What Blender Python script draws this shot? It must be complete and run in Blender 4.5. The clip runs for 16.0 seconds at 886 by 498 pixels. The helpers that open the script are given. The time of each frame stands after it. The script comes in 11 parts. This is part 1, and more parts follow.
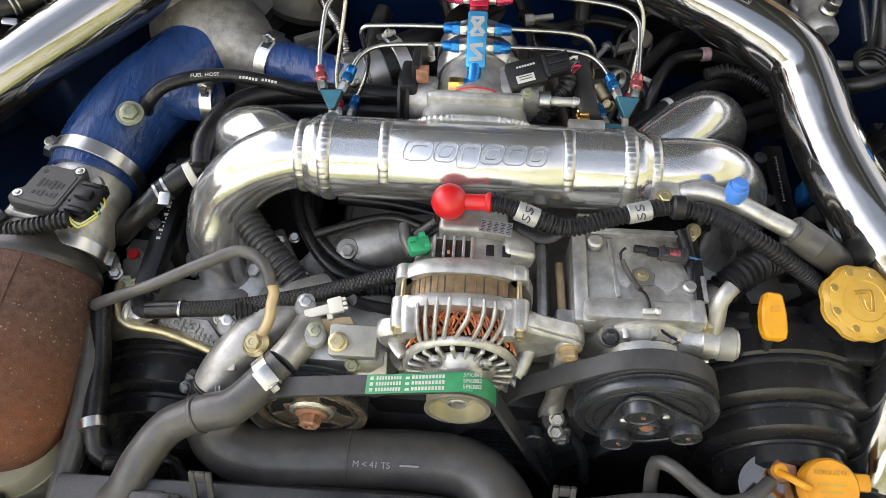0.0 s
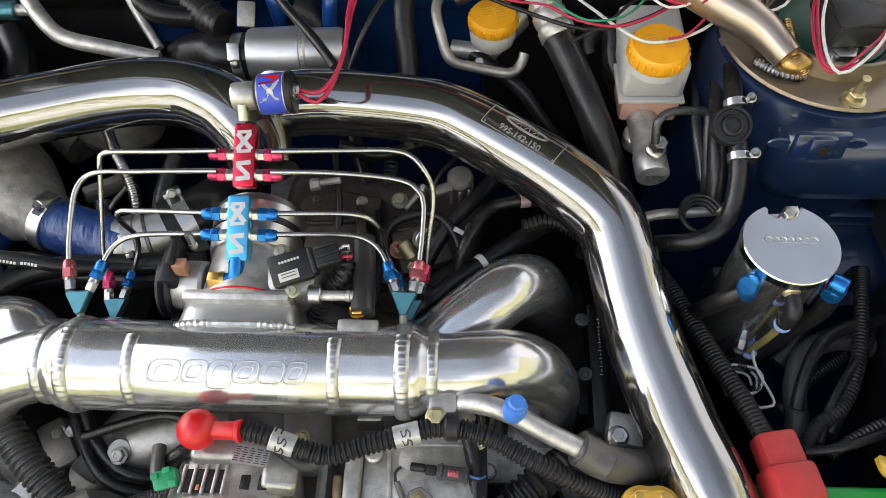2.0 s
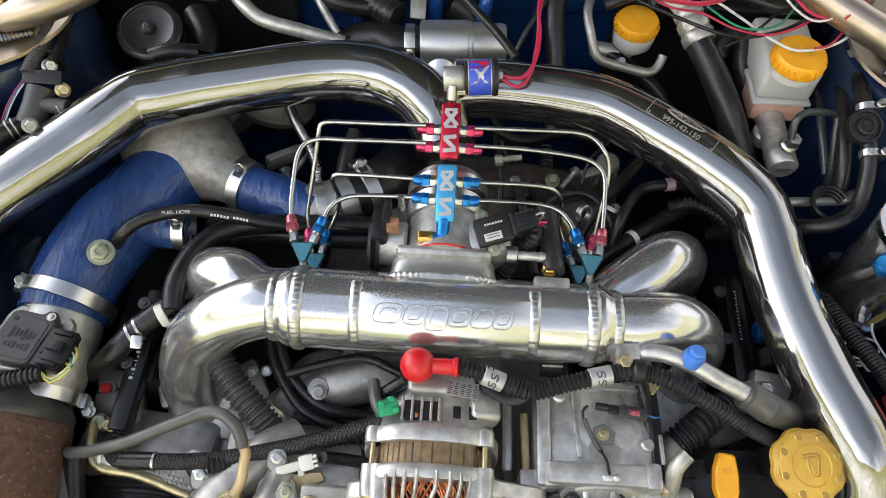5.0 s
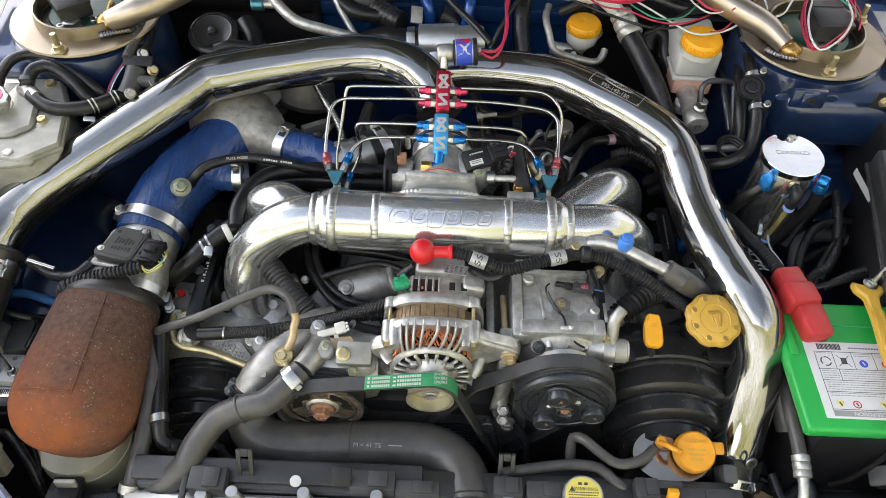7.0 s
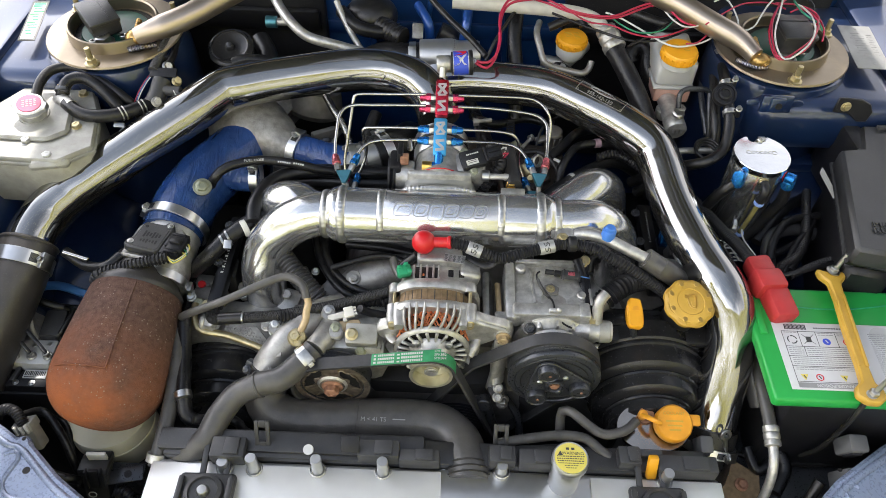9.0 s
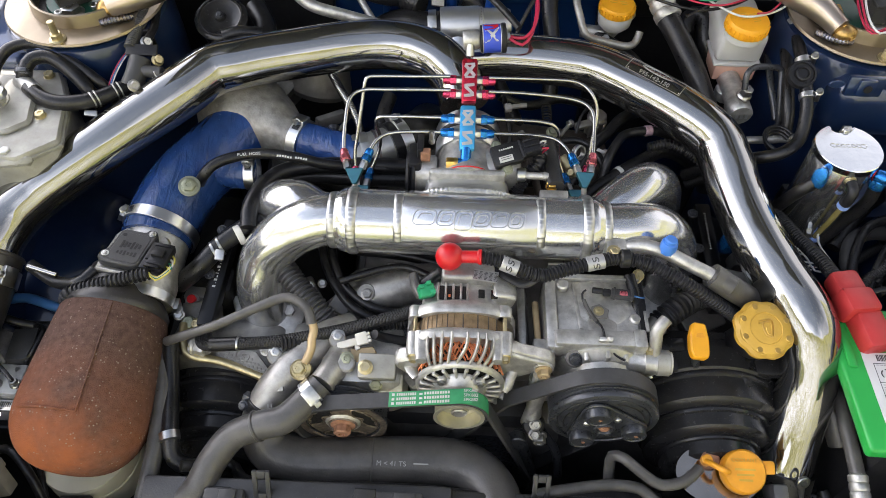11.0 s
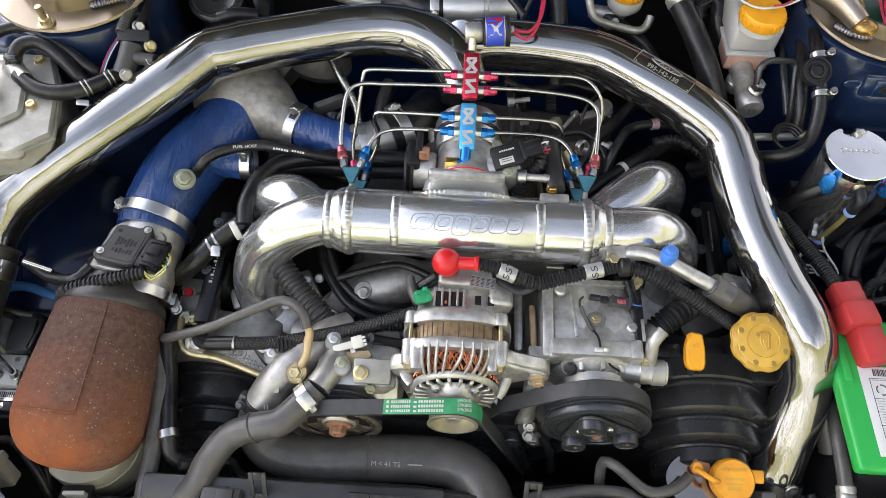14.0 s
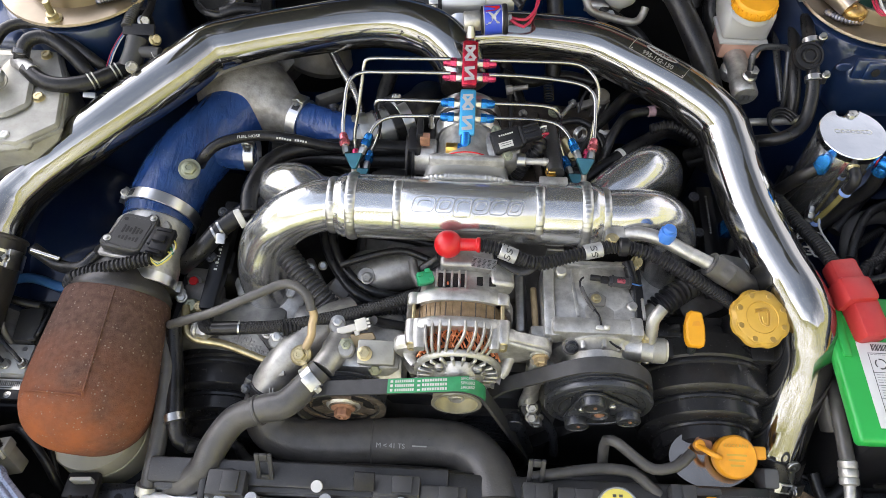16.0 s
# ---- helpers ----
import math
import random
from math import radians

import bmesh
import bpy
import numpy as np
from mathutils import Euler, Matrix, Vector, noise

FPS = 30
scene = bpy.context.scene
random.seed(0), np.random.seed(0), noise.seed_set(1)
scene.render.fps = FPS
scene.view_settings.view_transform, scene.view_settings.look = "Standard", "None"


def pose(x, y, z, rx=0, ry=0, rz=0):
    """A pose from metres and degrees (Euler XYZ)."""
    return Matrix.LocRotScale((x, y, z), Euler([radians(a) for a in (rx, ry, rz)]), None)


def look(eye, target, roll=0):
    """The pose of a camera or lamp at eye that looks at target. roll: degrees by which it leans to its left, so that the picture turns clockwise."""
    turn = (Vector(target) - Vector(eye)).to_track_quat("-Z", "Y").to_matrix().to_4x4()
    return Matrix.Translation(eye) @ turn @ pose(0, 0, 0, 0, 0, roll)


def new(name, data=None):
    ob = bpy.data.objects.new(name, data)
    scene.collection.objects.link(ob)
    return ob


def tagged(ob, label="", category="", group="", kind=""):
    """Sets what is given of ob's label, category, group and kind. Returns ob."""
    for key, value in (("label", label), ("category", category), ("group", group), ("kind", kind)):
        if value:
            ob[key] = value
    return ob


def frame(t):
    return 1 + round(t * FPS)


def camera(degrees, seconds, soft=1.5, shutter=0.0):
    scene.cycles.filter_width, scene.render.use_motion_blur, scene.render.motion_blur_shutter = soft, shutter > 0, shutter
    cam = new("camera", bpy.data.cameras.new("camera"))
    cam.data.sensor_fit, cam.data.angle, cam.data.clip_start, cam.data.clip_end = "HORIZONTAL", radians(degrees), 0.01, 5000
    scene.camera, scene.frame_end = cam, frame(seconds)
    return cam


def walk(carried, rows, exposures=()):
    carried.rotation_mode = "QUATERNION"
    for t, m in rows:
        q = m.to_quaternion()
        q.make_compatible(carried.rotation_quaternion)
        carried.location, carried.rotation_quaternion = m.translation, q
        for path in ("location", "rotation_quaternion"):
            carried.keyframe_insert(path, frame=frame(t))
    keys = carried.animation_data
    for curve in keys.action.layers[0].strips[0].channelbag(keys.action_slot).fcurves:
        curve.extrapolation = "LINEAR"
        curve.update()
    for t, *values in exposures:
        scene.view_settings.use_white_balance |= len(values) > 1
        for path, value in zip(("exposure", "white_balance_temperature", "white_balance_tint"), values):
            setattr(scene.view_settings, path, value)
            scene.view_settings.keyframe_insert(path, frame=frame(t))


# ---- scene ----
cam = camera(62.5, 16.0, soft=0.4)
METRES, EYE, TILT, LEAN, TURN = 1.6, 1.35, -54.0, 0.0, 3.8
ROWS = [
    (0.0, 0.0, 0.0, 0.0, 0.0, 0.0, -0.0),
    (0.5, 0.0182, -0.0294, 0.033, -0.79, 0.09, 1.71),
    (1.0, 0.064, -0.0149, 0.0725, -0.61, -0.84, 2.25),
    (1.5, 0.1124, 0.0273, 0.1051, -0.37, -1.8, 2.31),
    (2.0, 0.1345, 0.0486, 0.134, -0.36, -2.51, 2.24),
    (2.5, 0.1342, 0.0615, 0.1544, -0.55, -3.02, 2.03),
    (3.0, 0.1201, 0.0636, 0.164, -0.96, -3.28, 1.62),
    (3.5, 0.084, 0.055, 0.1674, -1.38, -3.36, 0.68),
    (4.0, 0.0346, 0.0471, 0.1633, -1.56, -3.39, -0.54),
    (6.5, -0.0133, -0.1331, 0.013, -2.35, 2.2, 0.46),
    (7.0, -0.0057, -0.167, -0.0076, -2.47, 3.59, 0.7),
    (7.5, -0.0053, -0.203, -0.0228, -2.46, 4.74, 0.8),
    (8.0, -0.0042, -0.2267, -0.0419, -2.44, 5.49, 0.9),
    (10.5, -0.0165, -0.1679, -0.0115, -1.93, 3.58, 0.9),
    (11.0, -0.0181, -0.1247, 0.0161, -1.74, 1.81, 0.88),
    (11.5, -0.0089, -0.1033, 0.039, -1.65, 0.0, 0.84),
    (12.0, -0.0106, -0.1054, 0.0735, -1.49, -1.33, 0.8),
    (12.5, -0.0101, -0.1122, 0.0918, -1.39, -2.39, 0.64),
    (13.0, -0.0093, -0.1122, 0.0862, -1.32, -3.1, 0.35),
    (13.5, -0.009, -0.1149, 0.0795, -1.25, -3.45, 0.11),
    (14.0, -0.0101, -0.1178, 0.0707, -1.18, -3.45, -0.06),
    (14.5, -0.0114, -0.12, 0.0641, -1.17, -3.28, -0.11),
    (15.0, -0.0094, -0.1212, 0.0607, -1.08, -2.98, 0.13),
    (15.5, -0.0107, -0.1228, 0.0571, -1.13, -2.63, 0.31),
    (16.0, -0.0111, -0.1273, 0.044, -1.15, -2.05, 0.64),
]
walk(cam, [(t, pose(0, 0, EYE, TILT, LEAN, TURN) @ pose(METRES * x, METRES * y, METRES * z, 90 + pitch, roll, yaw)) for t, x, y, z, yaw, pitch, roll in ROWS],
     exposures=[(0.0, 1.1, 6450, 15), (2.0, 1.01, 6450, 14), (3.5, 0.97, 6450, 14), (6.5, 0.98, 6320, 13), (8.0, 0.95, 6320, 13), (10.5, 0.93, 6320, 15), (11.5, 1.0, 6280, 16), (16.0, 1.06, 6280, 16)])

# ---- light: bright hazy daylight, the sun behind the open bonnet ----
world = bpy.data.worlds.new("sky")
scene.world = world
world.use_nodes = True
wn, wl = world.node_tree.nodes, world.node_tree.links
sky = wn.new("ShaderNodeTexSky")
sky.sky_type = 'NISHITA'
sky.sun_disc = False
sky.sun_elevation, sky.sun_rotation = radians(50), radians(-8)
sky.air_density, sky.dust_density = 1.0, 3.0
# bright haze round the horizon thinning to a greyer blue overhead, broken by soft cloud
tc = wn.new("ShaderNodeTexCoord")
up = wn.new("ShaderNodeSeparateXYZ")
wl.new(tc.outputs["Generated"], up.inputs["Vector"])
cloud = wn.new("ShaderNodeTexNoise")
cloud.inputs["Scale"].default_value, cloud.inputs["Detail"].default_value = 2.2, 7
wl.new(tc.outputs["Generated"], cloud.inputs["Vector"])
lift = wn.new("ShaderNodeMath")
lift.operation = 'MULTIPLY_ADD'
lift.inputs[1].default_value, lift.inputs[2].default_value = 0.6, -0.3
wl.new(cloud.outputs["Fac"], lift.inputs[0])
height = wn.new("ShaderNodeMath")
height.operation = 'ADD'
wl.new(up.outputs["Z"], height.inputs[0])
wl.new(lift.outputs[0], height.inputs[1])
ramp = wn.new("ShaderNodeValToRGB")
stops = ramp.color_ramp.elements
stops[0].position, stops[0].color = 0.0, (9.6, 9.4, 8.9, 1)
stops[1].position, stops[1].color = 1.0, (1.5, 1.75, 2.1, 1)
for p, c in ((0.22, (14.6, 14.3, 13.9)), (0.55, (15.2, 15.0, 14.8)), (0.67, (7.0, 7.3, 7.8)), (0.8, (2.6, 2.9, 3.3))):
    e = stops.new(p)
    e.color = (*c, 1)
wl.new(height.outputs[0], ramp.inputs["Fac"])
veil = wn.new("ShaderNodeMix")
veil.data_type = 'RGBA'
veil.inputs["Factor"].default_value = 0.85
wl.new(sky.outputs["Color"], veil.inputs["A"])
wl.new(ramp.outputs["Color"], veil.inputs["B"])
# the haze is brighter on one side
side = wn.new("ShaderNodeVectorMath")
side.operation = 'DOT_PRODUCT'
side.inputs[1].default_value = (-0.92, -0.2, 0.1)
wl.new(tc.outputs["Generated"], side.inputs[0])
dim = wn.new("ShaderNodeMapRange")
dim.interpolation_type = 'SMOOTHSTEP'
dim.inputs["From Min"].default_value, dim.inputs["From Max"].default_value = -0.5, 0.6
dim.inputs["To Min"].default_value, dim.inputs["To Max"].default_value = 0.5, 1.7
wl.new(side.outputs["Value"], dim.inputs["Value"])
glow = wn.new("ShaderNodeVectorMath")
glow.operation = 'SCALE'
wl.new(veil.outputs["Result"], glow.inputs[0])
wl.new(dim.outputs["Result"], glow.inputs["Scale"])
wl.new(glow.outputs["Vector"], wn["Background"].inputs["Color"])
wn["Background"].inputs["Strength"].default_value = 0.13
sun = new("sun", bpy.data.lights.new("sun", 'SUN'))
sun.data.energy, sun.data.angle, sun.data.color = 4.0, radians(1.5), (1.0, 0.95, 0.86)
sun.matrix_world = look((-0.5, 4.0, 5.1), (0, 0.4, 0.8))


# ---- materials ----
def mat(name, base, rough=0.5, metal=0.0, vary=0.12, scale=40.0, bump=0.0, bump_scale=300.0, coat=0.0, wear=None, wear_amount=0.0,
        scratch=0.0, trans=0.0, sss=0.0, spec=0.5, rough_vary=0.15, emit=None):
    m = bpy.data.materials.new(name)
    m.use_nodes = True
    nt = m.node_tree
    n, l = nt.nodes, nt.links
    b = n["Principled BSDF"]
    geo = n.new("ShaderNodeNewGeometry")
    big = n.new("ShaderNodeTexNoise")
    big.inputs["Scale"].default_value, big.inputs["Detail"].default_value = scale, 4
    fine = n.new("ShaderNodeTexNoise")
    fine.inputs["Scale"].default_value, fine.inputs["Detail"].default_value = bump_scale, 3
    l.new(geo.outputs["Position"], big.inputs["Vector"])
    l.new(geo.outputs["Position"], fine.inputs["Vector"])
    r = n.new("ShaderNodeValToRGB")
    lo, hi = [max(0, c * (1 - vary)) for c in base], [min(1, c * (1 + vary)) for c in base]
    r.color_ramp.elements[0].position, r.color_ramp.elements[0].color = 0.3, (*lo, 1)
    r.color_ramp.elements[1].position, r.color_ramp.elements[1].color = 0.7, (*hi, 1)
    l.new(big.outputs["Fac"], r.inputs["Fac"])
    colour = r.outputs["Color"]
    if wear:
        w = n.new("ShaderNodeTexNoise")
        w.inputs["Scale"].default_value, w.inputs["Detail"].default_value = scale * 0.45, 8
        w.inputs["Roughness"].default_value = 0.7
        l.new(geo.outputs["Position"], w.inputs["Vector"])
        wr = n.new("ShaderNodeValToRGB")
        wr.color_ramp.elements[0].position, wr.color_ramp.elements[1].position = 0.6 - 0.25 * wear_amount, 0.85
        l.new(w.outputs["Fac"], wr.inputs["Fac"])
        mx = n.new("ShaderNodeMix")
        mx.data_type = 'RGBA'
        mx.inputs["B"].default_value = (*wear, 1)
        l.new(wr.outputs["Color"], mx.inputs["Factor"])
        l.new(colour, mx.inputs["A"])
        colour = mx.outputs["Result"]
    l.new(colour, b.inputs["Base Color"])
    mr = n.new("ShaderNodeMapRange")
    mr.inputs["To Min"].default_value, mr.inputs["To Max"].default_value = max(0.02, rough * (1 - rough_vary)), min(1, rough * (1 + rough_vary))
    l.new(fine.outputs["Fac"], mr.inputs["Value"])
    l.new(mr.outputs["Result"], b.inputs["Roughness"])
    b.inputs["Metallic"].default_value = metal
    b.inputs["Coat Weight"].default_value = coat
    b.inputs["Coat Roughness"].default_value = 0.06
    b.inputs["Specular IOR Level"].default_value = spec
    b.inputs["Transmission Weight"].default_value = trans
    b.inputs["Subsurface Weight"].default_value = sss
    if sss:
        b.inputs["Subsurface Radius"].default_value = (0.01, 0.008, 0.006)
    if bump:
        bp = n.new("ShaderNodeBump")
        bp.inputs["Strength"].default_value, bp.inputs["Distance"].default_value = bump, 0.002
        l.new(fine.outputs["Fac"], bp.inputs["Height"])
        l.new(bp.outputs["Normal"], b.inputs["Normal"])
    if scratch:
        sv = n.new("ShaderNodeTexNoise")
        sv.inputs["Scale"].default_value, sv.inputs["Detail"].default_value = 60, 2
        sm = n.new("ShaderNodeMapping")
        sm.inputs["Scale"].default_value = (0.25, 6.0, 6.0)
        l.new(geo.outputs["Position"], sm.inputs["Vector"])
        l.new(sm.outputs["Vector"], sv.inputs["Vector"])
        bp = n.new("ShaderNodeBump")
        bp.inputs["Strength"].default_value, bp.inputs["Distance"].default_value = scratch, 0.001
        l.new(sv.outputs["Fac"], bp.inputs["Height"])
        l.new(bp.outputs["Normal"], b.inputs["Normal"])
    return m


def silicone_material():
    """Glossy blue silicone rubber with stretched wrinkles, dull scuffs and dust in the folds."""
    m = mat("blue_silicone", (0.018, 0.054, 0.19), 0.22, 0.0, 0.3, 22, bump=0.2, bump_scale=160, wear=(0.055, 0.1, 0.21), wear_amount=0.45, rough_vary=0.6)
    n, l = m.node_tree.nodes, m.node_tree.links
    b = n["Principled BSDF"]
    old = b.inputs["Normal"].links[0].from_socket
    geo = n.new("ShaderNodeNewGeometry")
    turn = n.new("ShaderNodeMapping")
    turn.inputs["Rotation"].default_value = (0, 0, radians(24))
    turn.inputs["Scale"].default_value = (3.2, 0.7, 2.4)
    l.new(geo.outputs["Position"], turn.inputs["Vector"])
    folds = n.new("ShaderNodeTexNoise")
    folds.inputs["Scale"].default_value, folds.inputs["Detail"].default_value, folds.inputs["Distortion"].default_value = 24, 5, 0.6
    l.new(turn.outputs["Vector"], folds.inputs["Vector"])
    bp = n.new("ShaderNodeBump")
    bp.inputs["Strength"].default_value, bp.inputs["Distance"].default_value = 0.75, 0.005
    l.new(folds.outputs["Fac"], bp.inputs["Height"])
    l.new(old, bp.inputs["Normal"])
    l.new(bp.outputs["Normal"], b.inputs["Normal"])
    return m


CHROME = mat("polished_pipe", (0.325, 0.321, 0.31), 0.085, 0.97, 0.06, 12, bump=0.12, bump_scale=18, rough_vary=0.5)
POLISHED = mat("polished_aluminium", (0.58, 0.583, 0.588), 0.17, 0.86, 0.08, 25, bump=0.14, bump_scale=60, rough_vary=0.7)
CANMIRROR = mat("mirror_alloy", (0.8, 0.82, 0.84), 0.14, 1.0, 0.06, 20, bump=0.08, bump_scale=30, rough_vary=0.5)
CANBODY = mat("spun_alloy_can", (0.6, 0.61, 0.62), 0.15, 0.95, 0.08, 30, bump=0.06, bump_scale=120, rough_vary=0.5)
PLATE = mat("brushed_plate", (0.62, 0.63, 0.645), 0.2, 0.85, 0.05, 30, scratch=0.03)
ETCH = mat("etched_pipe_mark", (0.36, 0.36, 0.35), 0.5, 0.6, 0.1, 90)
ENGRAVE = mat("engraved_edge", (0.5, 0.5, 0.5), 0.35, 1.0, 0.1, 90)
BEAD = mat("weld_bead_metal", (0.5, 0.5, 0.49), 0.3, 0.9, 0.2, 160, bump=0.15, bump_scale=900)
CUP = mat("cream_plated_steel", (0.62, 0.59, 0.46), 0.36, 0.8, 0.1, 60)
MACHINED = mat("machined_aluminium", (0.68, 0.685, 0.69), 0.3, 1.0, 0.08, 30, scratch=0.04)
CAST = mat("cast_aluminium", (0.53, 0.522, 0.498), 0.4, 0.72, 0.26, 75, bump=0.2, bump_scale=700, wear=(0.3, 0.28, 0.25), wear_amount=0.4, rough_vary=0.4)
CAST_DARK = mat("stained_cast_aluminium", (0.26, 0.25, 0.235), 0.5, 0.6, 0.25, 40, bump=0.3, bump_scale=600, wear=(0.14, 0.12, 0.1), wear_amount=0.4)
STEEL = mat("stainless_line", (0.45, 0.445, 0.43), 0.25, 1.0, 0.08, 60)
BOLT = mat("zinc_bolt", (0.5, 0.5, 0.48), 0.32, 1.0, 0.15, 120)
GOLD = mat("yellow_zinc", (0.53, 0.455, 0.27), 0.4, 0.9, 0.18, 90)
BRASS = mat("brass", (0.65, 0.42, 0.12), 0.3, 1.0, 0.12, 80)
PALEALLOY = mat("pale_bead_blasted_alloy", (0.62, 0.62, 0.6), 0.45, 0.35, 0.1, 60, bump=0.06, bump_scale=900)
SATIN = mat("satin_aluminium", (0.5, 0.505, 0.5), 0.38, 0.9, 0.06, 40)
TANKGREY = mat("stained_cast_tank", (0.34, 0.335, 0.305), 0.5, 0.35, 0.2, 40, bump=0.12, bump_scale=500, wear=(0.27, 0.255, 0.22), wear_amount=0.45)
def braid_material():
    """Woven black sleeving: two crossing sets of strands."""
    m = mat("black_braid", (0.016, 0.016, 0.017), 0.42, 0.0, 0.2, 60)
    n, l = m.node_tree.nodes, m.node_tree.links
    b = n["Principled BSDF"]
    geo = n.new("ShaderNodeNewGeometry")
    last = None
    for turn in (38, -38):
        mp = n.new("ShaderNodeMapping")
        mp.inputs["Rotation"].default_value = (radians(turn), 0, radians(turn))
        l.new(geo.outputs["Position"], mp.inputs["Vector"])
        w = n.new("ShaderNodeTexWave")
        w.inputs["Scale"].default_value = 110
        l.new(mp.outputs["Vector"], w.inputs["Vector"])
        if last is None:
            last = w.outputs["Fac"]
        else:
            mx = n.new("ShaderNodeMath")
            mx.operation = 'MAXIMUM'
            l.new(last, mx.inputs[0])
            l.new(w.outputs["Fac"], mx.inputs[1])
            last = mx.outputs[0]
    bp = n.new("ShaderNodeBump")
    bp.inputs["Strength"].default_value, bp.inputs["Distance"].default_value = 0.8, 0.0012
    l.new(last, bp.inputs["Height"])
    l.new(bp.outputs["Normal"], b.inputs["Normal"])
    return m


BRAID = braid_material()
RAILBLACK = mat("black_anodised_rail", (0.008, 0.008, 0.009), 0.3, 0.35, 0.2, 60)
COVER = mat("glossy_black_cover", (0.018, 0.018, 0.019), 0.26, 0.0, 0.25, 30, bump=0.08, bump_scale=200, wear=(0.034, 0.033, 0.031), wear_amount=0.3, spec=0.4)
GRAPHITE = mat("grey_black_moulding", (0.045, 0.045, 0.046), 0.45, 0.0, 0.15, 40, bump=0.06, bump_scale=700)
BRONZEMIRROR = mat("bronze_mirror_lid", (0.42, 0.39, 0.35), 0.14, 1.0, 0.15, 30, wear=(0.5, 0.46, 0.42), wear_amount=0.3)
OLIVE = mat("olive_plated_bolt", (0.3, 0.31, 0.22), 0.42, 0.7, 0.2, 90)
BOOT = mat("dusty_rubber_boot", (0.038, 0.035, 0.033), 0.34, 0.0, 0.25, 30, bump=0.1, bump_scale=300, wear=(0.05, 0.047, 0.044), wear_amount=0.4)
COPPER = mat("copper_winding", (0.8, 0.3, 0.13), 0.35, 0.7, 0.25, 200)
RUST = mat("rusty_nut", (0.38, 0.2, 0.125), 0.65, 0.4, 0.3, 150, bump=0.3)
LAMINATE = mat("stator_laminate", (0.26, 0.18, 0.1), 0.5, 0.5, 0.25, 120, bump=0.3, bump_scale=900)
RUBBER = mat("black_rubber", (0.009, 0.009, 0.01), 0.32, 0.0, 0.3, 70, spec=0.42, bump=0.1, bump_scale=450, wear=(0.042, 0.039, 0.035), wear_amount=0.42, rough_vary=0.45)
HOSE = mat("grey_black_hose", (0.075, 0.072, 0.069), 0.33, 0.0, 0.25, 45, bump=0.14, bump_scale=420, wear=(0.105, 0.096, 0.084), wear_amount=0.42, rough_vary=0.4)
PLASTIC = mat("black_plastic", (0.012, 0.012, 0.014), 0.4, 0.0, 0.2, 40, spec=0.32, bump=0.08, bump_scale=800, wear=(0.035, 0.034, 0.032), wear_amount=0.35)
DUSTY = mat("dusty_black_plastic", (0.03, 0.03, 0.031), 0.32, 0.0, 0.3, 25, bump=0.15, bump_scale=500, wear=(0.06, 0.057, 0.052), wear_amount=0.35)
GREYPLASTIC = mat("grey_plastic", (0.12, 0.12, 0.122), 0.5, 0.0, 0.12, 30, bump=0.1, bump_scale=900)
FUSEPLASTIC = mat("weathered_grey_plastic", (0.036, 0.036, 0.037), 0.42, 0.0, 0.15, 14, bump=0.08, bump_scale=900, wear=(0.045, 0.044, 0.042), wear_amount=0.4)
CASTPLUG = mat("warm_grey_plug", (0.3, 0.29, 0.26), 0.45, 0.0, 0.15, 60)
GRIME = mat("grimy_casting", (0.085, 0.07, 0.058), 0.5, 0.35, 0.35, 60, bump=0.35, bump_scale=260, wear=(0.03, 0.026, 0.022), wear_amount=0.55, rough_vary=0.4)
DARK = mat("near_black_metal", (0.013, 0.0125, 0.012), 0.5, 0.3, 0.35, 30, bump=0.3, bump_scale=300, wear=(0.05, 0.045, 0.04), wear_amount=0.3)
BLACKSTEEL = mat("black_painted_steel", (0.06, 0.063, 0.07), 0.3, 0.5, 0.2, 25, wear=(0.1, 0.1, 0.1), wear_amount=0.3, rough_vary=0.35)
BODY = mat("blue_car_paint", (0.0085, 0.023, 0.072), 0.32, 0.25, 0.15, 18, coat=1.0, wear=(0.03, 0.045, 0.085), wear_amount=0.25)
SILICONE = silicone_material()
PAD = mat("bonnet_lining", (0.03, 0.032, 0.037), 0.7, 0.0, 0.25, 6, bump=0.3, bump_scale=40)
SLEEVE = mat("silver_sleeve", (0.45, 0.45, 0.45), 0.35, 0.5, 0.06, 40)
DKGREEN = mat("dark_green_disc", (0.01, 0.07, 0.045), 0.4, 0.0, 0.2, 40)
PALEBLUE = mat("pale_blue_ring", (0.2, 0.3, 0.62), 0.4, 0.0, 0.08, 60)
SIGHT = mat("amber_sight_tube", (0.2, 0.17, 0.06), 0.25, 0.0, 0.15, 60)
CREAM = mat("cream_plastic", (0.62, 0.58, 0.42), 0.35, 0.0, 0.08, 20, sss=0.1)
GREEN = mat("green_battery_case", (0.02, 0.35, 0.06), 0.35, 0.0, 0.08, 20)
GREENCONN = mat("green_connector", (0.02, 0.3, 0.13), 0.4, 0.0, 0.1, 60)
BELTGREEN = mat("green_belt_print", (0.03, 0.26, 0.1), 0.55, 0.0, 0.15, 90)
BELT = mat("belt_rubber", (0.042, 0.042, 0.043), 0.55, 0.0, 0.2, 80, bump=0.03, bump_scale=700)
RED = mat("red_plastic", (0.55, 0.012, 0.016), 0.32, 0.0, 0.1, 30)
REDFADE = mat("faded_red_plastic", (0.42, 0.03, 0.03), 0.42, 0.0, 0.15, 30, wear=(0.5, 0.09, 0.08), wear_amount=0.3)
REDANO = mat("red_anodised", (0.52, 0.02, 0.045), 0.25, 0.75, 0.1, 60)
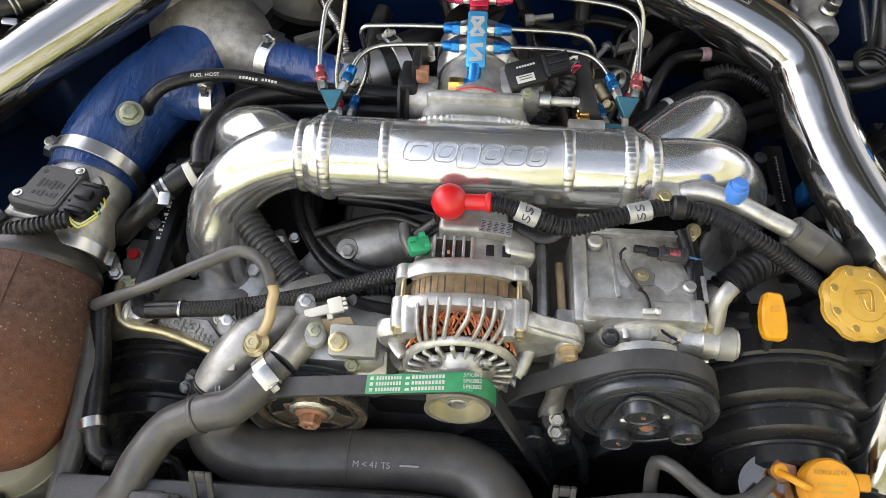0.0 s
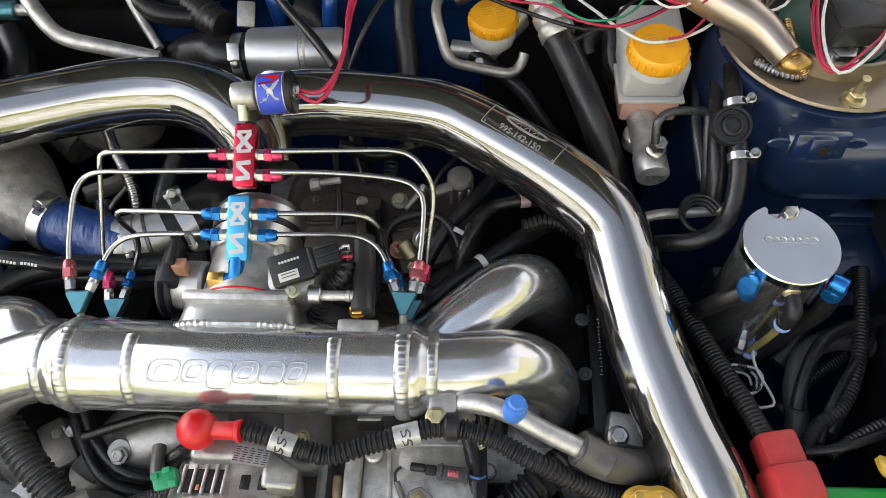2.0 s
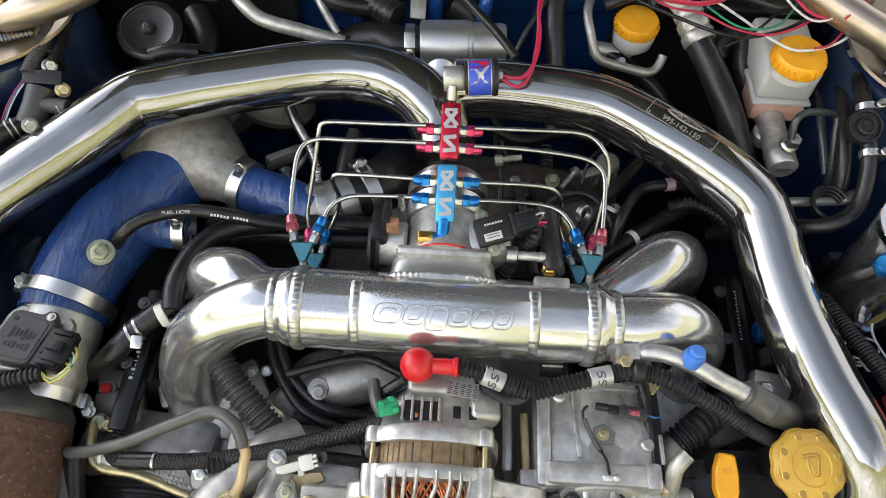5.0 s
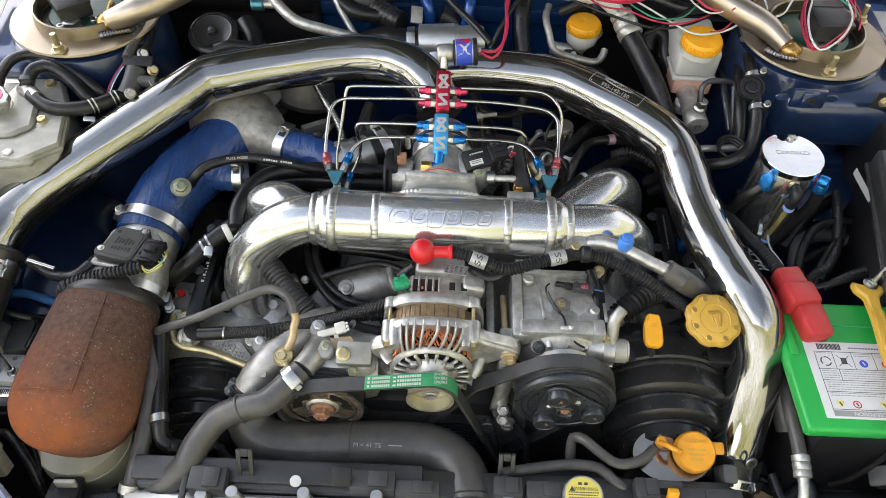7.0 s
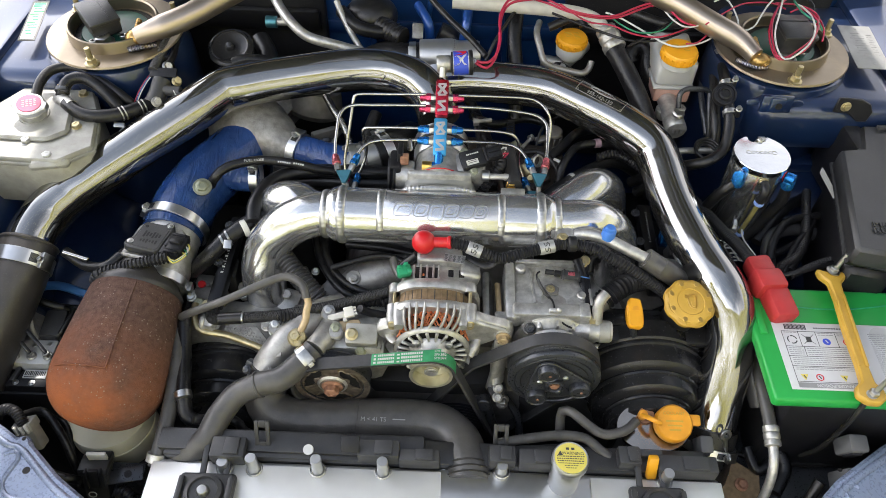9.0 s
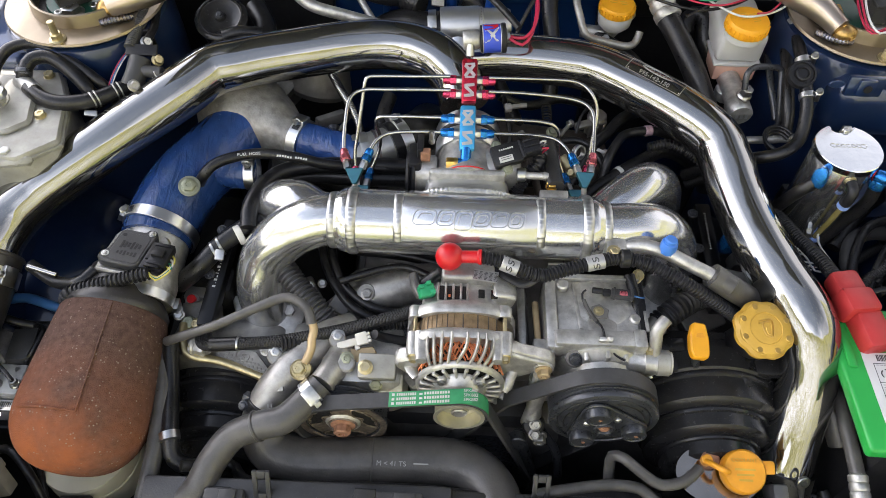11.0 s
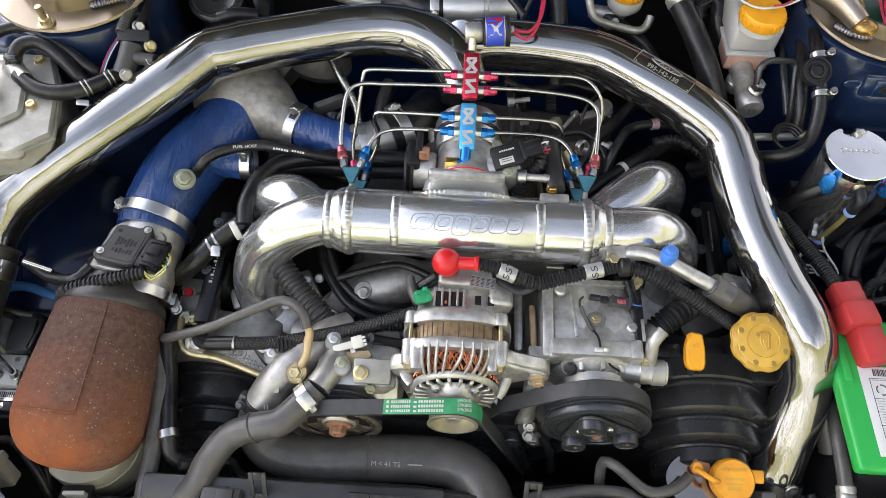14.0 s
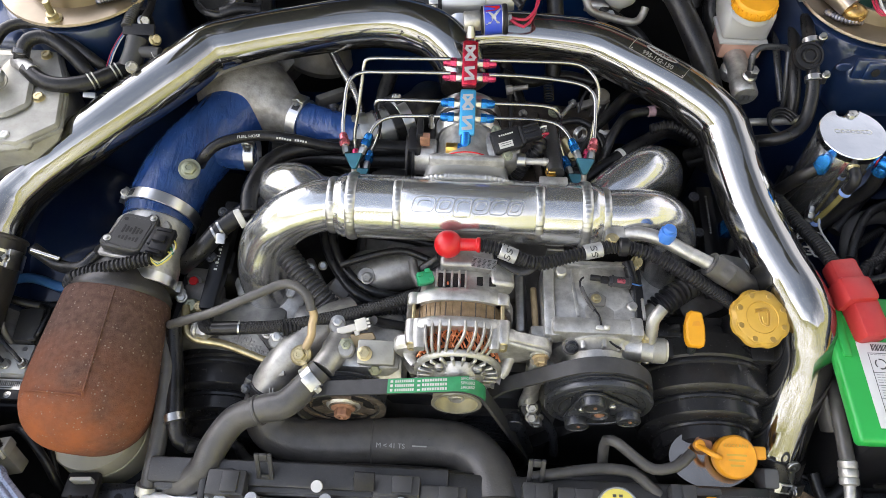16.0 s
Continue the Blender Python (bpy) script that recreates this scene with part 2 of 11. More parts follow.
PINKANO = mat("faded_red_anodised", (0.62, 0.16, 0.19), 0.28, 0.7, 0.12, 60)
ROSEANO = mat("rose_anodised", (0.55, 0.05, 0.13), 0.27, 0.7, 0.12, 60)
BLUEANO = mat("blue_anodised", (0.02, 0.18, 0.52), 0.25, 0.75, 0.1, 60)
LIGHTBLUE = mat("light_blue_anodised", (0.06, 0.36, 0.66), 0.3, 0.6, 0.12, 60, wear=(0.4, 0.5, 0.58), wear_amount=0.15)
TEAL = mat("teal_anodised", (0.07, 0.21, 0.26), 0.33, 0.8, 0.15, 60)
BLUECAP = mat("blue_plastic_cap", (0.06, 0.2, 0.62), 0.4, 0.0, 0.08, 60)
YELLOW = mat("yellow_cap_plastic", (0.78, 0.36, 0.012), 0.4, 0.0, 0.06, 40, bump=0.05)
OILCAP = mat("ochre_cap_plastic", (0.55, 0.33, 0.045), 0.42, 0.0, 0.1, 40, bump=0.08, wear=(0.5, 0.3, 0.06), wear_amount=0.3)
ORANGE = mat("orange_cap_plastic", (0.74, 0.32, 0.018), 0.42, 0.0, 0.15, 40, wear=(0.55, 0.26, 0.04), wear_amount=0.3)
MILKY = mat("milky_reservoir", (0.5, 0.5, 0.485), 0.3, 0.0, 0.06, 30, sss=0.15)
AMBER = mat("fluid_stained_reservoir", (0.55, 0.33, 0.26), 0.3, 0.0, 0.1, 30)
WHITE = mat("white_label", (0.6, 0.6, 0.6), 0.45, 0.0, 0.04, 30)
WHITEPLASTIC = mat("white_plastic", (0.7, 0.68, 0.62), 0.4, 0.0, 0.06, 30)
PRINT = mat("black_print", (0.05, 0.05, 0.05), 0.5, 0.0, 0.1, 30)
PRINTGREY = mat("grey_print", (0.3, 0.3, 0.3), 0.5, 0.0, 0.1, 30)
EMBLEM = mat("brushed_emblem", (0.5, 0.5, 0.48), 0.4, 0.6, 0.1, 80)
PALEPRINT = mat("pale_print", (0.5, 0.5, 0.48), 0.5, 0.0, 0.1, 30)
PALEROSE = mat("pale_rose_print", (0.6, 0.42, 0.44), 0.45, 0.0, 0.1, 30)
PLATEGREY = mat("satin_data_plate", (0.3, 0.3, 0.29), 0.4, 0.3, 0.1, 40)
ROSEPRINT = mat("rose_print", (0.55, 0.12, 0.2), 0.45, 0.0, 0.1, 30)
YELLOWPRINT = mat("yellow_print", (0.7, 0.6, 0.12), 0.45, 0.0, 0.05, 30)
PALEGREEN = mat("pale_green_print", (0.4, 0.62, 0.36), 0.45, 0.0, 0.1, 30)
TAGROSE = mat("faded_rose_tag", (0.3, 0.2, 0.24), 0.6, 0.0, 0.35, 220)
BLUEPRINT = mat("blue_print", (0.04, 0.08, 0.55), 0.4, 0.0, 0.1, 30)
RING = mat("bronze_zinc_plate", (0.27, 0.225, 0.165), 0.36, 0.85, 0.12, 25, wear=(0.42, 0.33, 0.2), wear_amount=0.3)
HEAT = mat("heat_tinted_bar", (0.4, 0.335, 0.27), 0.3, 0.9, 0.14, 9, wear=(0.34, 0.23, 0.13), wear_amount=0.2)
GOLDHEAT = mat("straw_weld", (0.42, 0.27, 0.1), 0.3, 0.95, 0.4, 160)
WORNSTEEL = mat("worn_bronze_steel", (0.24, 0.2, 0.16), 0.4, 0.7, 0.4, 130, bump=0.2, bump_scale=500, wear=(0.06, 0.05, 0.045), wear_amount=0.6)
CASTGREY = mat("dull_cast_aluminium", (0.39, 0.38, 0.358), 0.42, 0.7, 0.25, 60, bump=0.12, bump_scale=800, wear=(0.17, 0.16, 0.145), wear_amount=0.45, rough_vary=0.3)
TURBOCAST = mat("rough_cast_housing", (0.3, 0.29, 0.27), 0.5, 0.55, 0.3, 70, bump=0.3, bump_scale=420, wear=(0.16, 0.14, 0.115), wear_amount=0.5, rough_vary=0.35)
BLUEHEAT = mat("heat_blued_weld", (0.2, 0.21, 0.27), 0.3, 0.95, 0.4, 120, wear=(0.45, 0.3, 0.14), wear_amount=0.5)
WIRERED = mat("red_wire", (0.42, 0.02, 0.06), 0.4, 0.0, 0.1, 60)
WIREWHITE = mat("white_wire", (0.6, 0.6, 0.58), 0.4, 0.0, 0.1, 60)
WIREGREEN = mat("green_wire", (0.02, 0.2, 0.11), 0.4, 0.0, 0.1, 60)
# the body blue again, in a lighter tone for the firewall
BULKBLUE = mat("lighter_body_blue", (0.008, 0.042, 0.15), 0.34, 0.2, 0.2, 12, coat=0.4, wear=(0.03, 0.06, 0.13), wear_amount=0.25)
# lit copy of the car blue: the light on the ribs is in the colour
LITBLUE = mat("lit_blue_brace", (0.015, 0.075, 0.32), 0.3, 0.2, 0.15, 18, coat=0.6)
WIREBLUE = mat("blue_wire", (0.05, 0.16, 0.4), 0.4, 0.0, 0.1, 60)
TAN = mat("tan_zinc_tube", (0.5, 0.38, 0.22), 0.45, 0.5, 0.15, 60)
TAPE = mat("cream_wrap", (0.55, 0.53, 0.48), 0.6, 0.0, 0.1, 60, bump=0.3)
RADWHITE = mat("radiator_top_bright", (0.74, 0.74, 0.725), 0.32, 0.4, 0.05, 15)
LAMPBODY = mat("pale_blue_panel", (0.27, 0.315, 0.43), 0.28, 0.3, 0.15, 12, coat=0.5)
LEAF = mat("sunlit_leaves", (0.62, 0.6, 0.24), 0.6, 0.0, 0.35, 1.5)
GRASS = mat("grass_ground", (0.24, 0.25, 0.08), 0.9, 0.0, 0.4, 3, bump=0.4, bump_scale=60)


# ---- speckled foam, more orange in patches towards its outer front side ----
def foam_material():
    m = mat("brown_oiled_foam", (0.12, 0.072, 0.057), 0.95, 0.0, 0.24, 150, bump=0.5, bump_scale=700, spec=0.1)
    n, l = m.node_tree.nodes, m.node_tree.links
    b = n["Principled BSDF"]
    old = b.inputs["Base Color"].links[0].from_socket
    geo = n.new("ShaderNodeNewGeometry")
    split = n.new("ShaderNodeSeparateXYZ")
    l.new(geo.outputs["Position"], split.inputs["Vector"])
    frontward = n.new("ShaderNodeMapRange")
    frontward.inputs["From Min"].default_value, frontward.inputs["From Max"].default_value = 0.33, 0.16
    l.new(split.outputs["Y"], frontward.inputs["Value"])
    big = n.new("ShaderNodeTexNoise")
    big.inputs["Scale"].default_value, big.inputs["Detail"].default_value, big.inputs["Roughness"].default_value = 13, 8, 0.62
    l.new(geo.outputs["Position"], big.inputs["Vector"])
    mul = n.new("ShaderNodeMath")
    mul.operation = 'MULTIPLY'
    mul.use_clamp = True
    patch = n.new("ShaderNodeMapRange")
    patch.inputs["From Min"].default_value, patch.inputs["From Max"].default_value = 0.26, 0.6
    l.new(big.outputs["Fac"], patch.inputs["Value"])
    side = n.new("ShaderNodeMapRange")
    side.inputs["From Min"].default_value, side.inputs["From Max"].default_value = -0.37, -0.47
    side.inputs["To Min"].default_value, side.inputs["To Max"].default_value = 0.6, 1.3
    l.new(split.outputs["X"], side.inputs["Value"])
    both = n.new("ShaderNodeMath")
    both.operation = 'MULTIPLY'
    l.new(frontward.outputs["Result"], both.inputs[0])
    l.new(side.outputs["Result"], both.inputs[1])
    l.new(both.outputs[0], mul.inputs[0])
    l.new(patch.outputs["Result"], mul.inputs[1])
    mix = n.new("ShaderNodeMix")
    mix.data_type = 'RGBA'
    mix.inputs["B"].default_value = (0.38, 0.118, 0.044, 1)
    l.new(mul.outputs[0], mix.inputs["Factor"])
    l.new(old, mix.inputs["A"])
    dust = n.new("ShaderNodeTexVoronoi")
    dust.inputs["Scale"].default_value = 230
    l.new(geo.outputs["Position"], dust.inputs["Vector"])
    spot = n.new("ShaderNodeMapRange")
    spot.inputs["From Min"].default_value, spot.inputs["From Max"].default_value = 0.3, 0.12
    l.new(dust.outputs["Distance"], spot.inputs["Value"])
    keep = n.new("ShaderNodeTexNoise")
    keep.inputs["Scale"].default_value = 90
    l.new(geo.outputs["Position"], keep.inputs["Vector"])
    kr = n.new("ShaderNodeMapRange")
    kr.inputs["From Min"].default_value, kr.inputs["From Max"].default_value = 0.52, 0.62
    l.new(keep.outputs["Fac"], kr.inputs["Value"])
    m2 = n.new("ShaderNodeMath")
    m2.operation = 'MULTIPLY'
    l.new(spot.outputs["Result"], m2.inputs[0])
    l.new(kr.outputs["Result"], m2.inputs[1])
    mix2 = n.new("ShaderNodeMix")
    mix2.data_type = 'RGBA'
    mix2.inputs["B"].default_value = (0.3, 0.24, 0.19, 1)
    l.new(m2.outputs[0], mix2.inputs["Factor"])
    l.new(mix.outputs["Result"], mix2.inputs["A"])
    l.new(mix2.outputs["Result"], b.inputs["Base Color"])
    return m


FOAM = foam_material()


# ---- settled grit on dark surfaces, pits on castings ----
def gritty(m, colour, amount, scale=520.0, lo=0.6, hi=0.7):
    n, l = m.node_tree.nodes, m.node_tree.links
    b = n["Principled BSDF"]
    old = b.inputs["Base Color"].links[0].from_socket
    geo = n.new("ShaderNodeNewGeometry")
    grain = n.new("ShaderNodeTexNoise")
    grain.inputs["Scale"].default_value, grain.inputs["Detail"].default_value, grain.inputs["Roughness"].default_value = scale, 3, 0.6
    l.new(geo.outputs["Position"], grain.inputs["Vector"])
    keep = n.new("ShaderNodeMapRange")
    keep.inputs["From Min"].default_value, keep.inputs["From Max"].default_value = lo, hi
    keep.inputs["To Max"].default_value = amount
    l.new(grain.outputs["Fac"], keep.inputs["Value"])
    mx = n.new("ShaderNodeMix")
    mx.data_type = 'RGBA'
    mx.inputs["B"].default_value = (*colour, 1)
    l.new(keep.outputs["Result"], mx.inputs["Factor"])
    l.new(old, mx.inputs["A"])
    l.new(mx.outputs["Result"], b.inputs["Base Color"])


for m_, q_ in ((RUBBER, 0.18), (PLASTIC, 0.18), (DUSTY, 0.2), (COVER, 0.12), (HOSE, 0.2), (GRIME, 0.35), (DARK, 0.25), (BLACKSTEEL, 0.15), (BELT, 0.12), (GRAPHITE, 0.18), (FUSEPLASTIC, 0.18), (BOOT, 0.18)):
    gritty(m_, (0.17, 0.16, 0.145), q_)
for m_, q_ in ((CAST, 0.17), (CASTGREY, 0.2), (TURBOCAST, 0.25), (TANKGREY, 0.15), (PALEALLOY, 0.12)):
    gritty(m_, (0.13, 0.108, 0.085), q_, 380.0, 0.58, 0.68)
gritty(BODY, (0.12, 0.13, 0.15), 0.35, 420.0, 0.66, 0.72)


# ---- building helpers ----
ORIGIN = {}


def thing(name, base, label="", category="", group="", kind=""):
    ob = new(name)
    ob.empty_display_size = 0.03
    ob.location = base
    ORIGIN[ob] = Vector(base)
    return tagged(ob, label, category, group, kind)


def link_mesh(name, bm, material, smooth=40):
    bmesh.ops.recalc_face_normals(bm, faces=bm.faces)
    me = bpy.data.meshes.new(name)
    bm.to_mesh(me)
    bm.free()
    me.materials.append(material)
    me.polygons.foreach_set("use_smooth", [True] * len(me.polygons))
    me.set_sharp_from_angle(angle=radians(smooth))
    return me


def part(name, bm, material, parent, label=""):
    """One mesh, given in world places, under a thing or a part."""
    o = ORIGIN[parent]
    bmesh.ops.translate(bm, vec=-o, verts=bm.verts)
    ob = new(name, link_mesh(name, bm, material))
    ob.parent = parent
    ORIGIN[ob] = o
    return tagged(ob, label)


def solo(name, bm, material, label="", category="", group="", kind=""):
    """A thing that is one mesh, with its origin at its base."""
    lo = Vector([min(v.co[i] for v in bm.verts) for i in range(3)])
    hi = Vector([max(v.co[i] for v in bm.verts) for i in range(3)])
    o = Vector(((lo.x + hi.x) / 2, (lo.y + hi.y) / 2, lo.z))
    bmesh.ops.translate(bm, vec=-o, verts=bm.verts)
    ob = new(name, link_mesh(name, bm, material))
    ob.location = o
    ORIGIN[ob] = o
    return tagged(ob, label, category, group, kind)


def at(origin, zdir=(0, 0, 1), xdir=(1, 0, 0)):
    """A pose whose z axis runs along zdir and whose x axis leans to xdir."""
    z = Vector(zdir).normalized()
    x = Vector(xdir)
    x = x - z * x.dot(z)
    if x.length < 1e-4:
        x = Vector((0, 1, 0)) - z * z.y
    x.normalize()
    y = z.cross(x)
    return Matrix.Translation(origin) @ Matrix((x, y, z)).transposed().to_4x4()


def add(bm, other):
    """Joins a second bmesh into the first."""
    me = bpy.data.meshes.new("tmp")
    other.to_mesh(me)
    other.free()
    bm.from_mesh(me)
    bpy.data.meshes.remove(me)
    return bm


def moved(bm, m):
    bmesh.ops.transform(bm, matrix=m, verts=bm.verts)
    return bm


def glide(pts, step=0.006):
    """A smooth line through the points."""
    p = [Vector(q) for q in pts]
    if len(p) == 2:
        n = max(2, int((p[1] - p[0]).length / step))
        return [p[0].lerp(p[1], i / n) for i in range(n + 1)]
    p = [p[0] * 2 - p[1]] + p + [p[-1] * 2 - p[-2]]
    out = []
    for i in range(1, len(p) - 2):
        a, b, c, d = p[i - 1:i + 3]
        n = max(2, int((c - b).length / step))
        for k in range(n):
            t = k / n
            out.append(0.5 * (2 * b + (c - a) * t + (2 * a - 5 * b + 4 * c - d) * t * t + (3 * b - a - 3 * c + d) * t ** 3))
    out.append(p[-2])
    return out


def tube(pts, r, seg=14, step=0.006, rib=0.0, pitch=0.006, closed=False, flat=None, caps=True, swell=None):
    """A swept tube. rib, pitch: corrugation; swell: radius factor along 0..1; flat: squeeze of the section."""
    line = glide(pts, pitch / 4 if rib else step) if not closed else [Vector(q) for q in pts]
    bm = bmesh.new()
    n = len(line)
    normal = None
    rings, run = [], 0.0
    for i in range(n):
        a, b = (line[i - 1], line[(i + 1) % n]) if closed else (line[max(i - 1, 0)], line[min(i + 1, n - 1)])
        tan = (b - a).normalized()
        if normal is None:
            normal = tan.orthogonal().normalized()
            if abs(tan.z) < 0.9:
                normal = Vector((0, 0, 1)).cross(tan).normalized()
        normal = (normal - tan * normal.dot(tan)).normalized()
        side = tan.cross(normal)
        run += (line[i] - line[i - 1]).length if i else 0
        k = r
        if rib:
            k = r + rib * (1 if math.sin(2 * math.pi * run / pitch) > 0 else -0.6)
        if swell:
            k *= swell(i / max(1, n - 1))
        fx, fy = flat or (1, 1)
        rings.append([bm.verts.new(line[i] + k * (fx * math.cos(2 * math.pi * j / seg) * normal + fy * math.sin(2 * math.pi * j / seg) * side)) for j in range(seg)])
    for i in range(n if closed else n - 1):
        u, w = rings[i], rings[(i + 1) % n]
        for j in range(seg):
            bm.faces.new((u[j], u[(j + 1) % seg], w[(j + 1) % seg], w[j]))
    if caps and not closed:
        bm.faces.new(rings[0][::-1])
        bm.faces.new(rings[-1])
    return bm


def lathe(profile, m=Matrix(), seg=32, squash=1.0):
    """A turned body: (radius, height) pairs round the local z axis."""
    bm = bmesh.new()
    rings = []
    for r, h in profile:
        if r < 1e-5:
            rings.append([bm.verts.new((0, 0, h))])
        else:
            rings.append([bm.verts.new((r * math.cos(2 * math.pi * j / seg), r * squash * math.sin(2 * math.pi * j / seg), h)) for j in range(seg)])
    for u, w in zip(rings, rings[1:]):
        for j in range(seg):
            k = (j + 1) % seg
            if len(u) == 1 and len(w) == 1:
                continue
            if len(u) == 1:
                bm.faces.new((u[0], w[j], w[k]))
            elif len(w) == 1:
                bm.faces.new((u[j], u[k], w[0]))
            else:
                bm.faces.new((u[j], u[k], w[k], w[j]))
    if profile[0] != profile[-1]:
        if len(rings[0]) > 1:
            bm.faces.new(rings[0][::-1])
        if len(rings[-1]) > 1:
            bm.faces.new(rings[-1])
    else:
        bmesh.ops.remove_doubles(bm, verts=bm.verts, dist=1e-6)
    return moved(bm, m)


def rod(r, h, m=Matrix(), seg=20, bevel=0.0, r2=None):
    r2 = r if r2 is None else r2
    b = bevel or min(r, r2, h) * 0.12
    return lathe([(r - b, 0), (r, b), (r2, h - b), (r2 - b, h)], m, seg)


def pipe_ring(r, inner, h, m=Matrix(), seg=32, b=0.001):
    """A short hollow cylinder."""
    bm = lathe([(inner, 0), (r - b, 0), (r, b), (r, h - b), (r - b, h), (inner, h), (inner, 0)], m, seg)
    return bm


def block(sx, sy, sz, m=Matrix(), bevel=0.003, seg=2):
    """A box, centred on x and y, standing on local z = 0, with rounded edges."""
    bm = bmesh.new()
    bmesh.ops.create_cube(bm, size=1.0)
    bmesh.ops.scale(bm, vec=(sx, sy, sz), verts=bm.verts)
    bmesh.ops.translate(bm, vec=(0, 0, sz / 2), verts=bm.verts)
    if bevel:
        bmesh.ops.bevel(bm, geom=bm.edges[:], offset=min(bevel, 0.45 * min(sx, sy, sz)), segments=seg, affect='EDGES', profile=0.5)
    return moved(bm, m)


def slab(outline, h, m=Matrix(), bevel=0.0015):
    """An outline in local x, y raised by h along z."""
    bm = bmesh.new()
    f = bm.faces.new([bm.verts.new((x, y, 0)) for x, y in outline])
    ex = bmesh.ops.extrude_face_region(bm, geom=[f])
    bmesh.ops.translate(bm, vec=(0, 0, h), verts=[v for v in ex["geom"] if isinstance(v, bmesh.types.BMVert)])
    if bevel:
        bmesh.ops.bevel(bm, geom=bm.edges[:], offset=bevel, segments=1, affect='EDGES')
    return moved(bm, m)


def circle(r, n=32, cx=0.0, cy=0.0, a0=0.0, a1=360.0):
    return [(cx + r * math.cos(radians(a0 + (a1 - a0) * i / n)), cy + r * math.sin(radians(a0 + (a1 - a0) * i / n))) for i in range(n)]


def hexhead(r, h, m=Matrix(), flange=1.25):
    bm = lathe([(r * flange, 0), (r * flange, h * 0.18), (r * 1.05, h * 0.3)], Matrix(), 20)
    add(bm, lathe([(r, h * 0.2), (r, h * 0.9), (r * 0.86, h), (r * 0.45, h), (r * 0.4, h * 0.9)], Matrix(), 6))
    return moved(bm, m)


def ball(r, c, seg=24, squash=(1, 1, 1)):
    prof = [(r * math.sin(math.pi * i / 14), -r * math.cos(math.pi * i / 14)) for i in range(15)]
    return lathe(prof, Matrix.Translation(c) @ Matrix.Diagonal((*squash, 1)), seg)


def weld(centre, axis, r, bead=0.0022, pitch=0.0035, arc=(0, 360)):
    """A weld bead round a tube, laid as overlapping crescents."""
    m = at(centre, axis)
    n = int(2 * math.pi * r * (arc[1] - arc[0]) / 360 / (pitch / 6))
    bm = bmesh.new()
    rings = []
    whole = arc[1] - arc[0] >= 360
    uneven = random.Random(int(abs(r) * 1e6) + n)
    drift = [uneven.uniform(-1, 1) for k in range(n // 6 + 2)]
    for i in range(n + (0 if whole else 1)):
        a = radians(arc[0] + (arc[1] - arc[0]) * i / n)
        ring = []
        for b in (0, 0.6, 1.2, 1.57, 1.95, 2.55, 3.14, 4.71):
            lag = i - 2.0 * (1 - math.sin(b)) if b < 4 else i
            step_ = (lag / 6) % 1.0
            k = bead * (0.84 + 0.22 * step_ + 0.1 * drift[int(i // 6) % len(drift)])
            d = Vector((math.cos(a), math.sin(a), 0))
            ring.append(bm.verts.new(m @ (d * (r - 0.0003 + (k * 0.62 * math.sin(b) if b < 4 else -0.0012)) + Vector((0, 0, bead * 1.55 * math.cos(b) * (1 + 0.07 * drift[int(i // 6) % len(drift)]))))))
        rings.append(ring)
    for i in range(len(rings) if whole else len(rings) - 1):
        u, w = rings[i], rings[(i + 1) % len(rings)]
        for j in range(8):
            bm.faces.new((u[j], u[(j + 1) % 8], w[(j + 1) % 8], w[j]))
    return bm


def clamp_band(centre, axis, r, width=0.012, screw=(0, 0, 1), parent=None, name="hose_clamp"):
    """A worm-drive clamp: band, housing and screw, as one part with its screw under it."""
    m = at(centre, axis, screw)
    bm = pipe_ring(r + 0.0012, r - 0.002, width, m @ pose(0, 0, -width / 2), 40, 0.0003)
    band = part(name, bm, MACHINED, parent, "bright steel clamp")
    bm = block(0.006, 0.02, width * 1.15, m @ pose(r + 0.003, 0, -width * 0.575), 0.001)
    add(bm, hexhead(0.0042, 0.007, m @ pose(r + 0.004, 0.009, 0, -90)))
    part("screw", bm, BOLT, band)
    bm = bmesh.new()
    for k in range(-5, 6):
        add(bm, block(0.0005, 0.0011, width * 0.62, m @ pose(0, 0, 0, 0, 0, 24 + 3.4 * k * 0.018 / r) @ pose(r + 0.0013, 0, -width * 0.31, 0, 0, 0), 0))
    part("slots", bm, BLACKSTEEL, band, "dark worm slots")
    return band


def letters(text, size, m, material, parent, name="lettering", depth=0.0004, squeeze=1.0):
    """Raised lettering, centred on the pose."""
    cu = bpy.data.curves.new("letters", 'FONT')
    cu.body, cu.size, cu.extrude, cu.align_x, cu.align_y = text, size, depth, 'CENTER', 'CENTER'
    tmp = bpy.data.objects.new("letters", cu)
    me = bpy.data.meshes.new_from_object(tmp)
    bm = bmesh.new()
    bm.from_mesh(me)
    bpy.data.objects.remove(tmp)
    bpy.data.curves.remove(cu)
    moved(bm, m @ Matrix.Diagonal((squeeze, 1, 1, 1)))
    bpy.data.meshes.remove(me)
    return part(name, bm, material, parent)


def bars(rows, m, material, parent, name="print", h=0.0004):
    """Plain bars (x, y, length, height) in one plane."""
    bm = bmesh.new()
    for x, y, w, t in rows:
        add(bm, block(w, t, h, m @ pose(x, y, 0), 0))
    return part(name, bm, material, parent)


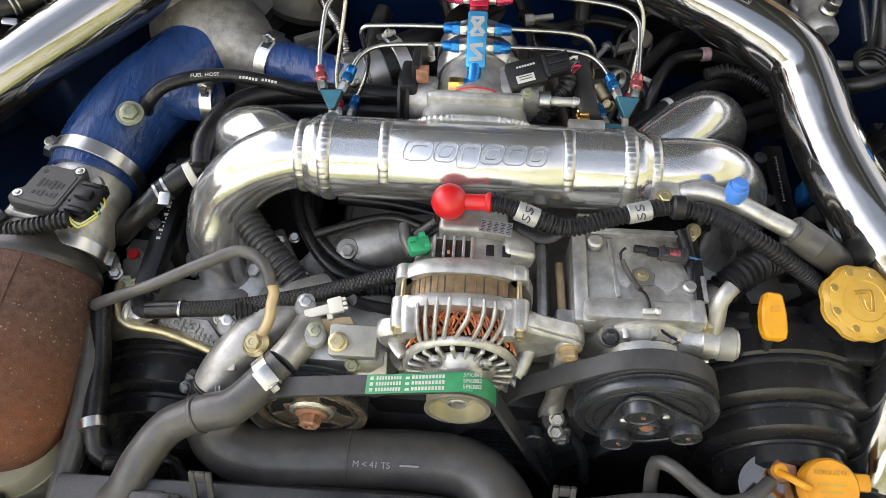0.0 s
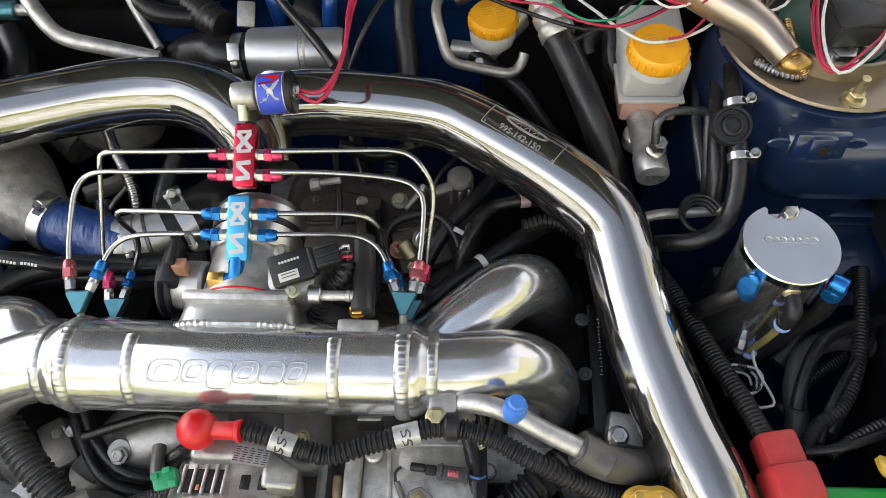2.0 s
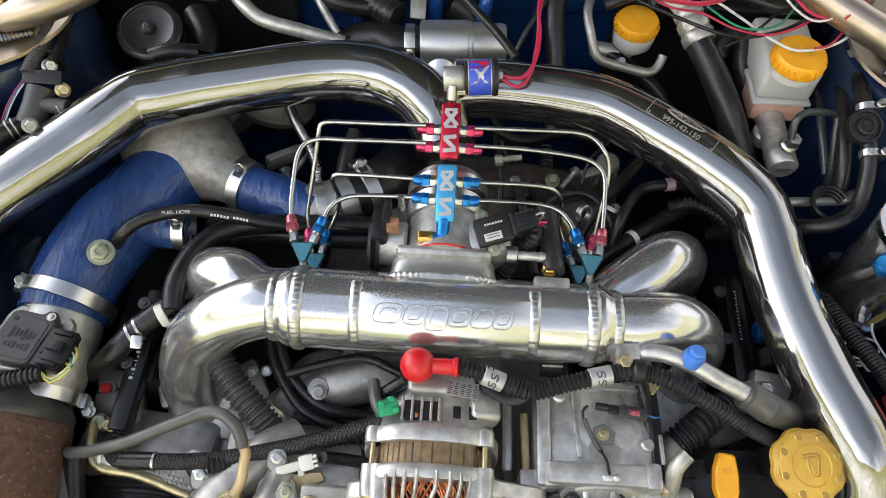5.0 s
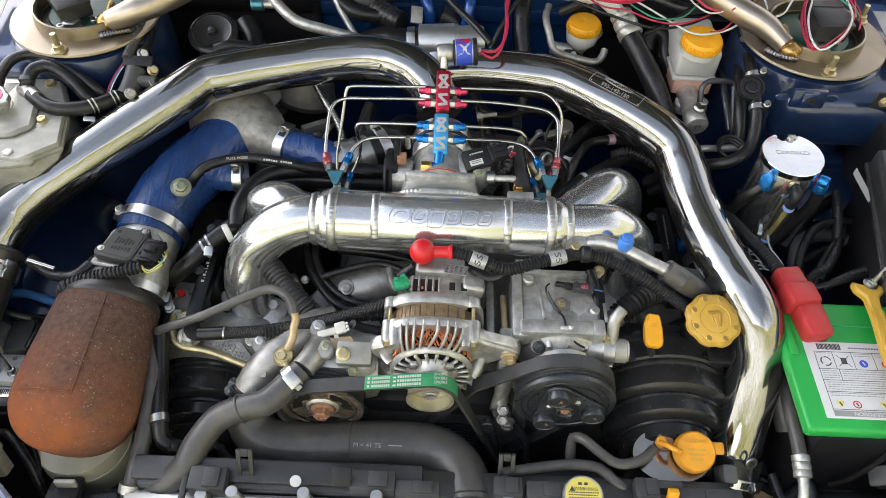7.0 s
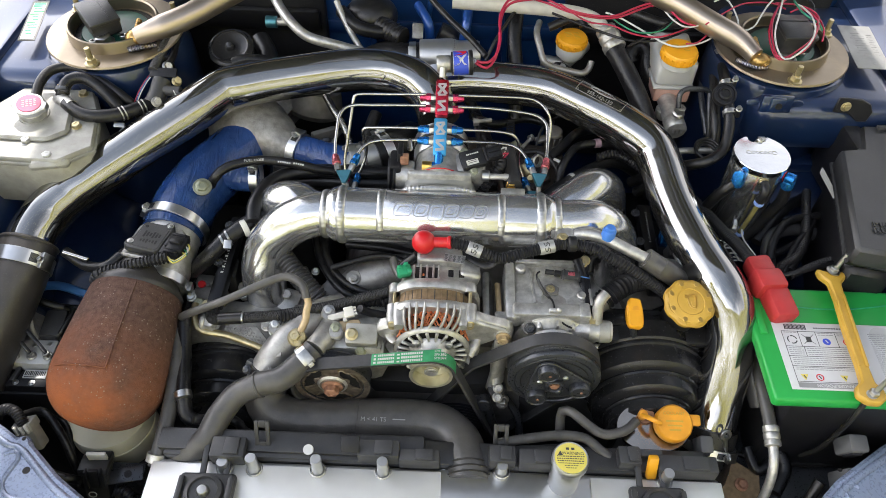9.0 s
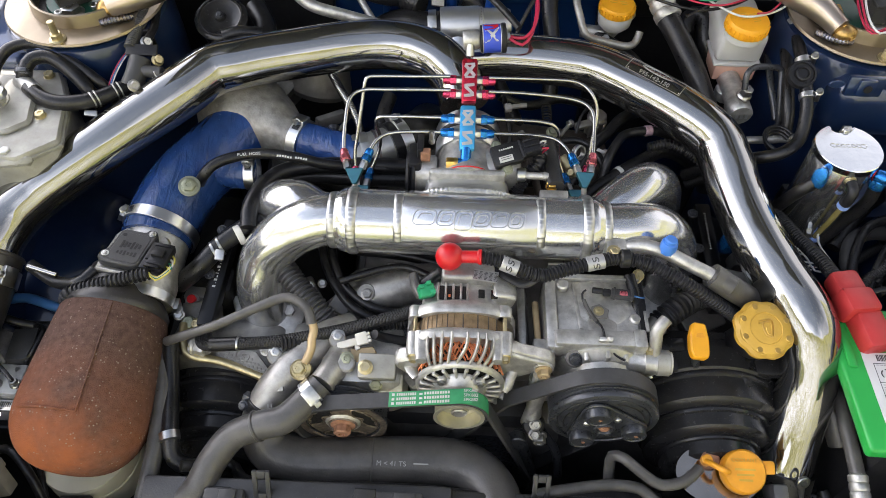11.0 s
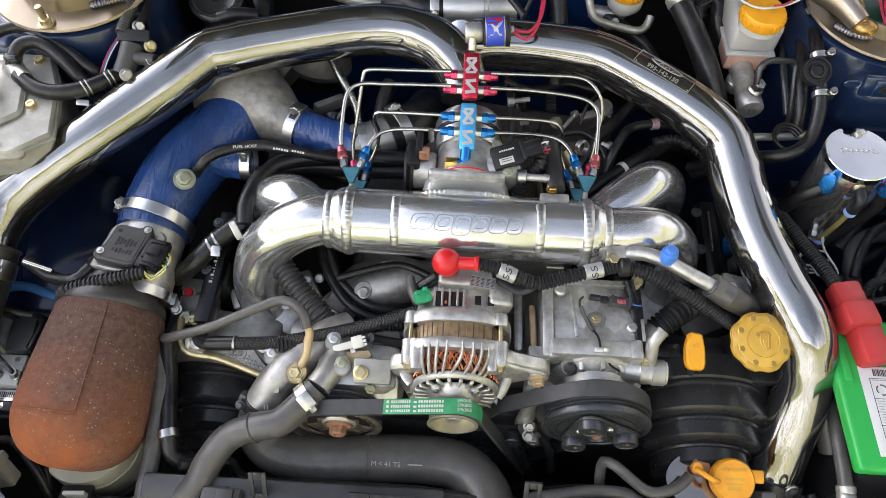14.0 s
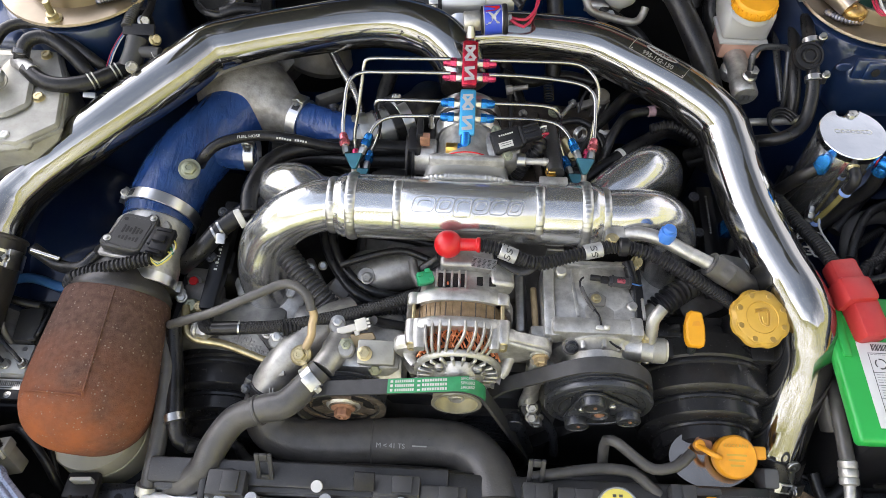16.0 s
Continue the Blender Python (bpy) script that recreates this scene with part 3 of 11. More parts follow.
# ---- the setting: ground, engine bay shell, open bonnet ----
bm = bmesh.new()
bmesh.ops.create_grid(bm, x_segments=24, y_segments=24, size=900)
solo("ground", bm, GRASS, "mown green grass around the parked car", "ground", kind="structure")
leafy = random.Random(11)
verts, faces = [], []
for k in range(52000):
    a = radians(leafy.uniform(-175, 20))
    crest = 5.6 + 0.7 * math.sin(3.1 * a) + 0.25 * math.sin(7.3 * a + 1)
    h = crest * (1 - leafy.random() ** 1.6) + 0.1
    r = 7.5 + leafy.uniform(-0.5, 0.5) - 0.9 * math.sin(math.pi * min(1, h / crest)) + 0.25 * math.sin(11 * a)
    c = Vector((r * math.cos(a), r * math.sin(a), h))
    u = Vector((leafy.gauss(0, 1), leafy.gauss(0, 1), leafy.gauss(0, 1))).normalized()
    w = u.orthogonal().normalized()
    q = leafy.uniform(0.04, 0.09)
    i = len(verts)
    verts += [tuple(c + u * q), tuple(c + w * q * 0.6), tuple(c - u * q), tuple(c - w * q * 0.6)]
    faces.append((i, i + 1, i + 2, i + 3))
me = bpy.data.meshes.new("hedge")
me.from_pydata(verts, [], faces)
me.materials.append(LEAF)
tagged(new("hedge", me), "tall sunlit yellow-green hedge in front of the car", "hedge", kind="stuff")
solo("undertray", block(1.62, 1.4, 0.02, pose(0, 0.48, 0.34), 0.004), DARK, "black undertray below the engine", "undertray", kind="structure")
bm = block(1.64, 0.02, 0.62, pose(0, 1.05, 0.34), 0.003)
fire = solo("firewall", bm, BULKBLUE, "dark blue painted steel firewall behind the engine", "firewall", kind="structure")
part("seam", block(1.3, 0.012, 0.03, pose(0, 1.037, 0.78), 0.005), BULKBLUE, fire)
for x in (-0.16, -0.06, 0.05, 0.12):
    part("brace_rib", block(0.012, 0.03, 0.2, pose(x, 1.03, 0.7, 0, 8 if x < 0 else -8, 0), 0.004), BULKBLUE, fire)
# added black sheets stand for the shadow and dark clutter before the firewall
sheet_l = thing("bulkhead_dark_sheet", (-0.42, 1.02, 0.5), "dark sheet standing for shadow and black clutter on the bulkhead", "insulation", "bulkhead mats")
part("mat", block(0.38, 0.02, 0.42, pose(-0.43, 1.024, 0.5), 0.008), PLASTIC, sheet_l)
part("dark_strip", block(0.36, 0.014, 0.05, pose(-0.43, 1.012, 0.8, 12), 0.006), PLASTIC, sheet_l)
sheet_r = thing("bulkhead_dark_sheet", (0.42, 1.02, 0.5), "dark sheet standing for shadow and black clutter on the bulkhead", "insulation", "bulkhead mats")
part("mat", block(0.5, 0.02, 0.42, pose(0.47, 1.024, 0.5), 0.008), PLASTIC, sheet_r)
part("dark_strip", block(0.44, 0.014, 0.05, pose(0.46, 1.012, 0.78, 12), 0.006), PLASTIC, sheet_r)
solo("cowl", block(1.5, 0.3, 0.05, pose(0, 1.21, 0.93, 8, 0, 0), 0.012), DUSTY, "black plastic cowl at the base of the windscreen", "cowl", kind="structure")
bn = solo("bonnet", block(1.36, 0.03, 1.1, pose(0, 1.29, 0.99, 33, 0, 0), 0.01), PAD, "raised bonnet with a dark lined underside", "bonnet", kind="structure")
for x in (-0.5, -0.17, 0.17, 0.5):
    part("brace", block(0.07, 0.03, 0.95, pose(x, 1.256, 1.0, 33, 0, 0), 0.012), BODY, bn)
for s, name in ((-1, "wall_west"), (1, "wall_east")):
    ap = solo(name, block(0.02, 1.05, 0.56, pose(s * 0.785, 0.52, 0.34), 0.004), BODY, "dark blue painted inner wing of the engine bay", "inner wing", kind="structure")
    part("rail", block(0.18, 1.2, 0.022, pose(s * 0.83, 0.6, 0.885, 0, s * -6, 0), 0.008), BODY, ap)
    part("tower_shelf", block(0.3, 0.34, 0.1, pose(s * 0.655, 0.875, 0.784), 0.03, 3), BODY, ap)
    part("inner_panel", block(0.02, 0.36, 0.34, pose(s * 0.575, 0.6, 0.5, 0, s * 25, 0), 0.006), BODY, ap)
    if s < 0:
        part("wing_bulge", ball(0.2, (-0.68, 0.57, 0.53), 64, (1.02, 1.1, 0.68)), BODY, ap)
    part("gutter", block(0.05, 1.0, 0.05, pose(s * 0.76, 0.55, 0.84), 0.015), BODY, ap)
solo("front_panel", block(1.5, 0.03, 0.3, pose(0, -0.06, 0.34), 0.006), DARK, "black painted front crossmember", "crossmember", kind="structure")
solo("bumper", block(1.6, 0.12, 0.3, pose(0, -0.16, 0.36), 0.03), BODY, "dark blue front bumper in front of the radiator", "bumper", kind="structure")


def strut_tower(c, s):
    t = thing("strut_tower", (c[0], c[1], 0.34), "blue strut tower with a bronze zinc ring and studs", "strut tower", "strut towers")
    x, y, z = c
    part("turret", lathe([(0.135, 0.0), (0.124, 0.34), (0.121, 0.5), (0.118, 0.535), (0.112, 0.552), (0.105, z - 0.344), (0.05, z - 0.342)], pose(x, y, 0.34), 48), BODY, t)
    part("plate", lathe([(0.066, z), (0.111, z), (0.1125, z + 0.002), (0.111, z + 0.005), (0.066, z + 0.005), (0.066, z)], pose(x, y, 0), 56), RING, t)
    part("collar", lathe([(0.068, z), (0.0765, z + 0.002), (0.0745, z + 0.02), (0.0735, z + 0.0235), (0.071, z + 0.0245), (0.0685, z + 0.022), (0.0675, z)], pose(x, y, 0), 56), RING, t)
    part("mount", lathe([(0.0, z + 0.006), (0.066, z + 0.004), (0.066, z - 0.001)], pose(x, y, 0), 32), DARK, t)
    part("insulator", lathe([(0.012, z), (0.058, z), (0.054, z + 0.008), (0.016, z + 0.011)], pose(x, y, 0), 32), DKGREEN, t, "dark green adjuster disc")
    part("centre_nut", hexhead(0.014, 0.014, pose(x - 0.004, y - 0.043, z + 0.007)), BOLT, t)
    for dx, dy in ((-0.02, -0.05), (0.024, -0.03)):
        part("nut", pipe_ring(0.0058, 0.003, 0.006, pose(x + dx, y + dy, z + 0.009), 18, 0.001), BOLT, t)
    for a in (-93, 26, 146):
        px_, py_ = x + 0.1 * math.cos(radians(a)), y + 0.1 * math.sin(radians(a))
        st = part("stud", rod(0.0045, 0.03, pose(px_, py_, z + 0.004), 12), GOLD, t)
        part("nut", hexhead(0.0082, 0.011, pose(px_, py_, z + 0.005), 1.4), GOLD, st)
    return t


TR, TL = (0.5705, 0.845, 0.9), (-0.5645, 0.822, 0.9)
strut_tower(TR, 1)
strut_tower(TL, -1)


def bead_line(pts, r=0.0042):
    return tube(pts, r, 8, 0.0014, rib=0.0007, pitch=0.0042)


def brace_bar(pts, foot, collar_bead, plate_bead):
    t = thing("strut_brace", foot, "heat-tinted tubular steel strut brace welded to its tower ring", "strut brace", "strut braces")
    part("bar", tube(pts, 0.0195, 24, swell=lambda t_: 0.72 + 0.28 * min(1.0, t_ / 0.16)), HEAT, t)
    part("weld_bead", bead_line(collar_bead), GOLDHEAT, t, "straw-coloured weld bead")
    part("weld_bead", bead_line(plate_bead), BLUEHEAT, t, "blued weld bead")
    part("weld_toe", ball(0.017, foot, 20, (1.0, 0.8, 0.7)), GOLDHEAT, t)
    return t


brace_bar([(0.505, 0.782, 0.925), (0.481, 0.813, 0.935), (0.439, 0.842, 0.945), (0.358, 0.891, 0.965), (0.218, 0.956, 0.985)], (0.514, 0.782, 0.918),
          [(0.516, 0.834, 0.925), (0.511, 0.799, 0.928), (0.511, 0.779, 0.925), (0.523, 0.77, 0.915)], [(0.481, 0.794, 0.91), (0.495, 0.78, 0.911), (0.509, 0.773, 0.911), (0.526, 0.772, 0.911)])
brace_bar([(-0.508, 0.773, 0.925), (-0.474, 0.783, 0.935), (-0.427, 0.808, 0.945), (-0.369, 0.854, 0.96), (-0.265, 0.934, 0.985)], (-0.515, 0.781, 0.918),
          [(-0.515, 0.813, 0.93), (-0.512, 0.787, 0.928), (-0.52, 0.778, 0.915)], [(-0.522, 0.756, 0.91), (-0.503, 0.763, 0.911), (-0.481, 0.775, 0.91)])


# ---- engine block below everything, its heads and valve covers near-black ----
def cover_drum(cover, s):
    """Moulded drum of the cam belt cover: stepped arcs, a flat shelf and raised webs."""
    tp = Vector((0.316, 0.33, 0.718)) if s > 0 else Vector((-0.321, 0.33, 0.65))
    c = tp - Vector((0, 0, 0.088))
    part("drum", lathe([(0.0, 0.075), (0.056, 0.075), (0.061, 0.071), (0.0615, 0.0555), (0.0645, 0.0545), (0.0655, 0.052), (0.0645, 0.0495), (0.0745, 0.047), (0.079, 0.043), (0.0795, 0.0275), (0.083, 0.0265), (0.084, 0.0235), (0.083, 0.021), (0.0925, 0.0185), (0.0965, 0.0145), (0.097, -0.012), (0.1005, -0.0135), (0.1015, -0.0165), (0.1005, -0.0195), (0.104, -0.022), (0.105, -0.05)], at(tuple(c), (0, -1, 0)), 72), COVER, cover, "glossy black moulded drum")
    if s > 0:
        part("shelf", block(0.21, 0.06, 0.014, pose(c.x + s * 0.01, c.y + 0.05, c.z + 0.078), 0.004), COVER, cover)
    for k, (dx, w) in enumerate(((-0.055, 0.035), (0.0, 0.03), (0.05, 0.04))):
        if s > 0:
            part("web", block(w, 0.02, 0.008, pose(c.x + dx, c.y + 0.055, c.z + 0.09), 0.002), COVER, cover)
    part("web", tube([(c.x + 0.03, c.y + 0.03, c.z + 0.093), (c.x + 0.032, c.y + 0.0, c.z + 0.087), (c.x + 0.045, c.y - 0.006, c.z + 0.08), (c.x + 0.075, c.y - 0.006, c.z + 0.055)], 0.0035, 8), COVER, cover)
    for a in (35, 145):
        part("lug", rod(0.008, 0.03, at((c.x + 0.094 * math.cos(radians(a)), c.y + 0.03, c.z + 0.094 * math.sin(radians(a))), (0, -1, 0)), 16, 0.002), COVER, cover)


eng = thing("engine_block", (0, 0.5, 0.36), "oily cast aluminium flat engine block with black timing covers", "engine")
part("crankcase", block(0.34, 0.42, 0.27, pose(0, 0.52, 0.36), 0.03), CAST_DARK, eng)
part("intake_deck", block(0.3, 0.3, 0.03, pose(0.0, 0.52, 0.63), 0.012), CAST_DARK, eng)
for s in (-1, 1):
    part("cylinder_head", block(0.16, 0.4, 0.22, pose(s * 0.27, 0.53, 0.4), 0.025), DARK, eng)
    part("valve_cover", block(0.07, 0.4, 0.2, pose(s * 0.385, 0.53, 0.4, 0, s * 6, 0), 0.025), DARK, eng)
    cover = part("timing_cover", block(0.3, 0.06, 0.24, pose(s * 0.27, 0.335, 0.39), 0.03, 3), DUSTY, eng, "dusty black ribbed timing cover")
    cover_drum(cover, s)
part("centre_cover", block(0.22, 0.05, 0.26, pose(0.0, 0.34, 0.38), 0.02), DUSTY, eng, "dusty black centre timing cover")
part("front_web", block(0.26, 0.05, 0.07, pose(-0.1, 0.4, 0.62), 0.015), CASTGREY, eng)
part("gearbox_bell", lathe([(0.16, 0), (0.17, 0.05), (0.15, 0.14)], at((0, 0.72, 0.5), (0, 1, 0)), 40), CAST_DARK, eng)


# ---- big polished pipes ----
def creased_pipe(pts, r, kinks, seg=64, step=0.002):
    """A bent pipe whose bends are softly dented on their inner side. kinks: place, way to the inner side, depth, width along the pipe."""
    line = glide(pts, step)
    n = len(line)
    runs = [0.0]
    for a, b in zip(line, line[1:]):
        runs.append(runs[-1] + (b - a).length)
    marks = []
    for place, way, deep, wide in kinks:
        i0 = min(range(n), key=lambda i: (line[i] - Vector(place)).length)
        marks.append((runs[i0], Vector(way).normalized(), deep, wide))
    bm = bmesh.new()
    rings, normal = [], None
    for i in range(n):
        tan = (line[min(i + 1, n - 1)] - line[max(i - 1, 0)]).normalized()
        normal = Vector((0, 0, 1)).cross(tan).normalized() if normal is None else (normal - tan * normal.dot(tan)).normalized()
        side = tan.cross(normal)
        ring = []
        for j in range(seg):
            d = math.cos(2 * math.pi * j / seg) * normal + math.sin(2 * math.pi * j / seg) * side
            k = r
            for s0, way, deep, wide in marks:
                q = (runs[i] - s0) / wide
                if abs(q) < 4:
                    w = max(0.0, d.dot(way)) ** 3
                    k -= deep * w * (math.exp(-((q - 0.7) * 0.8) ** 2) + 0.6 * math.exp(-((q + 1.0) * 0.8) ** 2)) * 0.6
            ring.append(bm.verts.new(line[i] + d * k))
        rings.append(ring)
    for u, w in zip(rings, rings[1:]):
        for j in range(seg):
            bm.faces.new((u[j], u[(j + 1) % seg], w[(j + 1) % seg], w[j]))
    bm.faces.new(rings[0][::-1])
    bm.faces.new(rings[-1])
    return bm


def big_pipe(name, pts, r, label, kinks=()):
    line = glide(pts)
    t = thing(name, min(line, key=lambda v: v.z), label, "pipe", "intercooler pipes")
    part("pipe", creased_pipe(pts, r, kinks), CHROME, t)
    return t


RA = 0.0355
big_pipe("intercooler_pipe", [(-0.63, 0.452, 0.747), (-0.628, 0.484, 0.757), (-0.613, 0.519, 0.769), (-0.587, 0.545, 0.783), (-0.555, 0.569, 0.798), (-0.485, 0.62, 0.826), (-0.419, 0.673, 0.848), (-0.387, 0.704, 0.857), (-0.363, 0.725, 0.862), (-0.333, 0.736, 0.864), (-0.28, 0.753, 0.866), (-0.171, 0.783, 0.867), (-0.109, 0.786, 0.867), (-0.062, 0.772, 0.864), (-0.035, 0.753, 0.855), (-0.018, 0.733, 0.84), (-0.01, 0.708, 0.83)], RA,
    "mirror-polished bent intercooler pipe running to the throttle body", (((-0.373, 0.717, 0.86), (0.55, -0.6, 0.3), 0.0022, 0.012), ((-0.1, 0.786, 0.867), (-0.1, -0.8, 0.2), 0.0016, 0.014), ((-0.2, 0.775, 0.867), (0.1, -0.8, 0.3), 0.001, 0.02)))
RB = 0.035
pipe_b = big_pipe("intercooler_pipe", [(-0.003, 0.786, 0.85), (0.051, 0.791, 0.85), (0.136, 0.783, 0.85), (0.184, 0.769, 0.849), (0.235, 0.738, 0.846), (0.29, 0.7, 0.84), (0.334, 0.659, 0.8305), (0.349, 0.621, 0.819),
    (0.358, 0.578, 0.806), (0.37, 0.529, 0.795), (0.391, 0.461, 0.785), (0.413, 0.404, 0.777), (0.424, 0.372, 0.752), (0.427, 0.342, 0.712), (0.419, 0.305, 0.668), (0.408, 0.264, 0.628), (0.402, 0.236, 0.596)], RB,
    "mirror-polished intercooler pipe sweeping round the engine bay", (((0.175, 0.772, 0.849), (-0.3, -0.8, 0.2), 0.0016, 0.012), ((0.335, 0.658, 0.83), (-0.85, -0.5, 0.25), 0.0022, 0.02), ((0.357, 0.585, 0.808), (-0.9, -0.15, 0.5), 0.0007, 0.024), ((0.366, 0.545, 0.798), (-0.9, -0.25, 0.5), 0.0007, 0.026)))


lower = thing("silicone_coupler", (0.4, 0.22, 0.55), "black rubber coupler on the lower end of the polished pipe", "hose")
part("sleeve", tube([(0.409, 0.268, 0.632), (0.402, 0.236, 0.596), (0.398, 0.215, 0.555), (0.398, 0.205, 0.5)], RB + 0.004, 32), RUBBER, lower)
clamp_band((0.4045, 0.247, 0.61), (-0.2, -0.65, -0.73), RB + 0.0046, 0.014, (0.5, -0.5, 0.5), lower)

# ---- intake plenum with its runners ----
def squircle(rx, rz, p=0.66, n=56):
    return [(rx * math.copysign(abs(math.cos(a)) ** p, math.cos(a)), rz * math.copysign(abs(math.sin(a)) ** p, math.sin(a))) for a in [2 * math.pi * i / n for i in range(n)]]


PY, PZ, PR = 0.502, 0.807, 0.041
man = thing("intake_manifold", (0, PY, 0.64), "polished aluminium intake manifold with welded plenum and curved runners", "intake manifold")
part("plenum", lathe([(PR - 0.004, -0.15), (PR, -0.149), (PR, 0.149), (PR - 0.004, 0.15)], at((0, PY, PZ), (1, 0, 0)), 64), POLISHED, man)
for s in (-1, 1):
    cone = part("end_cone", lathe([(PR - 0.001, 0.0), (PR + 0.0006, 0.002), (PR + 0.0004, 0.01), (PR - 0.002, 0.016), (0.0355, 0.022), (0.0345, 0.027), (0.034, 0.036)], at((s * 0.147, PY, PZ), (s, 0, 0)), 64), POLISHED, man)
    part("weld_bead", weld((s * 0.147, PY, PZ), (1, 0, 0), PR + 0.0004, 0.0042, 0.0056), BEAD, cone)
    part("weld_bead", weld((s * 0.172, PY, PZ), (1, 0, 0), 0.0348, 0.0036, 0.0056), BEAD, cone)
    part("weld_bead", weld((s * 0.0882, PY, PZ), (1, 0, 0), PR + 0.0006, 0.0036, 0.0058, (76, 166)), BEAD, man)
def round_plenum(x, a, lift=0.0):
    """A place on the plenum's skin: along it and round it, in degrees from straight ahead over the top."""
    return Vector((x, PY - (PR + lift) * math.cos(radians(a)), PZ + (PR + lift) * math.sin(radians(a))))


def wrapped_sheet(x0, x1, a0, a1, thick, n=28, inset=0.0012):
    """A thin sheet bent round the plenum, its edges rounded over."""
    bm = bmesh.new()
    rows_ = []
    for i in range(n + 1):
        a = a0 + (a1 - a0) * i / n
        edge = 0.35 if i in (0, n) else 1.0
        rows_.append([bm.verts.new(round_plenum(x, a, h)) for x, h in ((x0, -0.002), (x0, thick * 0.4), (x0 + inset, thick * edge), (x1 - inset, thick * edge), (x1, thick * 0.4), (x1, -0.002))])
    for u, w in zip(rows_, rows_[1:]):
        for j in range(5):
            bm.faces.new((u[j], u[j + 1], w[j + 1], w[j]))
    bm.faces.new(rows_[0][::-1])
    bm.faces.new(rows_[-1])
    return bm


plate = part("name_plate", wrapped_sheet(-0.0845, 0.0845, 13, 92, 0.0014), PLATE, man, "polished wrapped name plate with an engraved emblem")
# engraved emblem: a row of rounded outlines, the third dropping lower
for k, (cx, w_, drop_) in enumerate(((-0.0555, 0.0135, 0), (-0.029, 0.0105, 0), (-0.0075, 0.0105, 7), (0.015, 0.0105, 0), (0.037, 0.0105, 0), (0.0575, 0.0092, 0))):
    ring_ = [(math.copysign(abs(math.cos(a)) ** 0.55, math.cos(a)), math.copysign(abs(math.sin(a)) ** 0.55, math.sin(a))) for a in [2 * math.pi * i / 32 for i in range(32)]]
    for q_, r_ in ((1.0, 0.0007), (0.52, 0.0006)):
        pts_ = [round_plenum(cx + w_ * q_ * x + 0.0022 * y, 60 - drop_ * (y < 0) + 13.0 * q_ * y, 0.0015) for x, y in ring_]
        part("emblem_outline", tube(pts_, r_, 6, closed=True) if k % 2 or q_ == 1.0 else tube(pts_[2:19], r_, 6), ENGRAVE, plate)
RR = 0.034
part("runner", tube([(-0.16, PY, PZ), (-0.182, PY, PZ), (-0.212, 0.497, 0.799), (-0.239, 0.49, 0.783), (-0.265, 0.48, 0.752), (-0.275, 0.46, 0.71), (-0.27, 0.445, 0.66)], RR, 36), POLISHED, man)
part("runner", tube([(0.16, PY, PZ), (0.182, PY, PZ), (0.213, 0.506, 0.805), (0.243, 0.513, 0.795), (0.27, 0.518, 0.764), (0.283, 0.516, 0.717), (0.286, 0.514, 0.66)], RR, 36), POLISHED, man)
part("runner", tube([(-0.12, PY + 0.02, PZ - 0.015), (-0.193, 0.521, 0.79), (-0.228, 0.541, 0.79), (-0.259, 0.551, 0.772), (-0.276, 0.55, 0.73), (-0.29, 0.563, 0.66)], 0.0325, 32), POLISHED, man)
part("runner", tube([(0.13, 0.515, 0.755), (0.172, 0.543, 0.77), (0.21, 0.572, 0.785), (0.243, 0.598, 0.788), (0.267, 0.617, 0.765), (0.282, 0.632, 0.72), (0.295, 0.656, 0.66)], 0.0325, 32), POLISHED, man)
for p, d in (((-0.259, 0.422, 0.65), (0, -0.2, 1)), ((0.264, 0.486, 0.655), (0, -0.2, 1))):
    fl = part("head_flange", block(0.1, 0.08, 0.014, at(p, d), 0.005), CAST, man)
    for x, y in ((-0.038, 0.028), (0.038, -0.028), (-0.038, -0.028)):
        part("bolt", hexhead(0.007, 0.01, at(p, d) @ pose(x, y, 0.014)), BOLT, fl)
# neck to the throttle body
TA = Vector((0, 1, 0.1)).normalized()
neck = Vector((-0.004, 0.53, 0.813))
nm = at(neck, TA)
bm = bmesh.new()
hoops = []
for h_, hx, hy in ((-0.018, 0.06, 0.034), (-0.004, 0.0575, 0.0325), (0.004, 0.056, 0.0315), (0.014, 0.0545, 0.031), (0.022, 0.0535, 0.0305), (0.0235, 0.052, 0.0295)):
    hoops.append([bm.verts.new(nm @ Vector((x, y, h_))) for x, y in squircle(hx, hy, 0.5, 72)])
for u, w in zip(hoops, hoops[1:]):
    for i in range(72):
        bm.faces.new((u[i], u[(i + 1) % 72], w[(i + 1) % 72], w[i]))
bm.faces.new(hoops[-1])
bm.faces.new(hoops[0][::-1])
part("neck", bm, SATIN, man)
part("neck_weld", tube([nm @ Vector((x, y, -0.001)) for x, y in squircle(0.0578, 0.0326, 0.5, 240)], 0.0034, 8, rib=0.0005, pitch=0.0056, closed=True), BEAD, man)
part("pad", block(0.036, 0.014, 0.008, pose(0.106, 0.528, 0.836, 14), 0.002), CASTGREY, man)
part("pad_fitting", hexhead(0.007, 0.008, pose(*(0.104, 0.544, 0.838)), 1.1), BRASS, man, "brass hex fitting")
part("bracket", block(0.022, 0.004, 0.026, pose(0.115, PY - 0.035, PZ - 0.055), 0.001), BOLT, man)

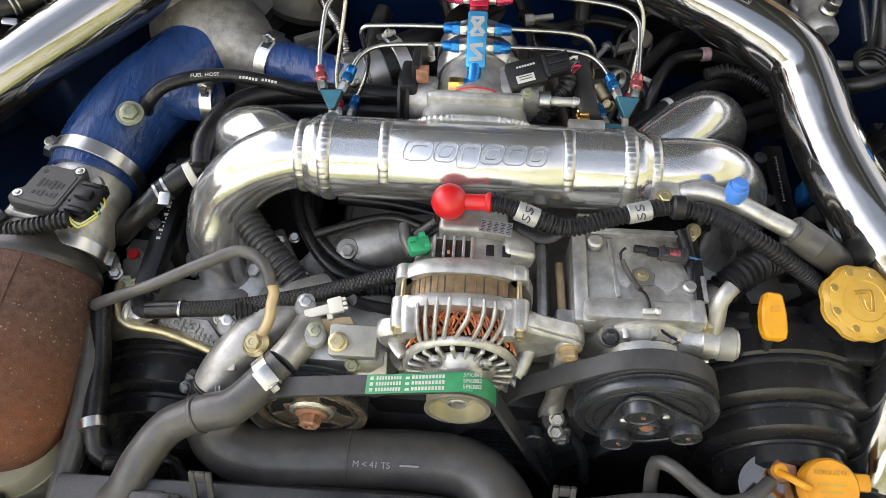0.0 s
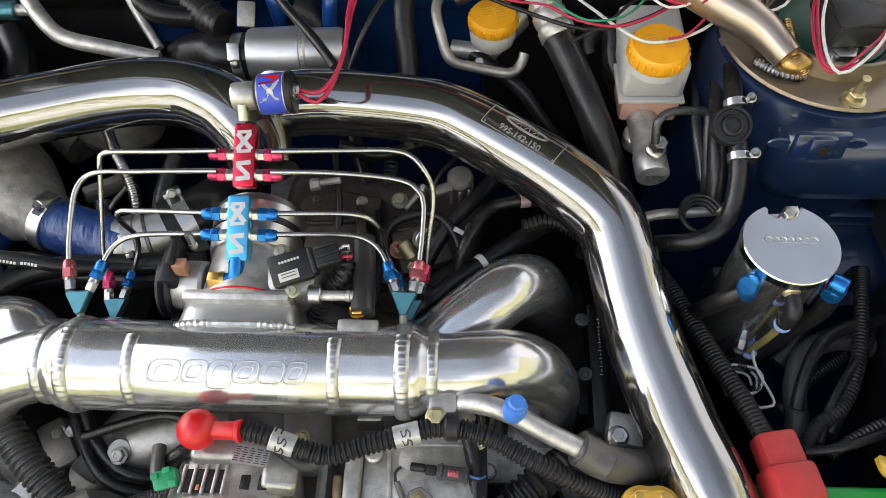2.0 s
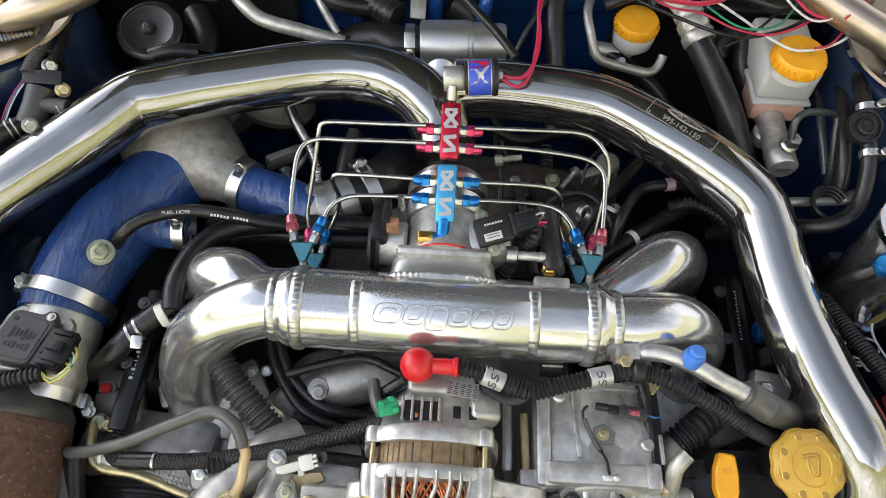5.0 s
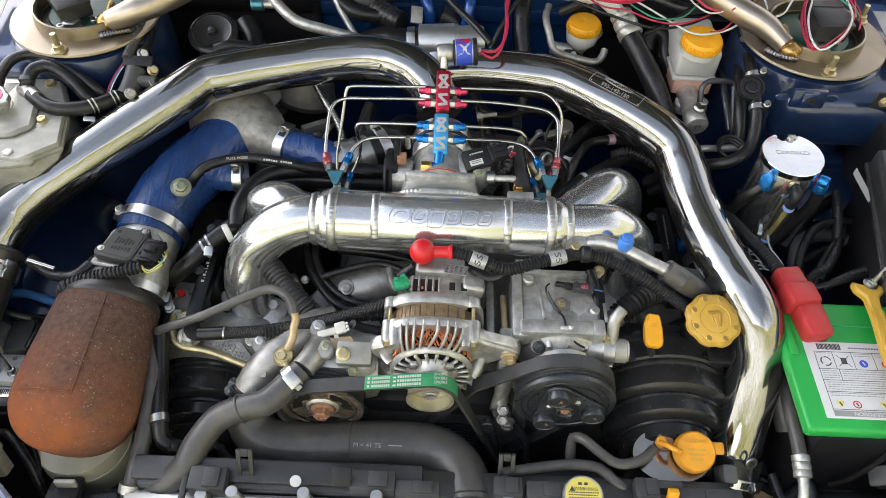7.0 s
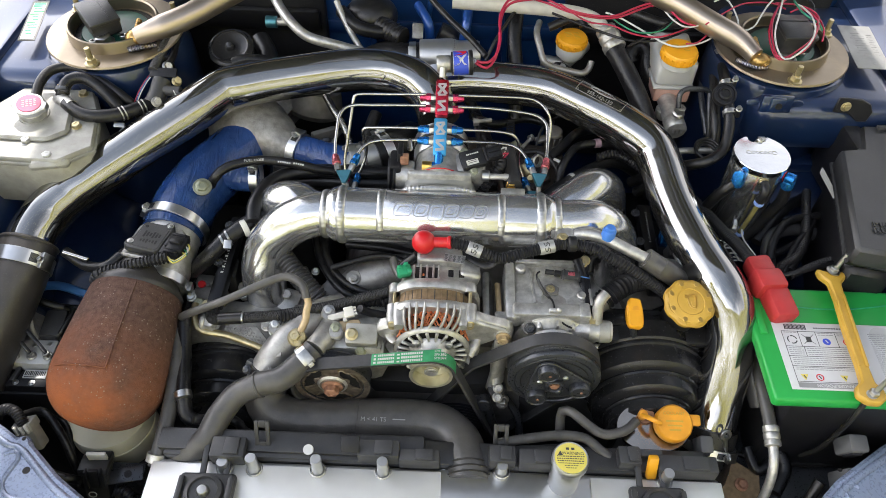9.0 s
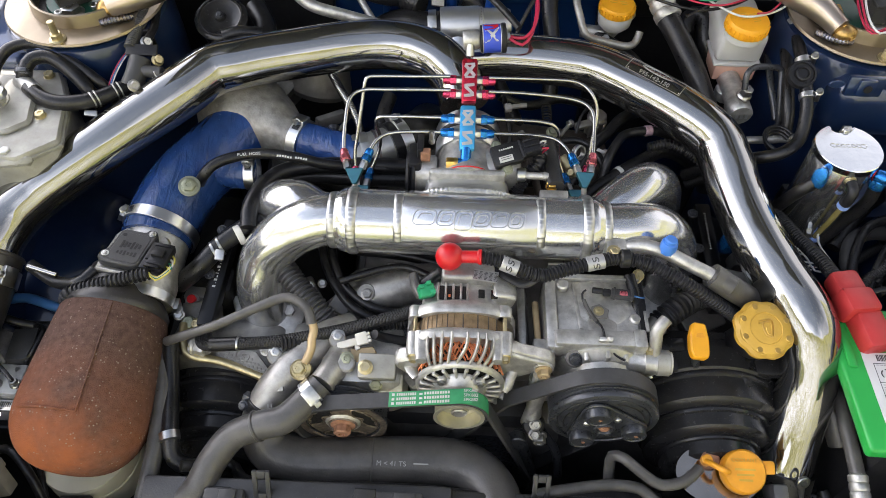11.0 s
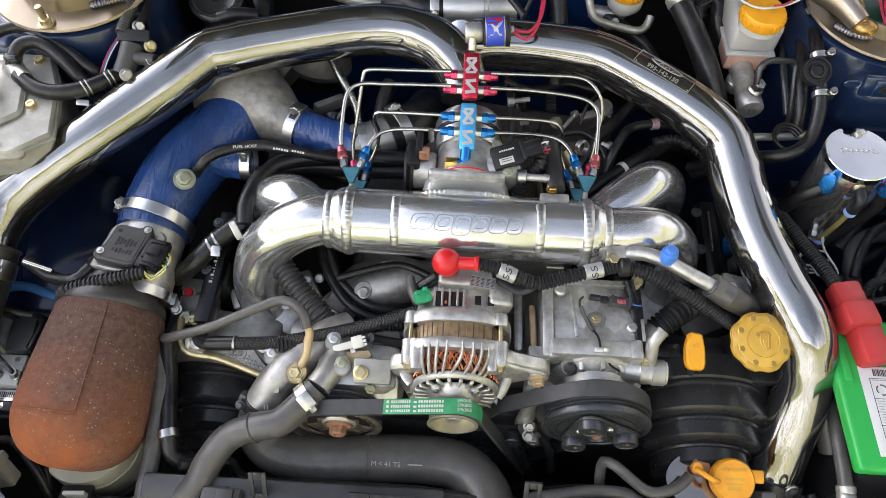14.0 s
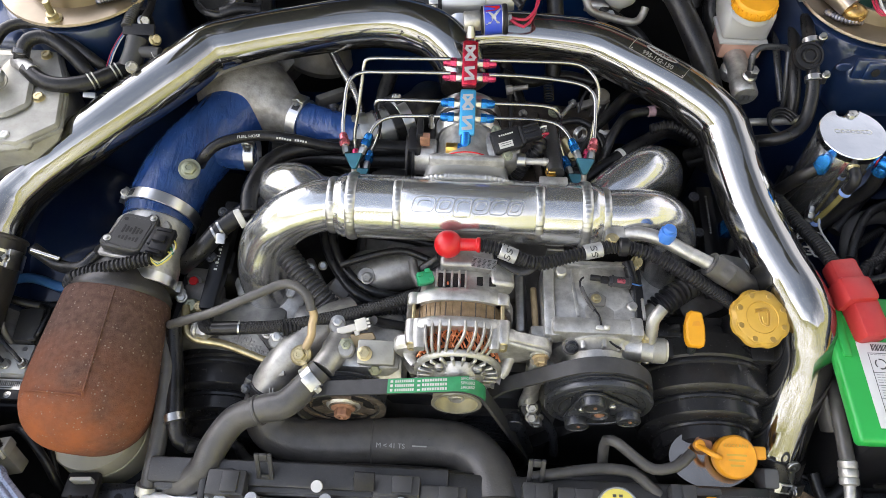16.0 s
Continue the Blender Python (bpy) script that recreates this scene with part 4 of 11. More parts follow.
# throttle body
tb = thing("throttle_body", tuple(neck + TA * 0.03), "grey cast throttle body with sensors and a clamped coupler", "throttle body")
m0 = at(neck + TA * 0.018, TA)
part("flange", block(0.098, 0.082, 0.012, m0, 0.008), CAST, tb)
body = part("housing", lathe([(0.043, 0.01), (0.041, 0.03), (0.039, 0.06), (0.042, 0.064), (0.042, 0.07)], m0, 40), CAST, tb)
part("coupler", lathe([(0.042, 0.06), (0.0435, 0.064), (0.0435, 0.108), (0.041, 0.112)], m0, 40), MACHINED, tb, "bright aluminium throttle coupler")
part("coupler_ring", pipe_ring(0.0445, 0.04, 0.008, m0 @ pose(0, 0, 0.082), 40), RUBBER, tb)
shaft = part("spindle_boss", rod(0.024, 0.034, m0 @ pose(-0.04, 0, 0.032, 0, -90, 0)), CAST, tb)
part("return_spring", tube([m0 @ (Vector((-0.062 - 0.0014 * k / 10, 0.02 * math.cos(k * 0.62), 0.032 + 0.02 * math.sin(k * 0.62)))) for k in range(60)], 0.0018, 6), STEEL, shaft)
part("quadrant", lathe([(0.0, 0), (0.03, 0), (0.031, 0.003), (0.027, 0.006), (0.031, 0.009), (0.03, 0.012), (0, 0.012)], m0 @ pose(-0.068, 0, 0.032, 0, -90, 0), 32), PLASTIC, tb, "black throttle cable quadrant")
part("stop_tab", block(0.0125, 0.01, 0.016, pose(-0.059, 0.578, 0.846), 0.001), RUST, tb)
part("cable_housing", add(block(0.018, 0.04, 0.06, pose(-0.073, 0.585, 0.79), 0.004), block(0.008, 0.03, 0.02, pose(-0.066, 0.59, 0.846), 0.002)), PLASTIC, tb, "black throttle sensor housing")
part("sensor_screw", hexhead(0.0035, 0.02, at((-0.052, 0.6, 0.855), (0, 0, 1)), 1.2), BOLT, tb)
part("coupler_clamp", pipe_ring(0.0448, 0.041, 0.016, m0 @ pose(0, 0, 0.088), 48, 0.001), MACHINED, tb, "wide bright clamp")
part("gasket", pipe_ring(0.0435, 0.03, 0.003, m0 @ pose(0, 0, 0.0105), 40, 0.001), RED, tb, "thin red gasket")
part("idle_housing", block(0.05, 0.05, 0.045, m0 @ pose(0.045, -0.01, 0.012), 0.01), CAST, tb)
part("hose_spigot", add(rod(0.0048, 0.034, at((0.066, 0.556, 0.845), (1, 0, 0)), 14), rod(0.0056, 0.004, at((0.093, 0.556, 0.845), (1, 0, 0)), 14)), CAST, tb)
part("spigot_collar", rod(0.009, 0.012, at((0.059, 0.557, 0.845), (1, 0, 0)), 14), BOLT, tb)
part("vent_nut", hexhead(0.0062, 0.009, at((0.046, 0.678, 0.85), (1, 0.12, 0.1)), 1.0), CAST_DARK, tb)
part("vent_spigot", rod(0.0034, 0.03, at((0.046, 0.679, 0.85), (1, 0.12, 0.1)), 14), CAST_DARK, tb)


# ---- alternator ----
AC = Vector((-0.005, 0.285, 0.742))
AX, AZ = AC.x, AC.z
alt = thing("alternator", (AX, 0.35, AZ - 0.066), "grey cast alternator with copper windings and a brown stator", "alternator")
ay = lambda y: at((AX, y, AZ), (0, -1, 0), (1, 0, 0))


def loft(sections, p=0.66, n=56, cx=0.0, cz=0.0):
    """A closed skin through rounded-square sections (y, half width, half height)."""
    bm = bmesh.new()
    rings = [[bm.verts.new((cx + x, y, cz + z)) for x, z in squircle(rx, rz, p, n)] for y, rx, rz in sections]
    for u, w in zip(rings, rings[1:]):
        for i in range(n):
            bm.faces.new((u[i], u[(i + 1) % n], w[(i + 1) % n], w[i]))
    bm.faces.new(rings[0])
    bm.faces.new(rings[-1][::-1])
    bmesh.ops.recalc_face_normals(bm, faces=bm.faces)
    return bm


part("stator", loft([(0.372, 0.06, 0.058), (0.371, 0.0605, 0.0585), (0.346, 0.0605, 0.0585), (0.345, 0.06, 0.058)], 0.8, 56, AX, AZ), LAMINATE, alt, "brown laminated stator ring")
for k in range(19):
    a = radians(33 + 6.3 * k)
    part("stator_seam", rod(0.0009, 0.022, at((AX + 0.06 * math.copysign(abs(math.cos(a)) ** 0.8, math.cos(a)), 0.37, AZ + 0.0582 * math.sin(a) ** 0.8), (0, -1, 0)), 6), (LAMINATE, GRIME)[k % 2], alt)
part("rear_flange", loft([(0.388, 0.058, 0.055), (0.387, 0.0645, 0.0615), (0.384, 0.0665, 0.063), (0.374, 0.0665, 0.063), (0.371, 0.065, 0.0615)], 0.68, 56, AX, AZ), CAST, alt)
rear = part("rear_housing", loft([(0.445, 0.03, 0.03), (0.442, 0.043, 0.044), (0.436, 0.05, 0.05), (0.41, 0.056, 0.054), (0.392, 0.0585, 0.056), (0.386, 0.0615, 0.058)], 0.72, 56, AX + 0.004, AZ), CAST, alt)
part("rear_cap", block(0.066, 0.028, 0.024, pose(AX + 0.006, 0.43, AZ + 0.04, -6), 0.005, 3), CASTGREY, rear)
for dx in (-0.03, -0.0208, -0.0115, -0.0025, 0.0055):
    part("vent_bar", block(0.0028, 0.026, 0.005, pose(AX + dx, 0.403, AZ + 0.0535, -8), 0.001), CAST, rear)
part("rear_step", block(0.03, 0.042, 0.02, pose(AX + 0.046, 0.415, AZ + 0.036, -10, 16, 0), 0.005, 3), CAST, rear)
for k, (x, w) in enumerate(((-0.0254, 0.006), (-0.0162, 0.006), (-0.007, 0.006), (0.0015, 0.0045), (0.0225, 0.0075), (0.038, 0.008))):
    part("vent_slot", block(w, 0.02 if k < 4 else 0.012, 0.004, pose(AX + x, 0.402, AZ + 0.0525, -8), 0.0006), DARK, rear, "dark open vent")
part("vent_copper", block(0.004, 0.006, 0.003, pose(AX - 0.0162, 0.396, AZ + 0.0545, -8), 0.001), COPPER, rear)
lab = part("label", block(0.03, 0.017, 0.0008, pose(AX + 0.027, 0.422, AZ + 0.0645, -6, 0, -8), 0), SLEEVE, alt, "silver rating label with small print")
bars([(-0.0125 + 0.0062 * c_, 0.006 - 0.002 * k, 0.0048 - 0.0012 * ((k + c_) % 3), 0.0007) for k in range(7) for c_ in range(5)], pose(AX + 0.027, 0.4215, AZ + 0.0653, -6, 0, -8), PRINT, lab, "small_print")
# windings behind the slats
part("winding", lathe([(0.02, 0), (0.047, 0.0), (0.05, 0.006), (0.049, 0.028), (0.03, 0.032)], ay(0.342), 40), DARK, alt)
wind = random.Random(5)
for k in range(46):
    a = radians(28 + 124 * k / 45)
    sw_ = wind.choice((-1, 1)) * (0.1 + 0.12 * wind.random())
    p = [Vector((AX + (0.0515 + 0.0022 * math.sin(i * 2.1 + k)) * math.cos(a + sw_ * (i - 1.5) / 1.5), 0.342 - i * 0.0095, AZ + (0.0515 + 0.0022 * math.sin(i * 2.1 + k)) * math.sin(a + sw_ * (i - 1.5) / 1.5))) for i in range(4)]
    part("winding_wire", tube(p, 0.0012, 5), COPPER, alt, "orange copper winding wire")
front = part("front_ring", loft([(0.351, 0.061, 0.058), (0.349, 0.0655, 0.0625), (0.346, 0.067, 0.064), (0.339, 0.067, 0.064), (0.336, 0.0655, 0.062), (0.3355, 0.056, 0.053)], 0.68, 56, AX, AZ), CAST, alt)


def alt_arc(rows_, a):
    out = []
    for q, y, tw in rows_:
        c, s_ = math.cos(radians(a + tw)), math.sin(radians(a + tw))
        out.append(Vector((AX + q * 0.066 * math.copysign(abs(c) ** 0.75, c), y, AZ + q * 0.064 * math.copysign(abs(s_) ** 0.75, s_))))
    return out


for k in range(9):
    part("slat", tube(alt_arc(((0.965, 0.342, 0), (0.975, 0.334, 0), (0.945, 0.323, 1), (0.87, 0.314, 3), (0.79, 0.309, 5)), 53 + 8.6 * k), 0.0026, 8, 0.003, flat=(0.8, 1.5)), CAST, front)
for k in range(11):
    part("side_fin", tube(alt_arc(((0.95, 0.345, 0), (0.97, 0.331, -3), (0.88, 0.316, -7), (0.78, 0.307, -11)), 176 + 19 * k), 0.0062, 8, 0.005, flat=(1.1, 0.42)), CAST, front)
# corner columns with the clamp bolts
for dx, dz in ((-0.0555, 0.041), (0.0505, 0.0475), (-0.05, -0.046), (0.05, -0.046)):
    ear = part("ear", loft([(0.35, 0.0095, 0.009), (0.33, 0.009, 0.009), (0.322, 0.008, 0.008), (0.32, 0.007, 0.007)], 0.8, 20, AX + dx, AZ + dz), CAST, front)
    part("bolt", hexhead(0.0052, 0.008, at((AX + dx, 0.3215, AZ + dz), (0, -1, 0))), GOLD, ear)
    part("through_bolt", rod(0.0026, 0.03, at((AX + dx, 0.376, AZ + dz + 0.002), (0, -1, 0)), 10), GOLD, ear)
    part("rear_ear", loft([(0.387, 0.008, 0.008), (0.385, 0.009, 0.009), (0.373, 0.009, 0.009), (0.371, 0.008, 0.008)], 0.8, 20, AX + dx, AZ + dz), CAST, front)
for dx, dz, w in ((-0.046, 0.05, 0.016), (0.041, 0.054, 0.014)):
    part("corner_web", loft([(0.349, w * 0.6, 0.008), (0.33, w * 0.6, 0.007), (0.312, w * 0.4, 0.006)], 0.8, 20, AX + dx, AZ + dz - 0.004), CAST, front)
part("front_lip", lathe([(0.045, 0), (0.0515, 0.0), (0.0532, 0.002), (0.0528, 0.005), (0.0508, 0.0075), (0.048, 0.0082), (0.046, 0.006), (0.045, 0)], ay(0.312), 56), CAST, alt)
part("inner_shade", lathe([(0.02, 0), (0.05, 0.0), (0.046, 0.002), (0.02, 0.002), (0.02, 0)], ay(0.309), 40), DARK, alt)
for k in range(22):
    a = 360 / 22 * k
    part("spoke", slab([(0.027 * math.cos(radians(a - 3.0)), 0.027 * math.sin(radians(a - 3.0))), (0.049 * math.cos(radians(a - 2.2)), 0.049 * math.sin(radians(a - 3.0))), (0.049 * math.cos(radians(a + 3.0)), 0.049 * math.sin(radians(a + 3.0))), (0.027 * math.cos(radians(a + 3.0)), 0.027 * math.sin(radians(a + 3.0)))], 0.005, ay(0.3045), 0.0012), CAST, front)
part("nose", lathe([(0.034, 0), (0.0335, 0.003), (0.03, 0.006), (0.028, 0.012), (0.024, 0.015), (0.02, 0.018), (0.01, 0.018)], ay(0.305), 40), CAST, alt)
for a in (50, 128, 235, 305):
    part("screw_boss", rod(0.0054, 0.006, at((AX + 0.036 * math.cos(radians(a)), 0.3015, AZ + 0.036 * math.sin(radians(a))), (0, -1, 0)), 16, 0.001), CAST, front)
    part("screw", hexhead(0.0038, 0.003, at((AX + 0.036 * math.cos(radians(a)), 0.2955, AZ + 0.036 * math.sin(radians(a))), (0, -1, 0)), 1.3), BOLT, front)
arm = part("mount_arm", slab([(0.04, 0.05), (0.058, 0.054), (0.07, 0.046), (0.1, 0.036), (0.109, 0.03), (0.113, 0.02), (0.11, 0.009), (0.1, 0.004), (0.09, 0.004), (0.05, -0.025)], 0.018, ay(0.343), 0.003), CAST, alt)
part("arm_rib", tube([(AX + 0.056, 0.324, AZ + 0.05), (AX + 0.08, 0.323, AZ + 0.04), (AX + 0.1, 0.323, AZ + 0.033)], 0.003, 8), CAST, arm)
part("arm_boss", rod(0.0125, 0.004, at((AX + 0.098, 0.3255, AZ + 0.019), (0, -1, 0)), 24, 0.001), CAST, arm)
part("mount_bolt", hexhead(0.0078, 0.01, at((AX + 0.098, 0.322, AZ + 0.019), (0, -1, 0)), 1.3), TAN, arm, "tan plated mounting bolt")
part("mount_arm", slab([(-0.045, 0.04), (-0.066, 0.034), (-0.078, 0.028), (-0.078, 0.012), (-0.05, -0.02)], 0.02, ay(0.34), 0.004), CAST, alt)
plug = part("plug", block(0.02, 0.016, 0.016, at((-0.051, 0.405, 0.79), (0.2, -0.3, 1), (1, 0.3, 0)), 0.003), GREENCONN, alt, "green plastic connector")
for dx, dy in ((-0.007, 0.004), (0.006, -0.004), (0.003, 0.007)):
    part("plug_rib", block(0.006, 0.005, 0.02, at((-0.051, 0.405, 0.79), (0.2, -0.3, 1), (1, 0.3, 0)) @ pose(dx, dy, 0), 0.001), GREENCONN, plug)
part("plug_boot", tube([(-0.055, 0.399, 0.79), (-0.062, 0.412, 0.79), (-0.067, 0.434, 0.785)], 0.0062, 12), HOSE, plug, "grey rubber boot")


def ribbed(r, w, inner, grooves=5, depth=0.0022):
    """Profile of a ribbed belt pulley."""
    prof = [(inner, 0), (r + 0.0012, 0), (r + 0.0012, 0.0018)]
    g = (w - 0.004) / grooves
    for k in range(grooves):
        z0 = 0.002 + k * g
        prof += [(r, z0), (r - depth, z0 + g * 0.5), (r, z0 + g)]
    return prof + [(r + 0.0012, w - 0.0018), (r + 0.0012, w), (inner, w), (inner, 0)]


pul = part("pulley", add(lathe(ribbed(0.0285, 0.022, 0.0255), ay(0.287), 48), lathe([(0.026, 0.004), (0.024, 0.006), (0.012, 0.007), (0.011, 0.014), (0.008, 0.014), (0, 0.013)], ay(0.287), 48)), CUP, alt, "cream-plated ribbed pulley")
part("pulley_nut", lathe([(0.0095, 0), (0.0095, 0.004), (0.0082, 0.005), (0.0078, 0.0035), (0.006, 0.0035), (0.0058, 0.006), (0.0, 0.0062)], ay(0.275), 24), CAST, pul)


# ---- air-conditioning compressor ----
CC = Vector((0.163, 0.285, 0.724))
CX, CZ = CC.x, CC.z
cmp_ = thing("compressor", (CX, 0.4, CZ - 0.07), "grey cast air-conditioning compressor with black clutch pulley", "compressor")
cy = lambda y: at((CX + 0.003, y + 0.013, CZ), (0, -1, 0), (1, 0, 0))
part("body", lathe([(0.03, 0), (0.046, 0.004), (0.05, 0.02), (0.051, 0.085), (0.056, 0.1), (0.056, 0.115), (0.045, 0.125)], cy(0.445), 40), CAST, cmp_)
bx = part("bracket", block(0.104, 0.09, 0.05, pose(CX + 0.0, 0.408, CZ - 0.004, -3, 0, 0), 0.006), CAST, cmp_, "dull cast mounting bracket")
part("bracket_edge", block(0.106, 0.007, 0.012, pose(CX + 0.003, 0.449, CZ + 0.042), 0.002), CAST, bx)
part("bracket_lip", block(0.1, 0.003, 0.004, pose(CX + 0.003, 0.444, CZ + 0.053), 0.001), CAST, bx)
part("bracket_hump", lathe([(0.0, 0.006), (0.02, 0.006), (0.032, 0.003), (0.044, -0.002)], pose(CX + 0.006, 0.405, CZ + 0.044) @ Matrix.Diagonal((1.0, 0.85, 1, 1)), 32), CAST, bx)
part("bracket_rib", block(0.004, 0.07, 0.004, pose(CX - 0.026, 0.408, CZ + 0.045, -3, 0, 4), 0.0012), CAST, bx)
part("screw_tab", slab([(-0.012, -0.009), (0.01, -0.009), (0.013, 0.004), (0.002, 0.012), (-0.008, 0.008)], 0.0025, pose(CX - 0.001, 0.396, CZ + 0.0505), 0.0006), CAST_DARK, bx)
part("screw", hexhead(0.0044, 0.004, pose(CX - 0.001, 0.397, CZ + 0.053), 1.5), GOLD, bx)
part("corner_boss", rod(0.008, 0.01, pose(CX - 0.042, 0.436, CZ + 0.044), 18, 0.002), CAST, bx)
part("corner_boss", rod(0.007, 0.01, pose(CX + 0.044, 0.39, CZ + 0.042), 18, 0.002), CAST, bx)
# left side web with a slot and a tan rod behind it
web = part("side_web", block(0.015, 0.1, 0.07, pose(CX - 0.059, 0.397, CZ - 0.016, 2, 0, 0), 0.004), CAST, cmp_)
part("web_foot", block(0.028, 0.02, 0.024, pose(CX - 0.068, 0.352, CZ + 0.02), 0.004), CAST, web)
part("web_back", block(0.012, 0.09, 0.05, pose(CX - 0.083, 0.41, CZ - 0.03, 0, -10, 0), 0.005), CAST, web)
part("slide_rod", rod(0.0042, 0.06, at((CX - 0.073, 0.362, CZ + 0.026), (-0.04, 1, 0.05)), 12), TAN, web, "tan plated rod in the slot")
lug = part("front_bar", block(0.106, 0.022, 0.03, pose(CX - 0.004, 0.356, CZ + 0.03), 0.004), CAST, cmp_, "machined front bar")
part("bar_cheek", block(0.014, 0.026, 0.024, pose(CX - 0.052, 0.356, CZ + 0.03), 0.004), CAST, lug)
part("bar_cheek", block(0.016, 0.026, 0.03, pose(CX + 0.044, 0.356, CZ + 0.032), 0.004), CAST, lug)
part("bolt", hexhead(0.0062, 0.008, at((CX + 0.053, 0.349, CZ + 0.048), (0.85, -0.3, 0.3))), GOLD, lug)
neck_ = part("front_neck", lathe([(0.053, 0), (0.053, 0.01), (0.044, 0.02), (0.04, 0.03)], cy(0.341), 40), CAST, cmp_)
for a, w in ((62, 0.006), (88, 0.005), (116, 0.006), (136, 0.005)):
    part("neck_rib", block(w, 0.022, 0.01, at((CX + 0.003 + 0.05 * math.cos(radians(a)), 0.342, CZ + 0.05 * math.sin(radians(a))), (math.cos(radians(a)), 0, math.sin(radians(a))), (math.sin(radians(a)), 0, -math.cos(radians(a)))) @ pose(0, 0, -0.006), 0.002), CAST, neck_)
part("bolt_boss", rod(0.011, 0.008, at((CX - 0.032, 0.342, CZ + 0.034), (-0.1, -0.7, 0.7)), 20, 0.002), CAST_DARK, neck_)
part("bolt", hexhead(0.0066, 0.008, at((CX - 0.032, 0.337, CZ + 0.039), (-0.1, -0.7, 0.7)), 1.2), BLACKSTEEL, neck_)
port = part("port", lathe([(0.0, -0.004), (0.012, -0.002), (0.0138, 0.006), (0.0138, 0.018), (0.0154, 0.02), (0.0146, 0.034), (0.015, 0.036), (0.015, 0.048), (0.0132, 0.052), (0, 0.052)], at((CX + 0.032, 0.342, CZ + 0.03), (1, -0.06, 0.08)), 28), CAST, cmp_)
part("port_sleeve", pipe_ring(0.0156, 0.0137, 0.016, at((CX + 0.0655, 0.34, CZ + 0.0325), (1, -0.06, 0.08)), 28), TANKGREY, port, "pale worn metal sleeve")
part("port_foot", block(0.032, 0.02, 0.014, pose(CX + 0.05, 0.345, CZ + 0.006), 0.004), CAST, port)
part("elbow", tube([(CX + 0.062, 0.342, CZ + 0.035), (CX + 0.0615, 0.352, CZ + 0.055), (CX + 0.062, 0.362, CZ + 0.07), (CX + 0.072, 0.373, CZ + 0.078)], 0.0076, 16), CASTGREY, port, "pale grey elbow pipe")
# black hose bracket strip beside the bracket
strip = part("strip", slab([(-0.006, 0.0), (0.005, 0.0), (0.007, 0.06), (0.006, 0.105), (-0.006, 0.105), (-0.003, 0.06)], 0.004, pose(CX + 0.052, 0.352, CZ + 0.047), 0.001), PLASTIC, cmp_, "black steel hose bracket")
part("bolt", hexhead(0.005, 0.006, pose(CX + 0.0515, 0.448, CZ + 0.051)), GOLD, strip)
part("pale_tab", block(0.004, 0.03, 0.003, pose(CX + 0.056, 0.385, CZ + 0.051), 0.001), CAST, strip)
# wiring connector and its lead
sm_ = pose(CX + 0.022, 0.418, CZ + 0.056, 0, 0, -6) @ Matrix.Diagonal((0.82, 0.74, 0.8, 1))
sw = part("connector", block(0.034, 0.015, 0.012, sm_ @ pose(0.008, 0, 0), 0.002), GRAPHITE, cmp_, "dark grey wiring connector")
part("connector_neck", block(0.012, 0.011, 0.009, sm_ @ pose(-0.015, 0.001, 0.001), 0.002), PLASTIC, sw)
part("connector_boot", rod(0.0052, 0.016, sm_ @ pose(-0.021, 0.002, 0.006, 0, -90, 0), 12, 0.001), PLASTIC, sw)
for k, x in enumerate((-0.004, 0.022)):
    part("connector_rib", block(0.0035, 0.017, 0.0135, sm_ @ pose(x, 0, 0), 0.001), GRAPHITE, sw)
part("connector_clip", block(0.012, 0.008, 0.006, sm_ @ pose(0.009, -0.002, 0.0085), 0.0015), PINKANO, sw, "faded pink clip")
part("lead", tube([(CX - 0.016, 0.422, CZ + 0.061), (CX - 0.021, 0.416, CZ + 0.061), (CX - 0.018, 0.404, CZ + 0.055), (CX - 0.008, 0.385, CZ + 0.055), (CX - 0.002, 0.37, CZ + 0.062), (CX + 0.0, 0.36, CZ + 0.0625), (CX + 0.004, 0.349, CZ + 0.055), (CX + 0.014, 0.338, CZ + 0.05), (CX + 0.024, 0.33, CZ + 0.052)], 0.0014, 8), PLASTIC, sw)
part("lead_sleeve", tube([(CX - 0.0195, 0.41, CZ + 0.0585), (CX - 0.015, 0.4, CZ + 0.055), (CX - 0.008, 0.385, CZ + 0.055), (CX - 0.005, 0.378, CZ + 0.058)], 0.0026, 8), HOSE, sw)
part("lead_clip", add(block(0.014, 0.006, 0.007, pose(CX + 0.0, 0.352, CZ + 0.06, 20), 0.002), ball(0.0042, (CX + 0.006, 0.35, CZ + 0.066), 12)), CAST, lug)
part("blue_lead", tube([sm_ @ Vector((0.026, 0, 0.006)), sm_ @ Vector((0.036, -0.002, 0.007)), sm_ @ Vector((0.042, 0.004, 0.0))], 0.0011, 6), WIREBLUE, sw)
